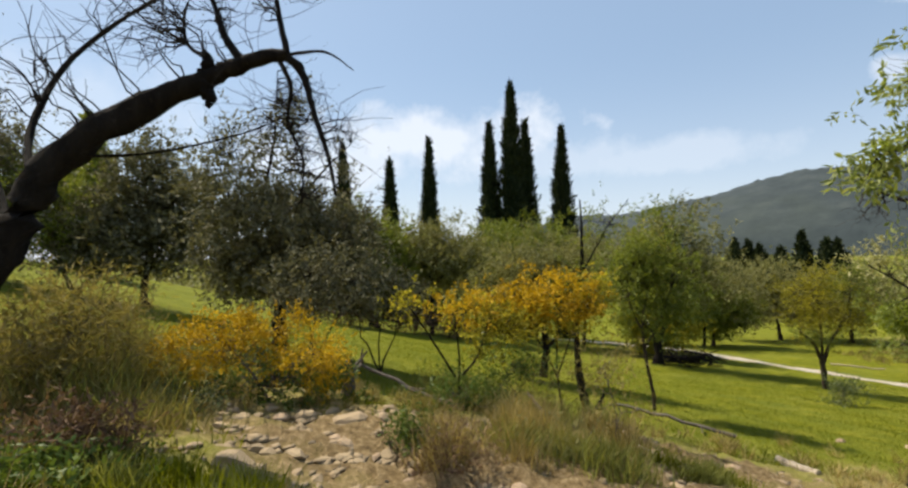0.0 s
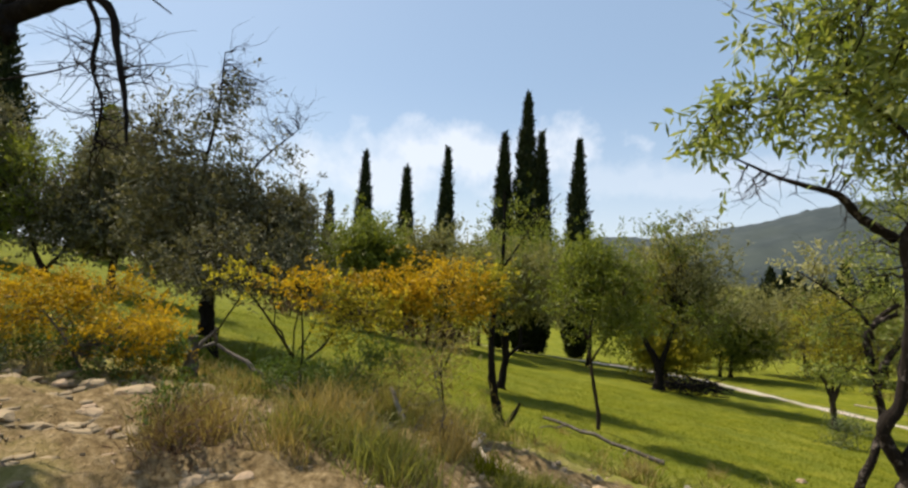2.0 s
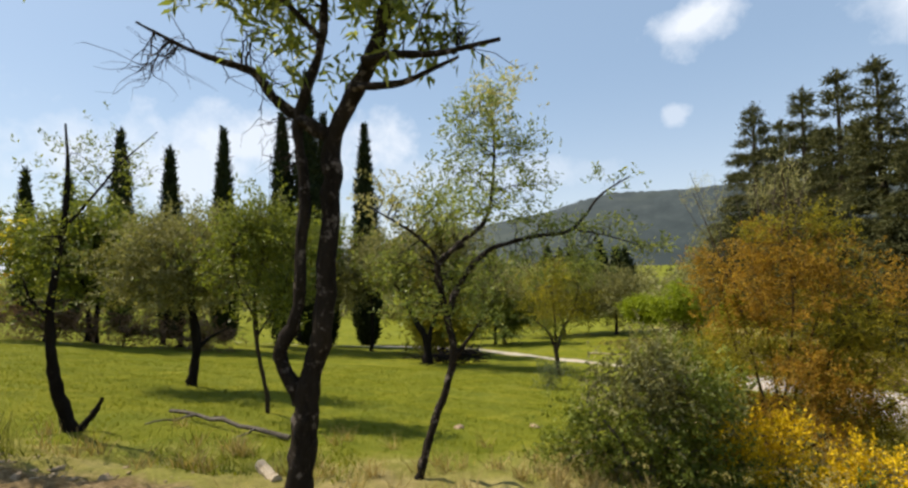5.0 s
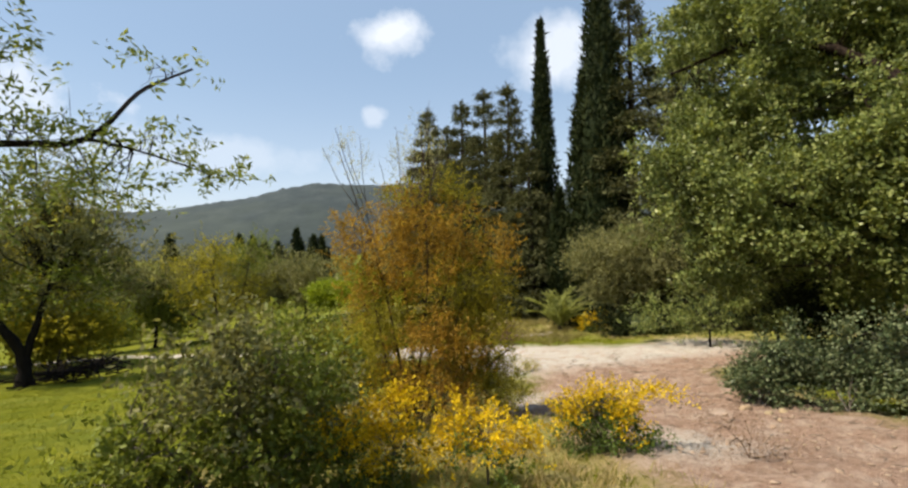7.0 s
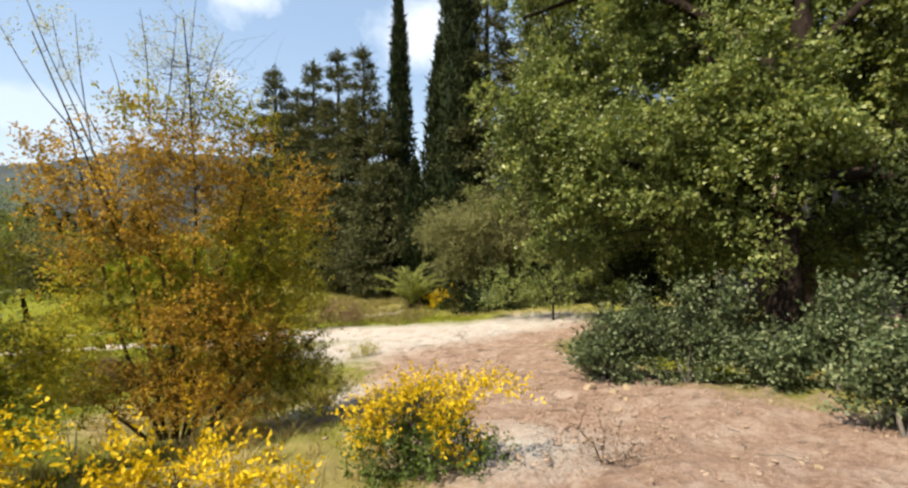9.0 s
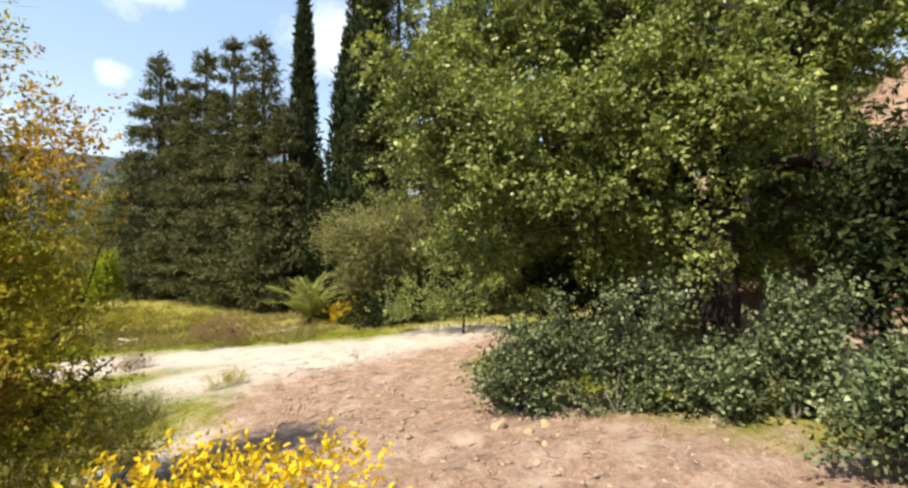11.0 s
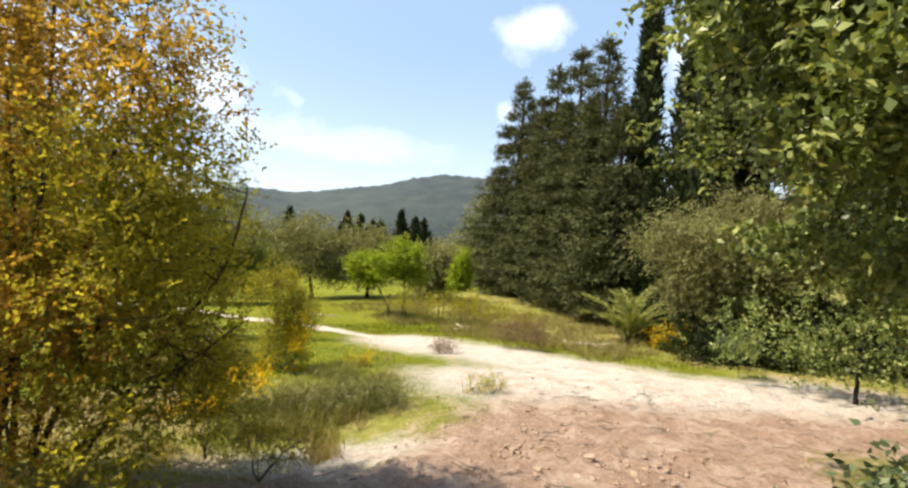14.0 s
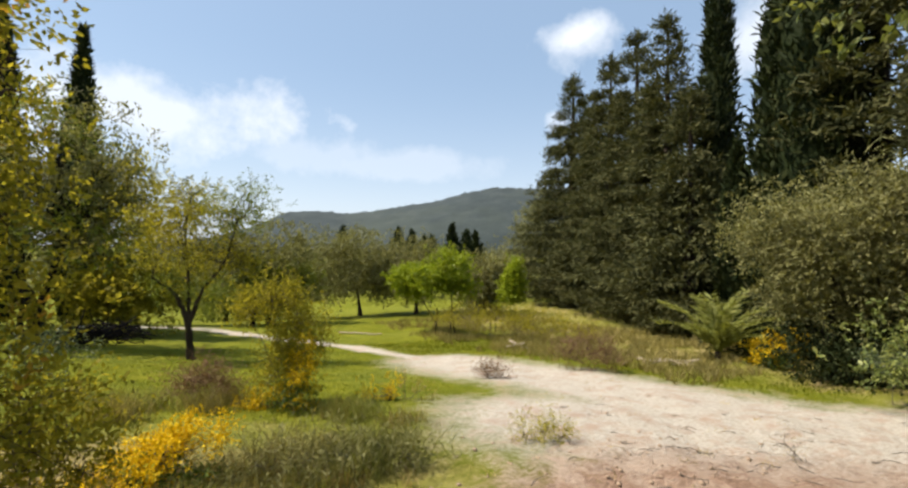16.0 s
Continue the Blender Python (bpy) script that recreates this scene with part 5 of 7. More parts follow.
plant("pale_shoots", "pale thin upright shoots with few leaves above a russet shrub", "shrub", on(13.5, 7.6, -0.05),
      [([(13.25, 7.81, -3.16), (12.99, 8.04, -1.45), (12.79, 8.20, -0.02), (12.60, 8.35, 0.84), (12.41, 8.48, 1.50), (12.25, 8.59, 2.14)], 0.016, 0.004)] + [(p, 0.009, 0.003) for p in ([(12.68, 8.29, 0.50), (12.62, 8.33, 1.35), (12.60, 8.35, 2.02)], [(12.62, 8.33, 0.58), (12.30, 8.55, 1.16), (12.06, 8.71, 1.79)], [(13.06, 7.84, 0.83), (13.06, 7.85, 1.62), (13.02, 7.88, 2.18)],
        [(13.31, 7.62, 0.84), (13.40, 7.53, 1.81), (13.47, 7.46, 2.66)], [(13.43, 7.50, 0.84), (13.55, 7.38, 1.60), (13.65, 7.26, 2.05)], [(12.88, 8.00, 0.83), (12.84, 8.03, 1.26), (12.78, 8.08, 1.58)], [(13.18, 7.73, 0.84), (13.26, 7.67, 1.63), (13.30, 7.63, 2.16)], [(12.81, 8.31, 0.59), (12.55, 8.50, 1.45), (12.48, 8.55, 1.99)])],
      [((12.32, 8.54, 1.66), (0.27, 0.24, 0.37), 0.47), ((12.56, 8.38, 1.43), (0.19, 0.17, 0.42), 0.39), ((13.44, 7.63, 1.93), (0.31, 0.28, 0.49), 0.68), ((13.12, 7.93, 1.60), (0.22, 0.20, 0.40), 0.43), ((13.61, 7.46, 1.49), (0.23, 0.20, 0.36), 0.41), ((13.27, 7.79, 1.47), (0.36, 0.32, 0.36), 0.58)], "bloom", "grey", 64, shoots=420, per=6, reach=0.18, leaf=(0.032, 0.013), clumps=80, spread=0.07, twigs=40, twig_r=0.004, limb_name="shoot", lean_up=1.6)

plant("grey_green_bush", "wide grey-green evergreen bush with dark inside beside the path", "shrub", on(9.1, 6.2, -0.05),
      [([on(9.1, 6.2, -0.05), on(9.15, 6.25, 0.6), on(9.3, 6.4, 1.3)], 0.04, 0.015), ([on(9.0, 6.2, -0.05), on(8.7, 6.3, 0.5), on(8.4, 6.5, 0.9)], 0.03, 0.01)],
      [((8.73, 6.42, -1.73), (0.58, 0.52, 0.48), 1.08), ((8.32, 6.61, -2.07), (0.41, 0.37, 0.25), 0.49), ((9.18, 6.15, -1.24), (0.42, 0.38, 0.42), 0.75, 1), ((9.16, 6.16, -0.79), (0.25, 0.22, 0.25), 0.32, 1), ((9.33, 6.04, -1.86), (0.45, 0.41, 0.45), 0.85), ((8.68, 6.44, -1.09), (0.29, 0.26, 0.22), 0.34, 1), ((8.78, 6.39, -2.19), (0.77, 0.69, 0.26), 0.82), ((9.60, 5.83, -1.05), (0.26, 0.23, 0.32), 0.41), ((9.95, 6.2, -1.45), (0.42, 0.38, 0.40), 0.7, 1), ((9.85, 6.05, -1.95), (0.5, 0.42, 0.34), 0.8), ((8.35, 6.3, -1.5), (0.36, 0.32, 0.34), 0.5)],
      "spring", "grey", 65, shoots=1700, per=9, reach=0.22, leaf=(0.066, 0.036), clumps=80, spread=0.15, twigs=110, twig_r=0.008, second=("olive", 0.0))

plant("leafy_bush", "rounded green bush standing behind yellow brooms", "shrub", on(10.9, 7.8, -0.05),
      [([on(10.9, 7.8, -0.05), on(10.85, 7.85, 0.6), on(10.8, 7.8, 1.2)], 0.03, 0.01), ([on(11.0, 7.8, -0.05), on(11.2, 7.9, 0.5), on(11.35, 7.9, 1.0)], 0.022, 0.008)],
      [((10.8, 7.8, -1.35), (0.6, 0.5, 0.5), 1.0), ((11.3, 7.9, -1.55), (0.5, 0.45, 0.45), 0.8, 1), ((10.4, 7.6, -1.6), (0.5, 0.45, 0.45), 0.8), ((10.9, 7.6, -2.0), (0.8, 0.6, 0.4), 1.0), ((11.7, 7.8, -1.95), (0.4, 0.4, 0.35), 0.5, 1)],
      "spring", "grey", 165, shoots=1500, per=9, reach=0.2, leaf=(0.055, 0.028), clumps=80, spread=0.14, twigs=90, twig_r=0.007, second=("olivegold", 0.0), limb_name="stem")
for x, y, wide, sd in ((-8.6, 25.0, 1.5, 166), (-6.2, 26.4, 1.3, 167), (-3.6, 27.6, 1.4, 168), (-0.6, 28.6, 1.2, 169)):
    c = on(x, y)
    plant("thicket_bush", "dark brownish thicket bush at the edge of the orchard", "shrub", on(x, y, -0.05), [([on(x, y, -0.05), on(x + 0.1, y, 0.4), on(x, y, 0.9)], 0.05, 0.02)],
          [((c[0], c[1], c[2] + 0.75), (wide, 0.8, 0.6), 1.0), ((c[0] + wide * 0.7, c[1] + 0.2, c[2] + 0.55), (wide * 0.6, 0.6, 0.45), 0.6)],
          "mauve", "black", sd, shoots=420, per=7, reach=0.4, leaf=(0.15, 0.05), clumps=50, spread=0.32, twigs=50, twig_r=0.014, group="thicket below the orchard")

for k, (base, blobs, sd) in enumerate((
        ((*on(16.64, 2.74, -0.03),), [((16.83, 2.88, -2.60), (0.35, 0.31, 0.32), 0.52), ((16.85, 2.39, -2.42), (0.29, 0.26, 0.40), 0.53), ((16.85, 2.66, -2.09), (0.20, 0.18, 0.26), 0.14), ((16.81, 3.05, -2.81), (0.26, 0.24, 0.18), 0.13), ((16.85, 2.46, -1.77), (0.16, 0.15, 0.23), 0.06), ((16.85, 2.53, -2.81), (0.35, 0.31, 0.16), 0.15)], 66),
        ((*on(16.58, 1.59, -0.03),), [((16.82, 1.82, -2.37), (0.31, 0.28, 0.39), 0.55), ((16.75, 1.42, -2.04), (0.27, 0.24, 0.32), 0.43), ((16.73, 1.32, -2.51), (0.35, 0.31, 0.21), 0.37), ((16.79, 1.60, -1.63), (0.19, 0.17, 0.27), 0.11), ((16.84, 1.99, -1.99), (0.17, 0.15, 0.25), 0.10), ((16.69, 1.15, -1.50), (0.17, 0.15, 0.28), 0.16), ((16.83, 1.92, -2.77), (0.28, 0.25, 0.14), 0.11)], 67),
        ((*on(16.28, 0.60, -0.03),), [((16.46, 0.79, -2.36), (0.25, 0.22, 0.20), 0.40), ((16.31, 0.43, -2.25), (0.24, 0.22, 0.22), 0.40), ((16.42, 0.67, -2.53), (0.34, 0.30, 0.14), 0.2), ((16.25, 0.31, -2.43), (0.23, 0.20, 0.14), 0.12)], 68),
        ((*on(16.07, -0.03, -0.03),), [((16.29, -0.04, -2.05), (0.27, 0.24, 0.36), 0.46), ((16.17, -0.23, -1.70), (0.24, 0.21, 0.34), 0.40), ((16.32, 0.02, -1.52), (0.18, 0.16, 0.23), 0.14), ((16.20, -0.18, -2.36), (0.30, 0.27, 0.15), 0.26)], 69),
        ((*on(14.15, 0.16, -0.03),), [((14.60, 0.10, -1.95), (0.31, 0.28, 0.24), 0.39), ((14.50, -0.12, -1.80), (0.27, 0.24, 0.24), 0.35), ((14.45, -0.06, -2.1), (0.30, 0.27, 0.17), 0.28)], 70))):
    plant("lentisk_bush", "dense evergreen lentisk bush with glossy grey-green leaves beside the red earth", "shrub", base,
          [([base, tuple((np.asarray(base) + blobs[0][0]) / 2), blobs[0][0]], 0.03, 0.01)] + [([base, b2[0]], 0.02, 0.007) for b2 in blobs[1:4]], blobs, "lentisk", "grey", sd,
          shoots=600, per=13, reach=0.38, leaf=(0.058, 0.036), clumps=26, spread=0.075, twigs=60, twig_r=0.006, lean_up=0.7, bias=0.7, group="lentisk bushes")

carob = plant("carob_tree", "huge spreading carob tree with thick dark trunk and leathery leaves", "tree", on(17.75, 0.1, -0.1),
      [([(17.75, 0.10, -2.55), (17.74, 0.12, -1.5), (17.70, 0.14, -0.6), (17.72, 0.08, 0.3), (17.66, 0.10, 1.2), (17.80, -0.02, 2.20), (18.0, -0.1, 3.30)], 0.27, 0.11),
       ([(17.72, 0.22, -1.3), (17.85, 0.42, -0.5), (17.95, 0.55, 0.3), (18.1, 0.7, 1.1), (18.34, 0.9, 1.9), (18.46, 1.27, 2.75)], 0.17, 0.05),
       ([(17.72, 0.06, -0.1), (17.62, -0.3, 0.22), (17.55, -0.75, 0.30), (17.4, -1.1, 0.18), (17.3, -1.5, -0.05)], 0.12, 0.05),
       ([(17.72, 0.2, -0.3), (18.2, 1.0, 0.06), (18.5, 1.95, 0.49), (18.55, 3.13, 0.92), (18.36, 4.32, 1.05)], 0.11, 0.02),
       ([(17.85, 0.0, 1.60), (18.9, 1.13, 3.38), (19.34, 2.82, 4.34), (19.02, 4.57, 3.95)], 0.13, 0.03),
       ([(17.75, -0.05, 2.0), (17.9, -0.85, 2.88), (17.7, -1.44, 2.92)], 0.10, 0.03),
       ([(17.45, -0.85, 0.32), (17.44, -0.86, 0.5), (17.46, -0.84, 0.75)], 0.03, 0.012),
       ([(17.68, 1.47, -0.29), (17.69, 1.53, -0.49), (17.72, 1.74, -0.53)], 0.012, 0.006)],
      [((17.58, 4.15, 0.95), (0.78, 0.70, 0.78), 2.01), ((17.82, 3.05, 1.19), (0.85, 0.77, 0.85), 2.33), ((17.83, 1.82, 0.92), (0.75, 0.68, 0.75), 1.90), ((17.74, 3.52, 0.04), (0.68, 0.61, 0.50), 1.25), ((17.85, 2.33, -0.02), (0.70, 0.63, 0.49), 1.26), ((17.77, 1.43, 0.22), (0.60, 0.54, 0.53), 1.20), ((17.46, 4.49, 1.69), (0.49, 0.44, 0.56), 1.07), ((17.69, 1.03, 1.29), (0.58, 0.52, 0.58), 1.26), ((17.63, 0.80, 0.55), (0.38, 0.34, 0.38), 0.64)]
      + [((19.50, 3.92, 2.79), (1.03, 0.93, 1.22), 3.61), ((19.64, 1.93, 4.08), (2.00, 1.80, 1.36), 6.70), ((18.79, -1.09, 1.84), (1.10, 0.99, 0.66), 2.32), ((18.60, -1.43, 0.96), (0.77, 0.69, 0.35), 1.05), ((19.25, -0.03, 3.43), (1.63, 1.47, 0.98), 4.35), ((19.60, 3.31, 5.15), (2.34, 2.11, 1.22), 6.95), ((19.26, -0.01, 4.91), (2.04, 1.84, 1.06), 5.58), ((19.51, 3.86, -0.87), (0.84, 0.76, 0.47), 1.42), ((19.45, 0.64, -0.65), (1.02, 0.92, 0.51), 1.78), ((18.81, -1.06, -0.65), (0.88, 0.79, 0.44), 1.40), ((18.44, -1.70, -0.19), (0.61, 0.55, 0.61), 1.35), ((18.45, -1.68, 2.73), (1.02, 0.91, 1.02), 3.08), ((18.75, -1.17, 4.08), (1.45, 1.31, 0.95), 3.87)]
      + [((21.60, 3.42, -1.19), (1.53, 1.38, 0.71), 3.21), ((21.57, 1.17, -1.14), (1.46, 1.31, 0.67), 2.96), ((21.63, 1.74, 1.14), (2.52, 2.27, 1.72), 9.70), ((21.51, 4.05, 1.17), (1.30, 1.17, 1.78), 5.88), ((21.12, -0.73, -0.78), (1.54, 1.38, 0.82), 3.60), ((20.38, -2.36, -0.85), (1.16, 1.05, 0.72), 2.59), ((21.14, -0.70, 2.00), (1.54, 1.39, 1.54), 6.01)]
      + [((17.54, 0.87, -0.09), (0.44, 0.39, 0.37), 0.70), ((17.38, 0.38, 1.30), (0.53, 0.48, 0.42), 0.90), ((17.13, -0.17, 0.88), (0.49, 0.45, 0.33), 0.70), ((17.56, 0.95, 1.68), (0.69, 0.62, 0.44), 1.16)]
      + [((19.56, 2.54, 3.02), (1.45, 1.31, 1.09), 4.32), ((18.87, -1.29, 2.03), (1.16, 1.04, 1.06), 3.55), ((19.37, 0.48, 3.34), (1.64, 1.48, 0.88), 4.01), ((19.42, 0.73, 1.64), (1.35, 1.21, 0.90), 3.49)]
      + [((17.25, 0.45, 1.0), (0.4, 0.4, 0.45), 0.6), ((17.2, 0.35, 0.1), (0.25, 0.35, 0.4), 0.28), ((17.2, 0.55, -0.8), (0.22, 0.3, 0.3), 0.18), ((17.3, 0.2, 1.9), (0.5, 0.6, 0.5), 0.9), ((17.4, 0.9, 2.3), (0.5, 0.5, 0.5), 0.8)]
      + [((18.87, 5.40, 0.29), (0.13, 0.12, 0.30), 0.05), ((18.96, 5.16, 0.31), (0.18, 0.16, 0.33), 0.11), ((19.03, 4.93, -0.04), (0.17, 0.16, 0.27), 0.10)],
      "carob", "carob", 71, shoots=14200, per=11, reach=0.33, leaf=(0.076, 0.043), clumps=640, spread=0.15, droop=0.6, twigs=300, twig_r=0.012, bias=0.6)

plant("carob_tree", "darker carob tree standing close behind a larger one", "tree", on(23.5, -2.2, -0.1),
      [([on(23.5, -2.2, -0.1), on(23.4, -2.1, 1.8), on(23.2, -1.6, 4.0), on(23.0, -1.0, 6.5)], 0.22, 0.08), ([on(23.4, -2.1, 1.6), on(23.8, -3.4, 3.5), on(24, -4.5, 5)], 0.12, 0.04)],
      [((23.56, 2.56, 3.82), (2.34, 2.11, 1.84), 9.64), ((23.37, 0.11, 4.24), (2.31, 2.08, 1.85), 9.58), ((22.78, -2.22, 3.18), (2.06, 1.86, 1.65), 8.00), ((22.38, -3.28, 1.53), (1.42, 1.28, 1.16), 4.49), ((23.10, -1.17, 1.81), (2.05, 1.85, 1.17), 6.06), ((23.52, 1.47, 1.60), (1.96, 1.76, 1.31), 6.36), ((23.49, 3.87, 6.47), (2.05, 1.84, 1.36), 6.82), ((23.26, -0.49, 6.17), (2.98, 2.68, 1.49), 9.88)] + [((23.18, -2.78, 1.93), (1.19, 1.07, 0.97), 3.37), ((23.30, -2.51, 0.77), (0.99, 0.90, 0.55), 1.86)],
      "carob", "black", 78, shoots=3400, per=8, reach=0.4, leaf=(0.14, 0.075), clumps=260, spread=0.34, droop=0.4, twigs=60, twig_r=0.015, bias=0.5)

plant("olive_tree", "low-branched silvery olive tree behind the grass verge", "tree", on(30.2, 9.6, -0.05),
      [([on(30.2, 9.6, -0.05), on(30.1, 9.7, 1.2), on(30.0, 9.4, 3.0)], 0.2, 0.07), ([on(30.2, 9.6, 0.3), on(30.4, 10.4, 1.8), on(30.4, 11, 3.4)], 0.12, 0.05)],
      [((30.24, 9.48, -1.06), (1.44, 1.30, 1.14), 4.45), ((29.79, 10.64, -0.66), (1.13, 1.02, 1.05), 3.43), ((30.51, 8.64, -1.78), (1.01, 0.91, 1.15), 3.39), ((29.92, 10.34, -1.86), (0.87, 0.78, 0.79), 2.23), ((30.24, 9.48, -2.58), (1.36, 1.23, 0.68), 2.82), ((30.45, 8.84, 0.11), (0.80, 0.72, 0.73), 1.96), ((30.12, 9.82, -1.99), (1.23, 1.11, 0.93), 3.34), ((30.74, 7.77, -0.79), (1.23, 1.11, 1.37), 4.54)],
      "olive", "brown", 72, shoots=3600, per=8, reach=0.36, leaf=(0.11, 0.036), clumps=210, spread=0.34, twigs=90, twig_r=0.014, group="olive trees in the meadow")
# Cypress leaves darken all but bush 75, standing for shade under the trees.
for base, blobs, sd in (((*on(30.07, 9.06, -0.03),), [((29.92, 9.49, -4.05), (1.04, 0.94, 0.52), 1.85), ((30.20, 8.65, -3.84), (0.99, 0.89, 0.64), 2.09), ((29.76, 9.93, -3.82), (0.69, 0.62, 0.46), 1.19), ((30.36, 8.07, -3.80), (0.82, 0.74, 0.68), 1.89)], 73), ((*on(32.66, 12.06, -0.03),), [((33.04, 12.42, -4.00), (1.20, 1.08, 0.70), 2.62), ((32.59, 13.34, -4.32), (0.93, 0.84, 0.62), 1.94), ((33.48, 11.39, -3.88), (0.96, 0.87, 0.77), 2.36)], 74),
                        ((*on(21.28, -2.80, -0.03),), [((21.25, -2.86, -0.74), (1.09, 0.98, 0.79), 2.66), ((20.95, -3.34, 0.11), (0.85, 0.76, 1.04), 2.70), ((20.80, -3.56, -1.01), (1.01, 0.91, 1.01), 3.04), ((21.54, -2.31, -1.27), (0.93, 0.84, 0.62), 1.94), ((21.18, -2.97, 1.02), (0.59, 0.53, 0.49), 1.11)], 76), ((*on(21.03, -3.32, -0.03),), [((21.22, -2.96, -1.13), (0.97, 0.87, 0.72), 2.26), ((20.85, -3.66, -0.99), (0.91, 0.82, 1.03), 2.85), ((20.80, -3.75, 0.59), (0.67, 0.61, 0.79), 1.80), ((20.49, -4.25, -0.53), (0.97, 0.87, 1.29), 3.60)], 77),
                        ((*on(25.4, 2.9, -0.03),), [((25.4, 2.9, 0.2), (1.4, 1.3, 1.2), 3.0), ((25.6, 4.1, -0.4), (1.2, 1.1, 1.1), 2.2), ((25.4, 2.9, -1.5), (1.6, 1.6, 0.9), 2.4)], 82), ((*on(25.3, 0.9, -0.03),), [((25.3, 0.9, 0.4), (1.4, 1.3, 1.2), 3.0), ((25.0, -0.4, 0.6), (1.2, 1.2, 1.2), 2.4), ((25.2, 0.8, -1.2), (1.5, 1.6, 0.9), 2.4)], 83),
                        ((*on(26.79, 5.08, -0.03),), [((27.28, 5.15, -2.71), (1.53, 1.38, 0.98), 4.16), ((27.46, 3.44, -2.47), (1.29, 1.16, 1.29), 4.53), ((26.99, 6.66, -3.16), (1.10, 0.99, 0.66), 2.32)], 75), ((*on(21.81, 1.62, -0.03),), [((21.83, 2.15, -1.70), (0.84, 0.75, 0.61), 1.76), ((21.76, 1.15, -1.63), (0.80, 0.72, 0.64), 1.76), ((21.81, 1.63, -2.10), (0.98, 0.88, 0.38), 1.37)], 79), ((*on(16.95, -1.42, -0.03),), [((17.02, -1.29, -0.74), (0.45, 0.40, 0.60), 1.04), ((16.83, -1.61, -0.80), (0.57, 0.51, 0.78), 1.57), ((16.90, -1.50, 0.06), (0.36, 0.32, 0.32), 0.54)], 80)):
    plant("evergreen_bush", "evergreen hedge bush filling the dark shade below the trees", "shrub", base, [([base, tuple((np.asarray(base) + blobs[0][0]) / 2), blobs[0][0]], 0.05, 0.02)], blobs, "cypress" if sd in (73, 74, 76, 77, 79, 80, 82, 83) else "carob", "black", sd,
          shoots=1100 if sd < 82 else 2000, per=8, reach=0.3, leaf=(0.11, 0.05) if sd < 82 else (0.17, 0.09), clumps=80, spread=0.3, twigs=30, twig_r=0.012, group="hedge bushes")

# ---- conifers ----
conifer("tall blue-green conifer with layered branches at the end of a row", 47.3, 36.0, 15.3, 5.6, 81, 24, 18)
conifer("tall dark brownish-green conifer standing in a dense row", 44.5, 29.2, 14.2, 4.4, 82, 22, 18)
conifer("tall dark brownish-green conifer standing in a dense row", 42.2, 25.0, 13.6, 4.0, 83, 22, 18)
conifer("tall dark brownish-green conifer standing in a dense row", 40.6, 21.6, 12.8, 3.8, 84, 22, 18)
conifer("tall dark brownish-green conifer standing in a dense row", 46.5, 32.6, 12.5, 4.2, 85, 20, 18)
conifer("shorter dark conifer below a columnar cypress", 38.2, 18.6, 7.0, 3.2, 86, 17, 18)
conifer("dark conifer mixed with cypresses beyond the olive", 36.8, 10.6, 15.5, 3.8, 87, 21, 18)
conifer("dark conifer mixed with cypresses beyond the olive", 34.5, 6.5, 14.0, 4.0, 88, 20, 18)
cypress("slender tall columnar cypress in front of a conifer row", 40.0, 18.2, 16.9, 0.95, 91, 2600, (0.6, 0.13))
cypress("columnar cypress beside a carob tree", 36.2, 13.4, 10.8, 1.2, 92, 2400, (0.6, 0.13))
cypress("tall broad columnar cypress beside a carob tree", 36.0, 12.2, 18.5, 1.7, 93, 3400, (0.6, 0.13))
cypress("small columnar cypress at the foot of taller ones", 37.0, 15.6, 3.5, 0.8, 94, 1500, (0.5, 0.12))
# the far row beyond the track
cypress("tall dark columnar cypress beyond the meadow", 5.0, 40.5, 15.9, 1.35, 95, 3200, (0.6, 0.14))
cypress("dark columnar cypress leaning on a taller one", 3.1, 41.0, 12.6, 1.0, 96, 2300, (0.6, 0.14))
cypress("dark columnar cypress leaning on a taller one", 6.35, 41.5, 12.9, 1.05, 97, 2300, (0.6, 0.14))
cypress("dark columnar cypress beyond the meadow", 9.9, 43.0, 12.7, 1.15, 98, 2500, (0.6, 0.14))
cypress("dark columnar cypress beyond the meadow", -14.9, 61.5, 16.0, 1.25, 99, 2000, (0.7, 0.17))
cypress("dark columnar cypress beyond the meadow", -6.9, 49.0, 11.2, 0.9, 100, 1800, (0.7, 0.16))
cypress("dark columnar cypress beyond the meadow", -2.9, 51.5, 13.9, 1.05, 101, 2000, (0.7, 0.16))
cypress("small dark cypress far beyond the meadow", *(-18.7, 59.0, 9.9), 0.9, 102, 1200, (0.7, 0.17))
cypress("small dark cypress far beyond the meadow", *(-22.7, 59.6, 10.9), 0.8, 103, 1200, (0.7, 0.17))
cypress("huge dark cypress above the olive grove", *(-32.4, 28.9, 20.3), 2.5, 104, 3600, (0.7, 0.17))
cypress("dark cypress beside a taller one", *(-38.2, 31.4, 17.0), 1.2, 105, 1400, (0.7, 0.17))
cypress("bright green young cypress behind the olive grove", *(-22.1, 27.9, 10.1), 1.3, 106, 2000, (0.6, 0.15), leaves="spring", loose=0.5)
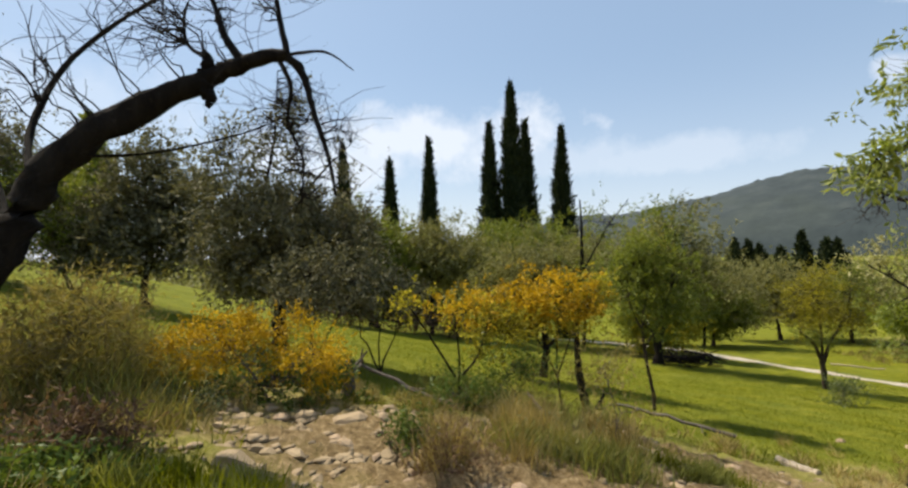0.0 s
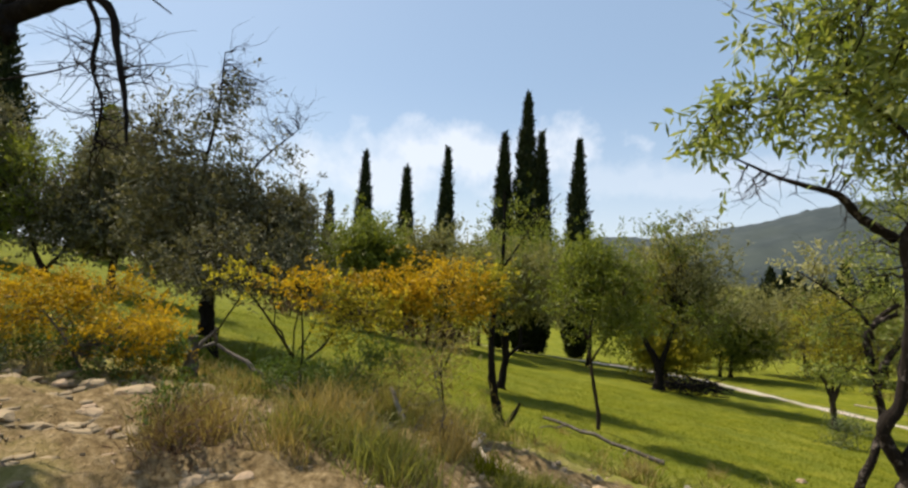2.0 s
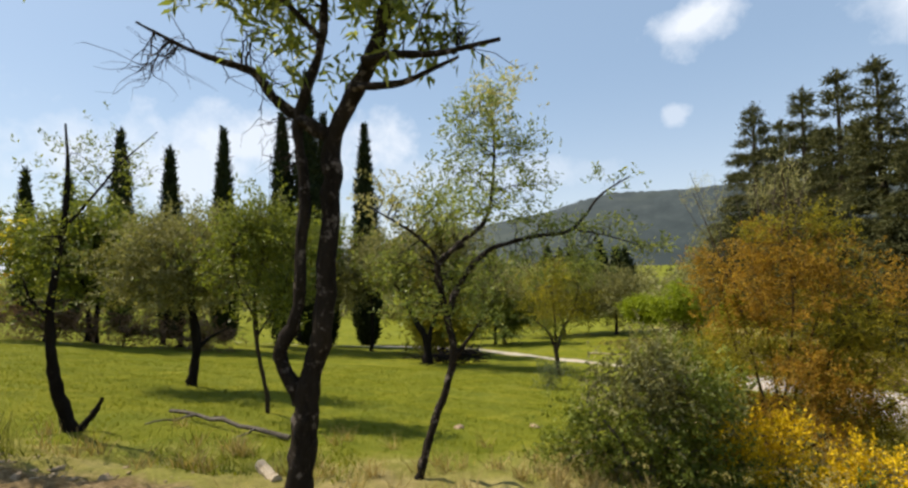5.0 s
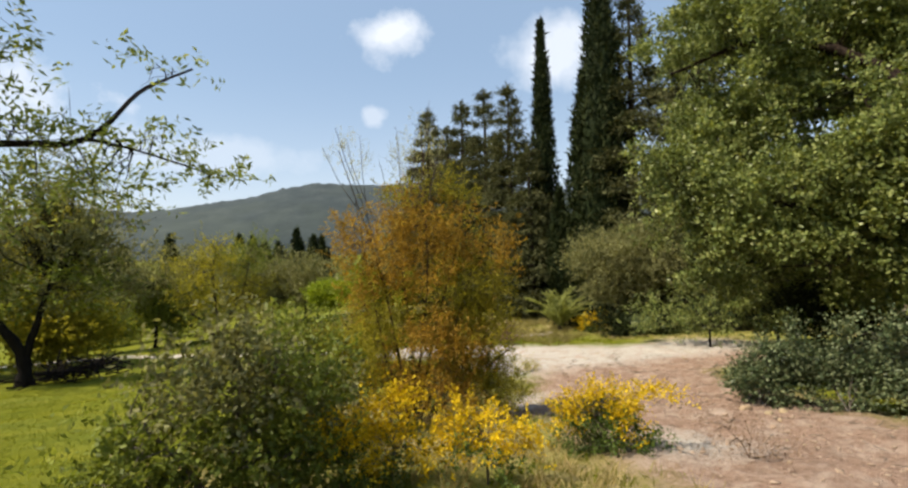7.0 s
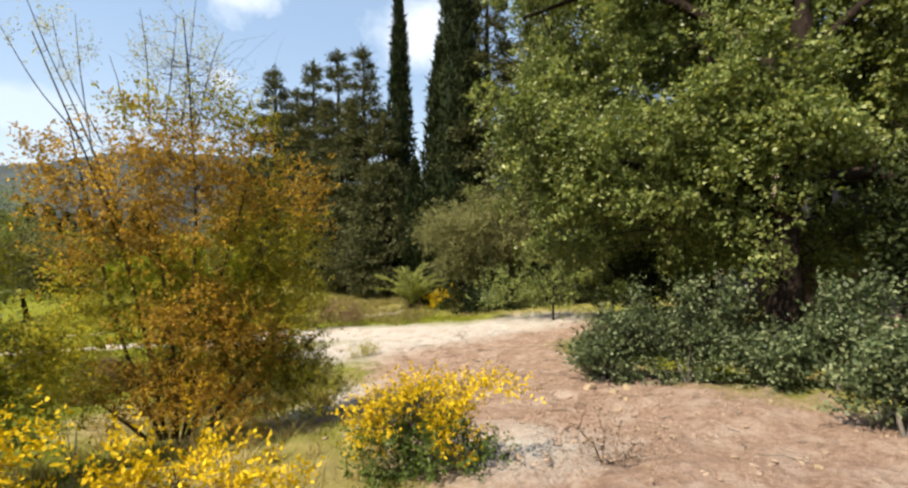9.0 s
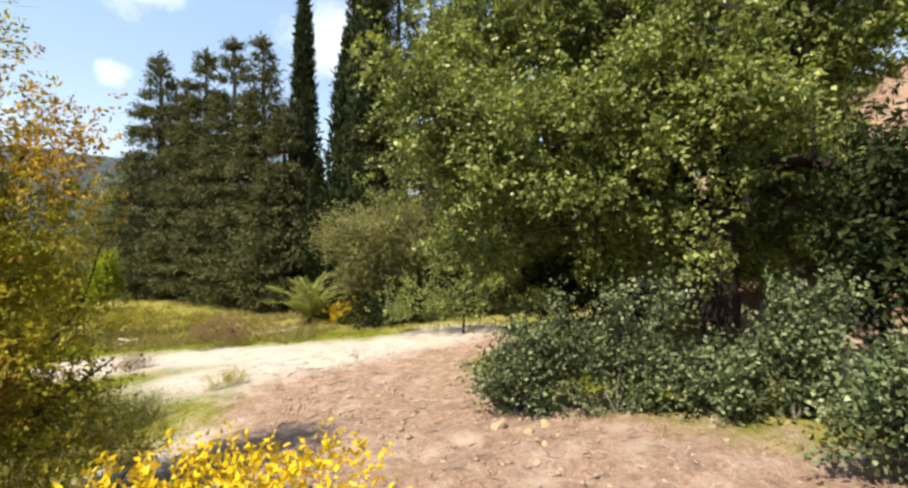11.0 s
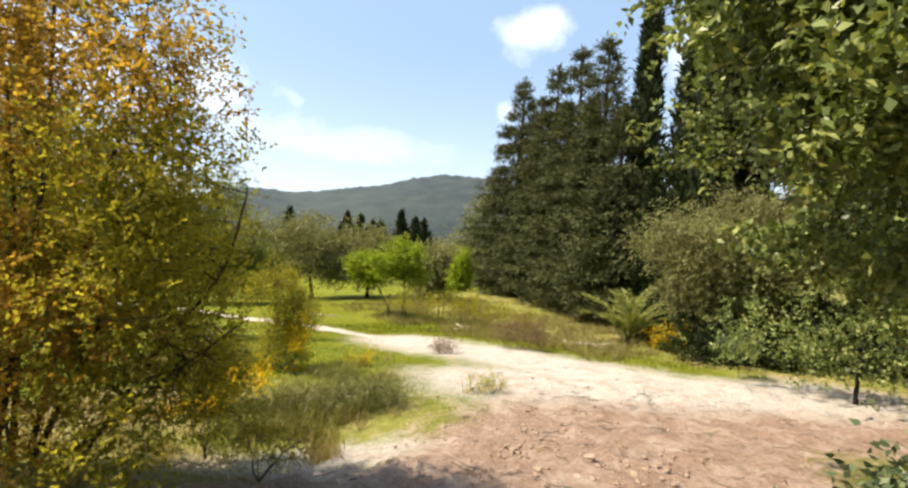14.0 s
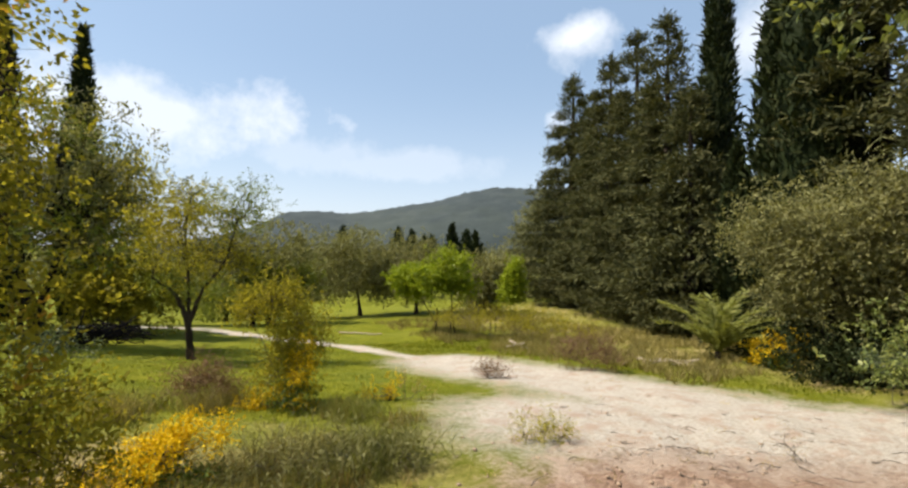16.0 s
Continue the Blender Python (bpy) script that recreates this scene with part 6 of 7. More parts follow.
for px_top in ((54.2, 91.0, 2.4), (58.9, 94.3, 2.1), (57.9, 83.6, 0.7), (65.5, 88.5, 3.7), (64.8, 81.8, 2.0), (68.0, 83.3, 1.8), (46.9, 104.4, 2.9), (34.9, 92.1, 0.3), (32.4, 90.6, -2.7), (25.9, 95.7, -2.6), (27.4, 93.5, -3.8), (59.1, 89.7, -0.7), (57.7, 93.7, -0.3), (65.2, 100.8, 1.4)):
    k = len(bpy.data.objects)
    cypress("far dark cypress in the valley", *px_top, 1.7, k, 420, (1.1, 0.4), group="cypresses in the valley", name="far_cypress")

# lime-green saplings with stakes
for base, blobs, sd, hh in (((*on(28.40, 25.81, -0.03),), [((28.08, 26.00, -2.34), (1.07, 0.96, 0.82), 2.69), ((27.13, 26.53, -2.92), (0.88, 0.79, 0.63), 1.86), ((28.76, 25.59, -3.05), (0.56, 0.51, 0.69), 1.41), ((27.82, 26.15, -3.22), (0.94, 0.85, 0.56), 1.81)], 111, 0.05), ((*on(28.61, 27.77, -0.03),), [((27.23, 28.50, -3.37), (0.74, 0.66, 0.67), 1.71), ((26.78, 28.72, -3.04), (0.60, 0.54, 0.47), 1.09)], 112, 0.04), ((*on(32.82, 26.13, -0.03),), [((32.74, 26.19, -3.18), (0.41, 0.37, 0.76), 1.19), ((32.53, 26.36, -3.70), (0.35, 0.31, 0.42), 0.64)], 113, 0.03)):
    plant("lime_green_sapling", "staked young tree with vivid lime-green leaves", "tree", base, [([base, tuple((np.asarray(base) + blobs[0][0]) / 2), blobs[0][0]], hh, 0.02)], blobs, "lime", "brown", sd,
          shoots=900, per=7, reach=0.3, leaf=(0.13, 0.06), clumps=70, spread=0.25, twigs=20, twig_r=0.012, group="staked saplings")


def pole(name, label, category, a, b, r0, r1, bark, seed, group="", forks=(), wild=0.03):
    """A stick, log or stake from a to b with side stubs."""
    rng = np.random.default_rng(seed)
    a, b = np.asarray(a, float), np.asarray(b, float)
    root = thing(name, label, category, a, group)
    L = bend(rng, a, b, 9, 0, wild)
    V, F = tube(L - a, np.linspace(r0, r1, 9), 8, rng, 0.12)
    end = len(V)
    V = np.vstack((V, L[0] - a, L[-1] - a))
    caps = [(end, (j + 1) % 8, j, j) for j in range(8)] + [(end + 1, 64 + j, 64 + (j + 1) % 8, 64 + (j + 1) % 8) for j in range(8)]
    me = bpy.data.meshes.new("stem")
    me.from_pydata([tuple(v) for v in V], [], [tuple(f) for f in F] + [c[:3] for c in caps])
    me.materials.append(BARK[bark])
    ob = new("stem", me)
    ob.parent = root
    for at_f, to, r in forks:
        s = L[int(at_f * 8)]
        V, F = tube(bend(rng, s, np.asarray(to, float), 6, 0, 0.08) - a, np.linspace(r, r * 0.4, 6), 6, rng, 0.1)
        part("side_branch", V, F, BARK[bark], root)
    return root


for k, (a, hgt) in enumerate((((*on(27.67, 26.58, -0.03),), 1.5), ((*on(28.11, 25.75, -0.03),), 1.6), ((*on(31.06, 26.21, -0.03),), 1.3), ((*on(31.30, 26.03, -0.03),), 1.4))):
    pole("stake", "thin wooden stake beside a young tree", "stake", a, np.asarray(a) + np.array([0.03, 0, hgt]), 0.04, 0.035, "brown", 120 + k, "stakes")

# ---- dead wood ----
WOOD = "dead branches on the ground"
pole("dead_branch", "long forked dead branch lying in the meadow grass", "branch", (*on(3.07, 9.26, 0.10),), (*on(4.79, 8.14, 0.05),), 0.025, 0.035, "grey", 131, WOOD,
     [(0.35, (*on(2.93, 8.63, 0.03),), 0.02), (0.4, (*on(3.83, 9.15, 0.12),), 0.015), (0.8, (*on(4.13, 7.96, 0.04),), 0.015)])
pole("log", "short pale barkless log on the bank's edge", "log", (*on(4.55, 6.76, 0.06),), (*on(4.75, 6.24, 0.04),), 0.06, 0.055, "pale", 132, WOOD)
pole("log", "bleached grey log end lying on rubble", "log", (*on(1.90, 5.17, 0.04),), (*on(1.98, 5.73, 0.14),), 0.035, 0.05, "pale", 133, WOOD)
pole("dead_branch", "pale dead branch leaning on the bank", "branch", (*on(1.16, 5.66, 0.03),), (*on(0.89, 6.09, 0.40),), 0.035, 0.02, "pale", 134, WOOD)
pole("dead_branch", "long grey dead branch sloping down the bank", "branch", (*on(-1.25, 6.00, 0.42),), (*on(0.07, 5.43, 0.05),), 0.02, 0.03, "grey", 135, WOOD, [(0.1, (*on(-1.21, 5.91, 0.62),), 0.025), (0.1, (*on(-1.30, 5.62, 0.25),), 0.025), (0.5, (*on(-0.38, 5.67, 0.25),), 0.01)])
pole("stump", "splintered grey stump on the bank", "stump", (*on(-1.35, 5.70, 0.00),), (*on(-1.34, 5.71, 0.45),), 0.09, 0.05, "grey", 136, WOOD, [(0.5, (*on(-1.13, 5.84, 0.60),), 0.03)])
pole("dead_branch", "weathered dead branch half buried in rubble", "branch", (*on(0.34, 6.16, 0.10),), (*on(1.38, 5.36, 0.04),), 0.02, 0.045, "grey", 137, WOOD, [(0.4, (*on(0.88, 5.68, 0.10),), 0.015)])
pole("dead_branch", "pale dead branch on the stony edge", "branch", (*on(1.96, 5.33, 0.05),), (*on(2.29, 4.63, 0.04),), 0.025, 0.03, "pale", 138, WOOD)
pole("dead_branch", "dark dead branch lying across the bank", "branch", (*on(0.21, 5.97, 0.08),), (*on(0.74, 6.17, 0.06),), 0.02, 0.015, "brown", 139, WOOD)
pole("dead_branch", "weathered dead branch on the bank", "branch", (*on(-0.05, 6.52, 0.12),), (*on(0.69, 6.15, 0.06),), 0.03, 0.02, "grey", 140, WOOD)
for k, (a, b) in enumerate((((*on(28.84, 14.59, 0.08),), (*on(29.48, 12.94, 0.08),)), ((*on(28.55, 14.14, 0.06),), (*on(29.91, 13.01, 0.16),)), ((*on(29.32, 14.27, 0.05),), (*on(29.23, 12.97, 0.05),)))):
    pole("log", "bleached log lying in the verge grass", "log", a, b, 0.06, 0.05, "pale", 145 + k, "bleached logs")
for k, (a, b) in enumerate((((*on(27.64, 20.03, 0.30),), (*on(27.60, 18.77, 0.04),)), ((*on(27.30, 19.79, 0.05),), (*on(27.73, 19.18, 0.22),)), ((*on(23.04, 29.10, 0.10),), (*on(24.85, 27.38, 0.10),)))):
    pole("dead_branch", "bleached dead branch beside the sandy track", "branch", a, b, 0.05, 0.03, "pale", 150 + k, "bleached logs")
rng = np.random.default_rng(160)
pile = thing("brush_pile", "dark heap of cut branches in the meadow", "brush pile", on(12.6, 26.2))
made = []
for k in range(130):
    c = np.array([rng.normal() * 0.9, rng.normal() * 0.45, 0.12 + 0.5 * rng.random()])
    d = unit(np.array([rng.normal(), rng.normal() * 0.6, rng.normal() * 0.3])) * rng.uniform(0.4, 1.0)
    made.append(tube(bend(rng, c - d, c + d, 5, 0, 0.06), np.linspace(0.03, 0.01, 5), 4))
V, F = stack(made)
part("branchwork", V, F, BARK["black"], pile)

# ---- small shrubs, weeds and stalks ----
SMALL = (
    ("dry_shrub", "dry brown weeds in a tall clump on the bank", (*on(-3.36, 3.68, -0.03),), [((-3.49, 3.83, 0.74), (0.36, 0.32, 0.36), 0.58), ((-3.32, 3.98, 0.95), (0.27, 0.25, 0.25), 0.35), ((-3.57, 3.76, 0.43), (0.28, 0.25, 0.19), 0.29)], "straw", 900, 0.26, (0.10, 0.012), 171),
    ("dry_shrub", "dry russet weeds beside the broom bush", (*on(-3.02, 4.21, -0.03),), [((-3.14, 4.38, 0.56), (0.25, 0.22, 0.30), 0.37), ((-3.26, 4.29, 0.90), (0.21, 0.19, 0.21), 0.26), ((-3.05, 4.44, 0.32), (0.22, 0.20, 0.14), 0.18)], "straw", 600, 0.24, (0.09, 0.010), 172),
    ("dry_shrub", "dark withered plant with purplish stems", (*on(-2.26, 2.79, -0.03),), [((-2.32, 2.86, 0.44), (0.18, 0.16, 0.12), 0.14), ((-2.38, 2.81, 0.31), (0.21, 0.19, 0.10), 0.14), ((-2.23, 2.93, 0.29), (0.15, 0.13, 0.09), 0.09)], "mauve", 420, 0.14, (0.06, 0.014), 173),
    ("herb_patch", "leafy green weeds at the foot of the bank", (*on(-2.28, 2.50, -0.03),), [((-2.28, 2.50, 0.33), (0.25, 0.22, 0.07), 0.12), ((-2.07, 2.68, 0.23), (0.20, 0.18, 0.05), 0.08)], "green", 420, 0.14, (0.06, 0.02), 174),
    ("low_green_bush", "low blue-green bush below the broom", (*on(-2.59, 4.15, -0.03),), [((-2.68, 4.21, 0.14), (0.24, 0.21, 0.13), 0.19), ((-2.48, 4.32, 0.05), (0.21, 0.19, 0.10), 0.14)], "lentisk", 420, 0.14, (0.04, 0.018), 175),
    ("low_green_bush", "small green weed on the rubble", (*on(-0.39, 4.08, -0.03),), [((-0.39, 4.08, -0.09), (0.15, 0.14, 0.10), 0.11)], "green", 160, 0.12, (0.05, 0.018), 176),
    ("dry_shrub", "grey dry twiggy bush on the bank's edge", (*on(0.99, 6.11, -0.03),), [((0.98, 6.10, -0.15), (0.27, 0.25, 0.27), 0.38), ((0.65, 6.03, -0.22), (0.31, 0.28, 0.19), 0.31), ((1.19, 6.14, -0.35), (0.21, 0.19, 0.17), 0.21)], "straw", 200, 0.22, (0.07, 0.010), 177),
    ("dry_shrub", "dead dry thorn bush with bare stems on sandy soil", (*on(13.05, 2.63, -0.03),), [((13.05, 2.63, -2.26), (0.34, 0.31, 0.24), 0.41), ((13.04, 2.82, -2.13), (0.20, 0.18, 0.20), 0.22), ((13.06, 2.41, -2.32), (0.24, 0.21, 0.17), 0.23)], "mauve", 150, 0.2, (0.05, 0.008), 178),
    ("dry_shrub", "small dry shrub on the pale sand", (*on(19.64, 9.00, -0.03),), [((19.63, 9.00, -3.80), (0.33, 0.29, 0.20), 0.34), ((19.43, 9.18, -3.90), (0.22, 0.20, 0.14), 0.19), ((19.80, 8.84, -3.86), (0.19, 0.17, 0.12), 0.15)], "olivegold", 300, 0.16, (0.05, 0.010), 179),
    ("dry_shrub", "small russet shrub on the pale sand", (*on(22.27, 14.05, -0.03),), [((22.27, 14.05, -4.47), (0.39, 0.35, 0.24), 0.44), ((22.55, 13.85, -4.60), (0.24, 0.21, 0.12), 0.17)], "mauve", 260, 0.2, (0.07, 0.014), 180),
    ("dry_shrub", "dry brown shrub at the track's grassy edge", (*on(25.71, 13.66, -0.03),), [((25.75, 13.91, -4.26), (0.68, 0.61, 0.42), 1.11), ((26.07, 13.55, -4.39), (0.50, 0.45, 0.37), 0.78), ((25.41, 14.27, -4.38), (0.48, 0.43, 0.34), 0.71)], "mauve", 700, 0.26, (0.09, 0.014), 181),
    ("dry_shrub", "dead dark shrub among brooms", (*on(15.78, 13.15, -0.03),), [((15.73, 13.16, -3.66), (0.49, 0.44, 0.29), 0.63), ((16.08, 13.13, -3.90), (0.30, 0.27, 0.18), 0.29)], "mauve", 800, 0.2, (0.07, 0.012), 182),
    ("upright_shrub", "spindly green shrub with yellow-green tips at the track's edge", (*on(17.18, 12.66, -0.03),), [((16.78, 12.74, -2.30), (0.45, 0.40, 0.35), 0.68), ((17.21, 12.66, -2.62), (0.36, 0.32, 0.46), 0.70), ((17.08, 12.69, -3.12), (0.42, 0.38, 0.45), 0.80), ((17.50, 12.59, -3.14), (0.21, 0.18, 0.36), 0.37), ((16.52, 12.78, -2.49), (0.30, 0.27, 0.25), 0.37), ((16.90, 12.72, -3.51), (0.40, 0.36, 0.40), 0.69)], "olivegold", 1700, 0.22, (0.06, 0.024), 183),
    ("weed_stalk", "tall thin dry flower stalk at the edge of the sand", (*on(19.05, 12.13, -0.03),), [((19.02, 12.14, -3.74), (0.05, 0.05, 0.52), 0.17), ((19.29, 12.01, -4.01), (0.19, 0.17, 0.22), 0.24), ((19.48, 11.91, -4.17), (0.13, 0.12, 0.13), 0.11)], "dry", 90, 0.1, (0.035, 0.012), 184),
    ("dry_shrub", "bare twiggy weed on the sand", (*on(21.84, 6.84, -0.03),), [((21.76, 7.03, -3.70), (0.25, 0.22, 0.25), 0.32), ((21.83, 6.87, -3.80), (0.17, 0.16, 0.17), 0.18)], "dry", 40, 0.14, (0.03, 0.006), 185),
    ("grass_clump", "wide clump of grey-green grass and weeds beside the track", (*on(16.80, 9.46, -0.03),), [((16.27, 9.58, -3.79), (0.50, 0.45, 0.24), 0.55), ((16.98, 9.41, -3.77), (0.46, 0.41, 0.21), 0.46), ((17.58, 9.17, -3.77), (0.37, 0.33, 0.17), 0.33), ((15.88, 9.64, -3.94), (0.36, 0.33, 0.16), 0.30), ((17.29, 9.30, -4.06), (0.53, 0.48, 0.13), 0.36)], "olive", 1500, 0.24, (0.10, 0.010), 186),
    ("weed_clump", "tall grey-green weeds on the bank's edge", (*on(0.96, 4.36, -0.03),), [((1.00, 4.37, -0.47), (0.23, 0.21, 0.16), 0.22), ((0.74, 4.29, -0.50), (0.18, 0.17, 0.14), 0.16)], "olive", 300, 0.2, (0.09, 0.010), 191),
    ("weed_clump", "thin purplish dry weeds on the rubble", (*on(-0.11, 3.64, -0.03),), [((-0.09, 3.66, -0.24), (0.16, 0.14, 0.18), 0.17)], "mauve", 220, 0.2, (0.07, 0.009), 192),
    ("weed_clump", "green weeds between brooms and dead branches", (*on(0.26, 5.52, -0.03),), [((0.26, 5.52, -0.28), (0.33, 0.30, 0.14), 0.26), ((-0.04, 5.29, -0.12), (0.26, 0.24, 0.13), 0.20), ((0.70, 5.80, 0.05), (0.30, 0.27, 0.12), 0.21)], "green", 420, 0.2, (0.08, 0.016), 193),
    ("weed_clump", "dry olive weeds on the path's edge", (*on(1.66, 4.79, -0.03),), [((1.59, 4.87, -0.01), (0.23, 0.20, 0.25), 0.30), ((1.70, 4.94, -0.33), (0.21, 0.19, 0.17), 0.21), ((1.51, 4.82, 0.28), (0.16, 0.15, 0.16), 0.16)], "straw", 170, 0.24, (0.08, 0.012), 194),
    ("weed_clump", "olive-green weeds beside a russet shrub", (*on(12.24, 8.12, -0.03),), [((12.21, 8.25, -1.96), (0.50, 0.45, 0.22), 0.52), ((12.06, 8.33, -1.67), (0.31, 0.28, 0.22), 0.34), ((12.42, 8.13, -2.34), (0.39, 0.35, 0.16), 0.33)], "olivegold", 520, 0.24, (0.07, 0.014), 195),
    ("low_green_bush", "leafy green undergrowth below the russet shrub", (*on(14.68, 7.70, -0.03),), [((14.63, 7.80, -2.28), (0.23, 0.21, 0.18), 0.24), ((14.78, 7.82, -2.55), (0.19, 0.17, 0.15), 0.18), ((14.59, 7.79, -2.67), (0.20, 0.18, 0.15), 0.18), ((14.87, 7.84, -2.77), (0.14, 0.13, 0.11), 0.10)], "olivegold", 480, 0.18, (0.045, 0.02), 196),
    ("weed_clump", "yellowish and grey-green weeds on trodden ground", (*on(14.97, 6.86, -0.03),), [((14.93, 6.88, -2.92), (0.39, 0.35, 0.12), 0.26), ((15.22, 6.69, -2.99), (0.31, 0.28, 0.10), 0.19), ((14.81, 6.95, -2.77), (0.24, 0.21, 0.12), 0.17), ((15.13, 6.76, -3.09), (0.30, 0.27, 0.09), 0.17)], "olivegold", 260, 0.2, (0.08, 0.011), 197),
    ("weed_clump", "low grey weeds on trodden ground", (*on(14.98, 7.44, -0.03),), [((14.97, 7.44, -3.44), (0.29, 0.26, 0.09), 0.16), ((15.39, 7.31, -3.43), (0.21, 0.19, 0.08), 0.12), ((14.68, 7.51, -3.51), (0.28, 0.25, 0.09), 0.16)], "dry", 200, 0.12, (0.05, 0.009), 198),
    ("low_green_bush", "small dark green bush before the hedge", (*on(27.86, 7.73, -0.03),), [((27.85, 7.78, -3.65), (0.41, 0.37, 0.26), 0.50)], "lentisk", 320, 0.2, (0.06, 0.025), 187),
    ("dry_shrub", "dry weeds in the verge below the conifers", (*on(29.08, 22.51, -0.03),), [((29.07, 22.52, -4.69), (1.79, 1.61, 0.42), 2.38), ((30.45, 21.40, -4.78), (1.78, 1.60, 0.41), 2.35), ((27.60, 23.54, -4.72), (1.50, 1.35, 0.42), 2.06), ((31.72, 20.21, -5.14), (1.17, 1.05, 0.41), 1.66)], "olivegold", 700, 0.4, (0.2, 0.03), 188),
    ("low_green_bush", "low sprawling evergreen twigs at the meadow's edge", (*on(13.57, 16.14, -0.03),), [((13.57, 16.14, -3.43), (0.52, 0.47, 0.16), 0.41), ((13.15, 16.07, -3.82), (0.45, 0.40, 0.34), 0.66), ((12.92, 16.02, -4.44), (0.44, 0.39, 0.44), 0.80)], "lentisk", 500, 0.25, (0.07, 0.028), 189),
)
for name, label, base, blobs, kind, n, reach, leaf, sd in SMALL:
    stems = [([base, bl[0]], 0.008, 0.003) for bl in blobs]
    plant(name, label, "shrub" if "herb" not in name and "grass" not in name else "weeds", base, stems, blobs, kind, "grey" if kind != "mauve" else "red", sd, shoots=n, per=6, reach=reach, leaf=leaf,
          clumps=max(12, n // 10), spread=reach * 0.6, twigs=max(10, n // 10), twig_r=0.005, limb_name="stem", lean_up=0.9)

# ---- palm ----
rng = np.random.default_rng(190)
pb = on(31.4, 13.3)
palm = thing("palm", "young palm with arching feathery green fronds", "palm", pb)
V, F = tube([(0, 0, -0.1), (0.02, 0, 0.12), (0.0, 0.02, 0.3)], [0.12, 0.11, 0.06], 10, rng, 0.15)
part("trunk", V, F, BARK["brown"], palm)
for k in range(30):
    a, rise, L = rng.uniform(0, 2 * np.pi), radians(rng.uniform(52, 89)), rng.uniform(1.9, 2.7)
    o = np.array([math.cos(a), math.sin(a), 0])
    q = np.linspace(0, 1, 12)[:, None]
    turn = rise - radians(62) * q[:, 0] ** 1.4
    steps = (o * np.cos(turn)[:, None] + np.array([0, 0, 1]) * np.sin(turn)[:, None]) * L / 12
    line = np.array([0, 0, 0.12]) + np.cumsum(steps, 0)
    V, F = tube(line, np.linspace(0.022, 0.005, 12), 4)
    frond = part("frond", V, F, LEAF["palm"], palm)
    t = rng.uniform(0.12, 1, 110)
    P = np.stack([np.interp(t, q[:, 0], line[:, c]) for c in range(3)], -1)
    side = np.array([-o[1], o[0], 0]) * np.where(rng.random(110) < 0.5, 1, -1)[:, None]
    D = unit(side + o * 0.9 + np.array([0, 0, 0.5]) + rng.normal(size=(110, 3)) * 0.1)
    V, F = leaf_quads(rng, P, D, 0.36, 0.035)
    part("leaf_blade", V, F, LEAF["palm"], frond)

# ---- grass ----
def blades(rng, P, tall, wide, lean=0.5):
    n = len(P)
    a = rng.uniform(0, 2 * np.pi, n)
    s = np.stack((np.cos(a), np.sin(a), np.zeros(n)), -1)
    h = (tall * rng.uniform(0.5, 1.3, n))[:, None]
    d = rng.normal(size=(n, 3)) * lean
    d[:, 2] = 1
    d = unit(d)
    m = P + d * h * 0.55
    t = m + d * h * 0.4 + np.stack((d[:, 0], d[:, 1], np.full(n, -0.15)), -1) * h * 0.3
    V = np.stack((P - s * wide * 0.5, P + s * wide * 0.5, m + s * wide * 0.4, m - s * wide * 0.4, t + s * wide * 0.08, t - s * wide * 0.08), 1)
    k = np.arange(n)[:, None] * 6
    return V.reshape(-1, 3), np.concatenate((k + np.array([0, 1, 2, 3]), k + np.array([3, 2, 4, 5])))


def strew(rng, n, box):
    return rng.uniform(box[0], box[1], n), rng.uniform(box[2], box[3], n)


def grass(name, label, kind, tries, box, keep, tall, wide, seed, tuft=0):
    rng = np.random.default_rng(seed)
    x, y = strew(rng, tries, box)
    ok = rng.random(tries) < keep(x, y)
    x, y = x[ok], y[ok]
    if tuft:
        x, y = np.repeat(x, tuft), np.repeat(y, tuft)
        x, y = x + rng.normal(size=len(x)) * 0.055, y + rng.normal(size=len(y)) * 0.055
    P = np.stack((x, y, height(x, y) - 0.01), -1)
    V, F = blades(rng, P, tall, wide)
    return tagged(new(name, mesh_of(name, V, F, LEAF[kind])), label, "grass", kind="stuff")


def meadow_here(x, y):
    s, e, d = cover(x, y)
    return np.clip(1 - s * 2 - e * 2 - d * 1.2, 0, 1)


def dry_here(x, y):
    s, e, d = cover(x, y)
    clumpy = np.sin(x * 2.3 + 1.7 * np.sin(y * 1.9)) * np.sin(y * 2.6 + x) > -0.15
    return np.clip(d - s * 1.6 - e * 1.8, 0, 1) * (0.15 + 0.85 * clumpy)


def bank_here(x, y):
    s, e, d = cover(x, y)
    return np.clip(d - s - 1.3 * e, 0, 1) * (np.sin(x * 1.3 + 2) * np.sin(y * 1.7 + x * 0.4) > 0.1)


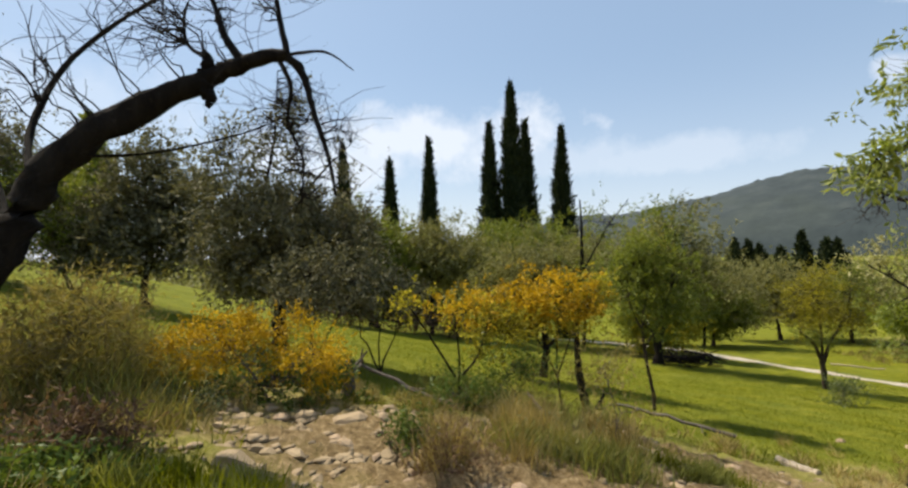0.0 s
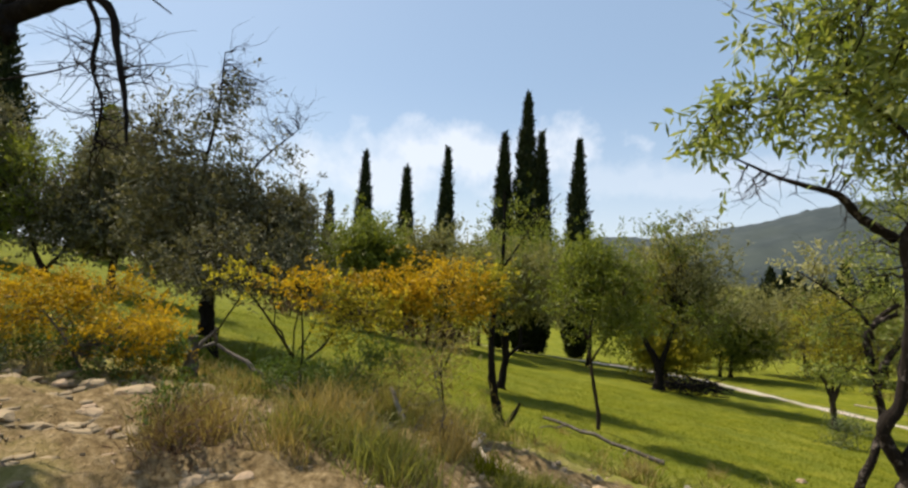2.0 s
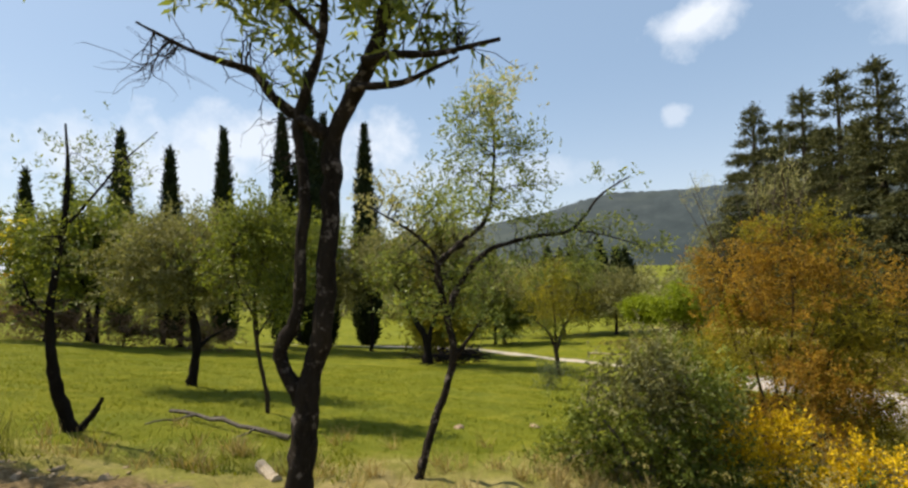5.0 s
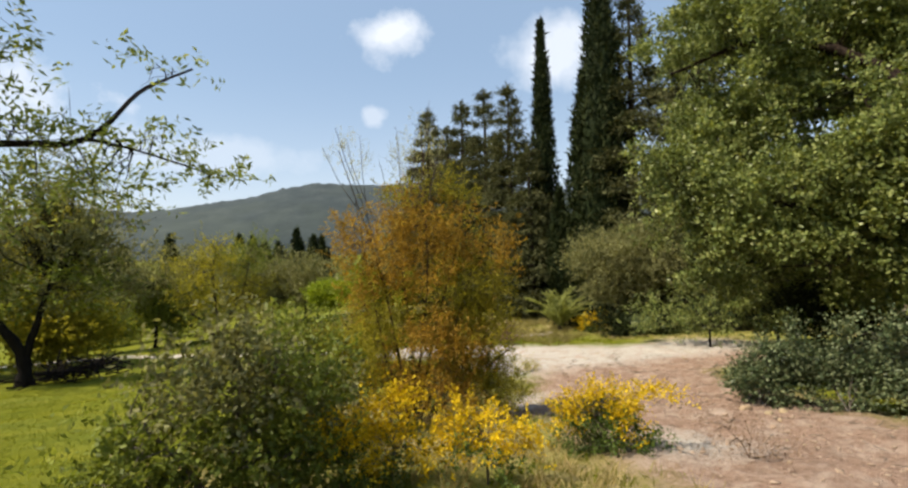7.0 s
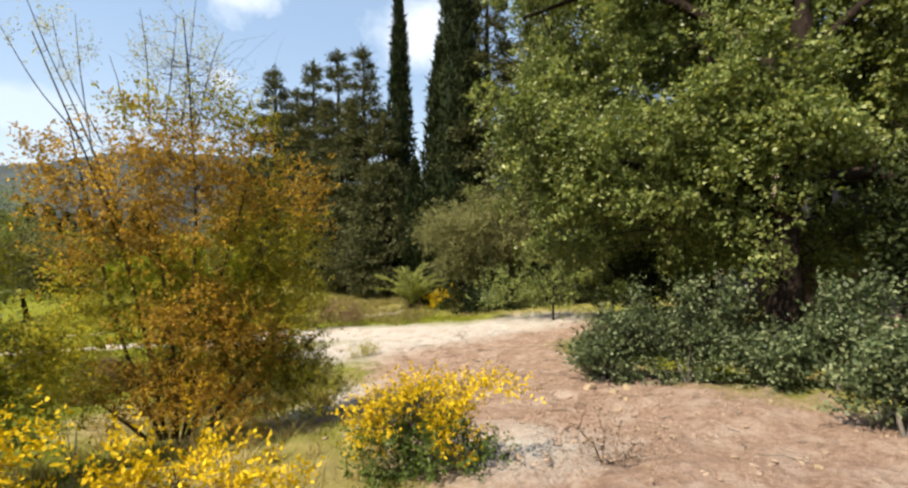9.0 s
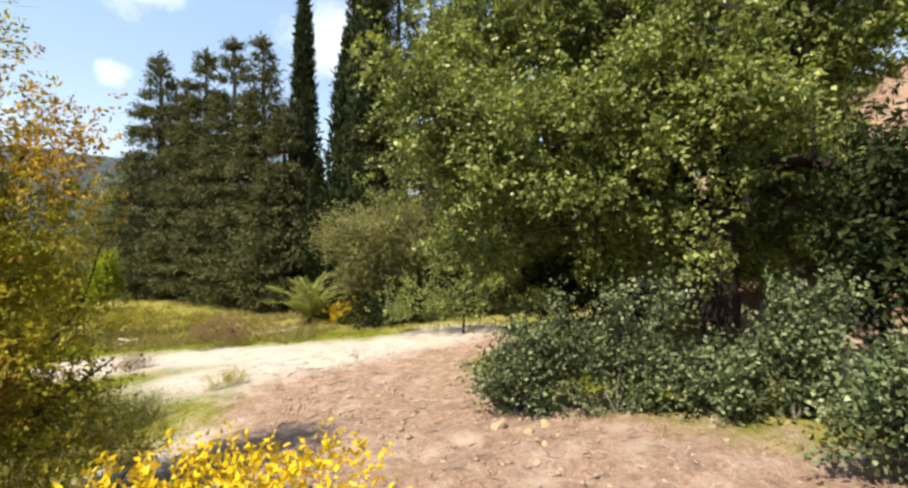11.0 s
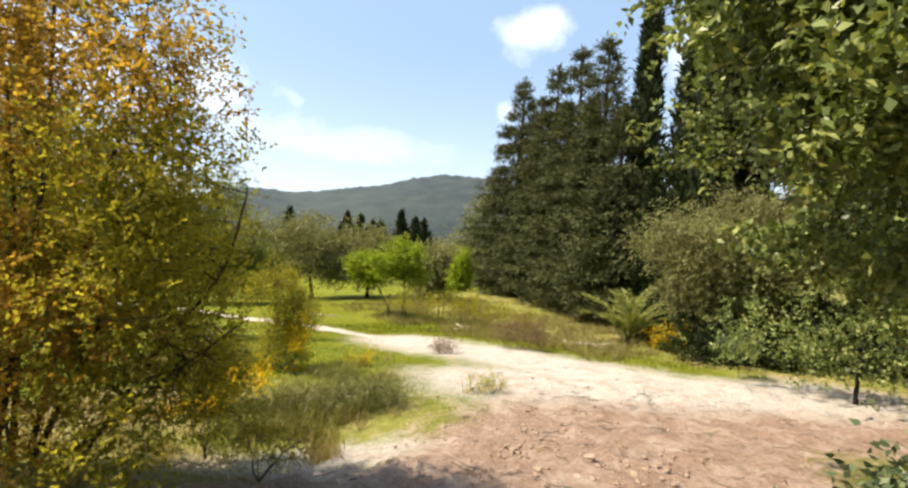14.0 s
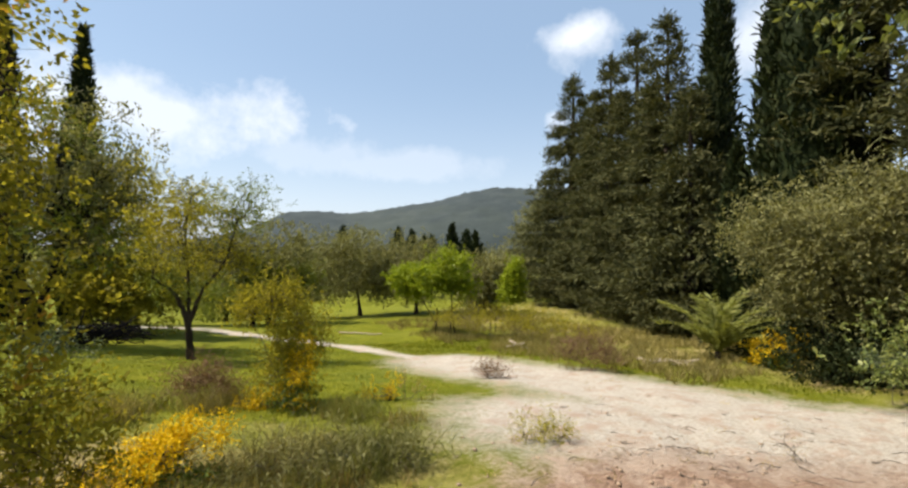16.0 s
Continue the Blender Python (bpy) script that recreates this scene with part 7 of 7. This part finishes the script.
grass("meadow_grass", "short lush green meadow grass", "grass", 100000, (-8, 22, 5.5, 24), meadow_here, 0.06, 0.012, 201)
grass("meadow_grass", "green grass on the track's verge", "grass", 40000, (22, 34, 5, 24), lambda x, y: meadow_here(x, y), 0.12, 0.018, 202)
grass("bank_grass", "green weeds and grass on the dry bank", "grass", 60000, (-7, 17, 0.8, 9), lambda x, y: bank_here(x, y), 0.13, 0.012, 203)
grass("dry_grass", "tufts of dry straw-coloured grass on the bank", "dry", 2300, (-7, 17.5, 1.3, 10.5), lambda x, y: dry_here(x, y) * (np.hypot(x - 15, y - 3.6) > 1.2), 0.24, 0.009, 204, 30)
for k, (c, n, hgt) in enumerate((((*on(-0.02, 4.00, -0.03),), 260, 0.5), ((*on(-0.20, 4.18, -0.03),), 240, 0.5), ((*on(1.75, 5.02, -0.03),), 220, 0.5), ((*on(1.50, 5.43, -0.03),), 240, 0.42), ((*on(1.67, 4.72, -0.03),), 200, 0.45), ((*on(0.52, 3.97, -0.03),), 200, 0.4),
                                 ((*on(-0.17, 3.73, -0.03),), 220, 0.5), ((*on(0.83, 4.63, -0.03),), 220, 0.45), ((*on(0.58, 4.81, -0.03),), 240, 0.5), ((*on(0.48, 4.42, -0.03),), 260, 0.5), ((*on(16.92, 9.01, -0.03),), 240, 0.3), ((*on(15.92, 7.64, -0.03),), 200, 0.3), ((*on(15.79, 7.42, -0.03),), 200, 0.3))):
    rng = np.random.default_rng(220 + k)
    b = np.asarray(c, float)
    P = rng.normal(size=(n, 3)) * np.array([0.09, 0.09, 0.0])
    V, F = blades(rng, P, hgt * 0.85, 0.008, 0.28)
    tuft = thing("grass_tuft", "tall tuft of dry blond grass", "grass", b, "tall grass tufts")
    part("leaf_tuft", V, F, LEAF["dry"], tuft)

# grey-green grass clumps along the track and on the bank
clumps_of = {"weed": [], "straw": [], "grass": []}
rng = np.random.default_rng(300)
for x0, y0, rx, ry, count, hgt, kinds in (
        (16.9, 9.6, 0.8, 0.6, 9, 0.46, ("weed", "straw", "weed")), (17.9, 11.0, 0.4, 0.9, 5, 0.38, ("weed", "straw")), (15.5, 8.8, 0.6, 0.4, 4, 0.36, ("straw", "weed")), (15.4, 12.2, 0.9, 0.8, 5, 0.46, ("straw", "weed")),
        (-1.7, 2.5, 0.6, 0.3, 9, 0.26, ("grass", "weed")), (-3.6, 4.4, 0.6, 0.8, 10, 0.58, ("straw", "weed")), (-3.8, 6.4, 0.8, 0.8, 6, 0.52, ("weed", "straw")), (-2.4, 3.7, 0.25, 0.3, 3, 0.32, ("straw", "weed")),
        (0.95, 4.25, 0.5, 0.35, 7, 0.32, ("weed", "straw", "weed")), (0.3, 5.6, 0.9, 0.4, 5, 0.3, ("straw", "weed")), (2.6, 4.5, 0.6, 0.45, 5, 0.22, ("weed", "grass")), (0.5, 7.2, 0.9, 0.6, 9, 0.5, ("straw", "weed")), (1.5, 6.7, 0.6, 0.4, 6, 0.46, ("weed", "straw"))):
    for k in range(count):
        x, y = x0 + rx * rng.uniform(-1, 1), y0 + ry * rng.uniform(-1, 1)
        n, wide_r = int(rng.integers(220, 420)), hgt * rng.uniform(0.4, 0.6)
        P = rng.normal(size=(n, 3)) * np.array([wide_r, wide_r * 0.8, 0.0]) + np.array([x, y, 0.0])
        P[:, 2] = height(P[:, 0], P[:, 1]) - 0.02
        clumps_of[kinds[k % len(kinds)]].append(blades(rng, P, hgt * rng.uniform(0.65, 1.0), 0.009, 0.34))
for kind, label in (("weed", "clumps of long grey-green grass on rough ground"), ("straw", "clumps of withered olive-brown grass on rough ground"), ("grass", "clumps of fresh green grass on the bank")):
    V, F = stack(clumps_of[kind])
    tagged(new("rough_grass", mesh_of("rough_grass", V, F, LEAF[kind])), label, "grass", kind="stuff")
grass("verge_weeds", "rough olive-brown weeds between the track and the conifers", "straw", 6500, (23, 37, 11, 34), lambda x, y: np.clip(1 - cover(x, y)[0] * 2 - cover(x, y)[1] * 2, 0, 1) * (np.sin(x * 1.1 + np.sin(y)) * np.sin(y * 0.9 + 1) > -0.35) * np.clip((x - 24.5 - 0.1 * (y - 12)) / 2, 0, 1), 0.36, 0.022, 206, 7)

# dry twigs and leaf crumbs strewn over the sand and earth
rng = np.random.default_rng(230)
made = []
for k in range(420):
    if k < 300:
        f = rng.random()
        c = np.array([14 + 9.5 * f + rng.normal() * 1.3, 2.2 + 6.2 * f + rng.normal() * 1.5, 0])
    else:
        c = np.array([rng.normal(0.8, 1.8), rng.normal(4.3, 0.9), 0])
    a, half = rng.uniform(0, 6.28), rng.uniform(0.03, 0.16)
    d = np.array([math.cos(a), math.sin(a), 0]) * half
    ends = [np.array([*(c + d * q)[:2], float(height(*(c + d * q)[:2])) + 0.012]) for q in (-1, 1)]
    made.append(tube(bend(rng, *ends, 4, 0.03, 0.12), np.linspace(0.006, 0.003, 4), 4))
V, F = stack(made)
tagged(new("twig_litter", mesh_of("twig_litter", V, F, BARK["grey"])), "dry twigs strewn over the sandy ground", "twigs", kind="stuff")
grass("sand_weeds", "sparse dry weeds on the sand and earth", "dry", 420, (14.5, 26, 3.5, 20), lambda x, y: np.clip(cover(x, y)[0] + cover(x, y)[1], 0, 1) * 0.22 * (np.hypot(x - 15.3, y - 4.3) > 1.0), 0.10, 0.006, 205, 14)

# far woods on the valley floor
rng = np.random.default_rng(240)
made = []
for k in range(420):
    az, d = radians(rng.uniform(-70, 62)), rng.uniform(58, 190)
    x, y = 10 + math.sin(az) * d, 10 + math.cos(az) * d
    s = rng.uniform(1.3, 2.9) * (1 + (d > 90) * 0.7)
    n = 110
    C, out = inside(rng, ((x, y, float(height(x, y)) + s * 0.9), (s * 1.3, s * 1.3, s)), n)
    made.append(leaf_quads(rng, C, unit(out + rand_dirs(rng, n) * 0.7), 0.9, 0.6))
V, F = stack(made)
tagged(new("far_woods", mesh_of("far_woods", V, F, LEAF["olive"])), "distant scrub and olive woods on the valley floor", "woods", kind="stuff")


# ---- stones ----
def rock_mesh(seed, mat, flat=0.6):
    rng = np.random.default_rng(seed)
    bm = bmesh.new()
    bmesh.ops.create_icosphere(bm, subdivisions=2 if mat is STONE else 1, radius=1.0)
    sx, sy = rng.uniform(0.75, 1.35, 2)
    cuts = [(Vector(unit(rng.normal(size=3))), rng.uniform(0.5, 0.85)) for _ in range(9)]
    for v in bm.verts:
        for n, d in cuts:
            over = v.co.dot(n) - d
            if over > 0:
                v.co -= n * over
        v.co *= rng.uniform(0.95, 1.08)
        v.co.x *= sx
        v.co.y *= sy
        v.co.z *= flat
    me = bpy.data.meshes.new("stone")
    bm.to_mesh(me)
    bm.free()
    me.materials.append(mat)
    return me


ROCKS = [rock_mesh(250 + k, STONE, 0.45 + 0.05 * k) for k in range(6)]
PEBBLES = [rock_mesh(260 + k, GRAVEL, 0.5) for k in range(4)]
rng = np.random.default_rng(270)


def lay(x, y, r, kinds, name="stone"):
    ob = new(name, kinds[int(rng.integers(len(kinds)))])
    ob.matrix_world = Matrix.LocRotScale(Vector(on(x, y, r * 0.12)), Euler((rng.normal() * 0.2, rng.normal() * 0.2, rng.uniform(0, 6.28))), Vector((r, r, r)))
    ob.parent = ground
    return ob


for x, y, r in ((-1.55, 3.2, 0.20), (-1.05, 4.5, 0.26), (-0.75, 4.6, 0.15), (-1.25, 3.55, 0.14), (-1.5, 4.55, 0.16), (16.0, 2.95, 0.15), (15.85, 2.6, 0.12), (16.15, 2.45, 0.13), (9.2, 9.6, 0.18), (7.6, 9.4, 0.14), (0.3, 4.9, 0.17), (2.9, 5.6, 0.13)):
    lay(x, y, r * 0.7, ROCKS)
for k in range(210):
    x, y = rng.normal(0.1, 1.5), rng.normal(3.9, 0.55)
    lay(x, y, 0.028 + 0.08 * rng.random() ** 2.0, ROCKS)
for k in range(80):
    x, y = rng.normal(2.6, 0.8), rng.normal(5.6, 0.38)
    lay(x, y, 0.025 + 0.075 * rng.random() ** 2, ROCKS)
for k in range(70):
    f = rng.random()
    x, y = 13.3 + 5.5 * f + rng.normal() * 0.9, 1.9 + 4.6 * f + rng.normal() * 1.0
    lay(x, y, 0.018 + 0.05 * rng.random() ** 3, ROCKS if rng.random() < 0.4 else PEBBLES)
made = []
base_v = np.array([v.co for v in PEBBLES[0].vertices])
base_f = np.array([p.vertices for p in PEBBLES[0].polygons])
for k in range(5600):
    if k < 2900:
        x, y = rng.normal(0.0, 1.4), rng.normal(3.9, 0.6)
    elif k < 4000:
        x, y = rng.normal(2.5, 0.9), rng.normal(5.5, 0.5)
    else:
        f = rng.random()
        x, y = 13 + 7.5 * f + rng.normal() * 1.2, 1.6 + 6.4 * f + rng.normal() * 1.3
    r = 0.009 + (0.055 if k < 4000 else 0.03) * rng.random() ** 2
    a = rng.uniform(0, 6.28)
    R = np.array([[math.cos(a), -math.sin(a), 0], [math.sin(a), math.cos(a), 0], [0, 0, 1]])
    made.append(((base_v * rng.uniform(0.6, 1.4, 3)) @ R.T * r + on(x, y, r * 0.2), base_f))
V, F = stack(made[:4000])
tagged(new("rubble", mesh_of("rubble", V, F, STONE)), "loose tan rubble and clods on the bank", "rubble", kind="stuff")
V, F = stack(made[4000:])
tagged(new("gravel", mesh_of("gravel", V, F, GRAVEL)), "loose reddish gravel and crumbs of earth", "gravel", kind="stuff")
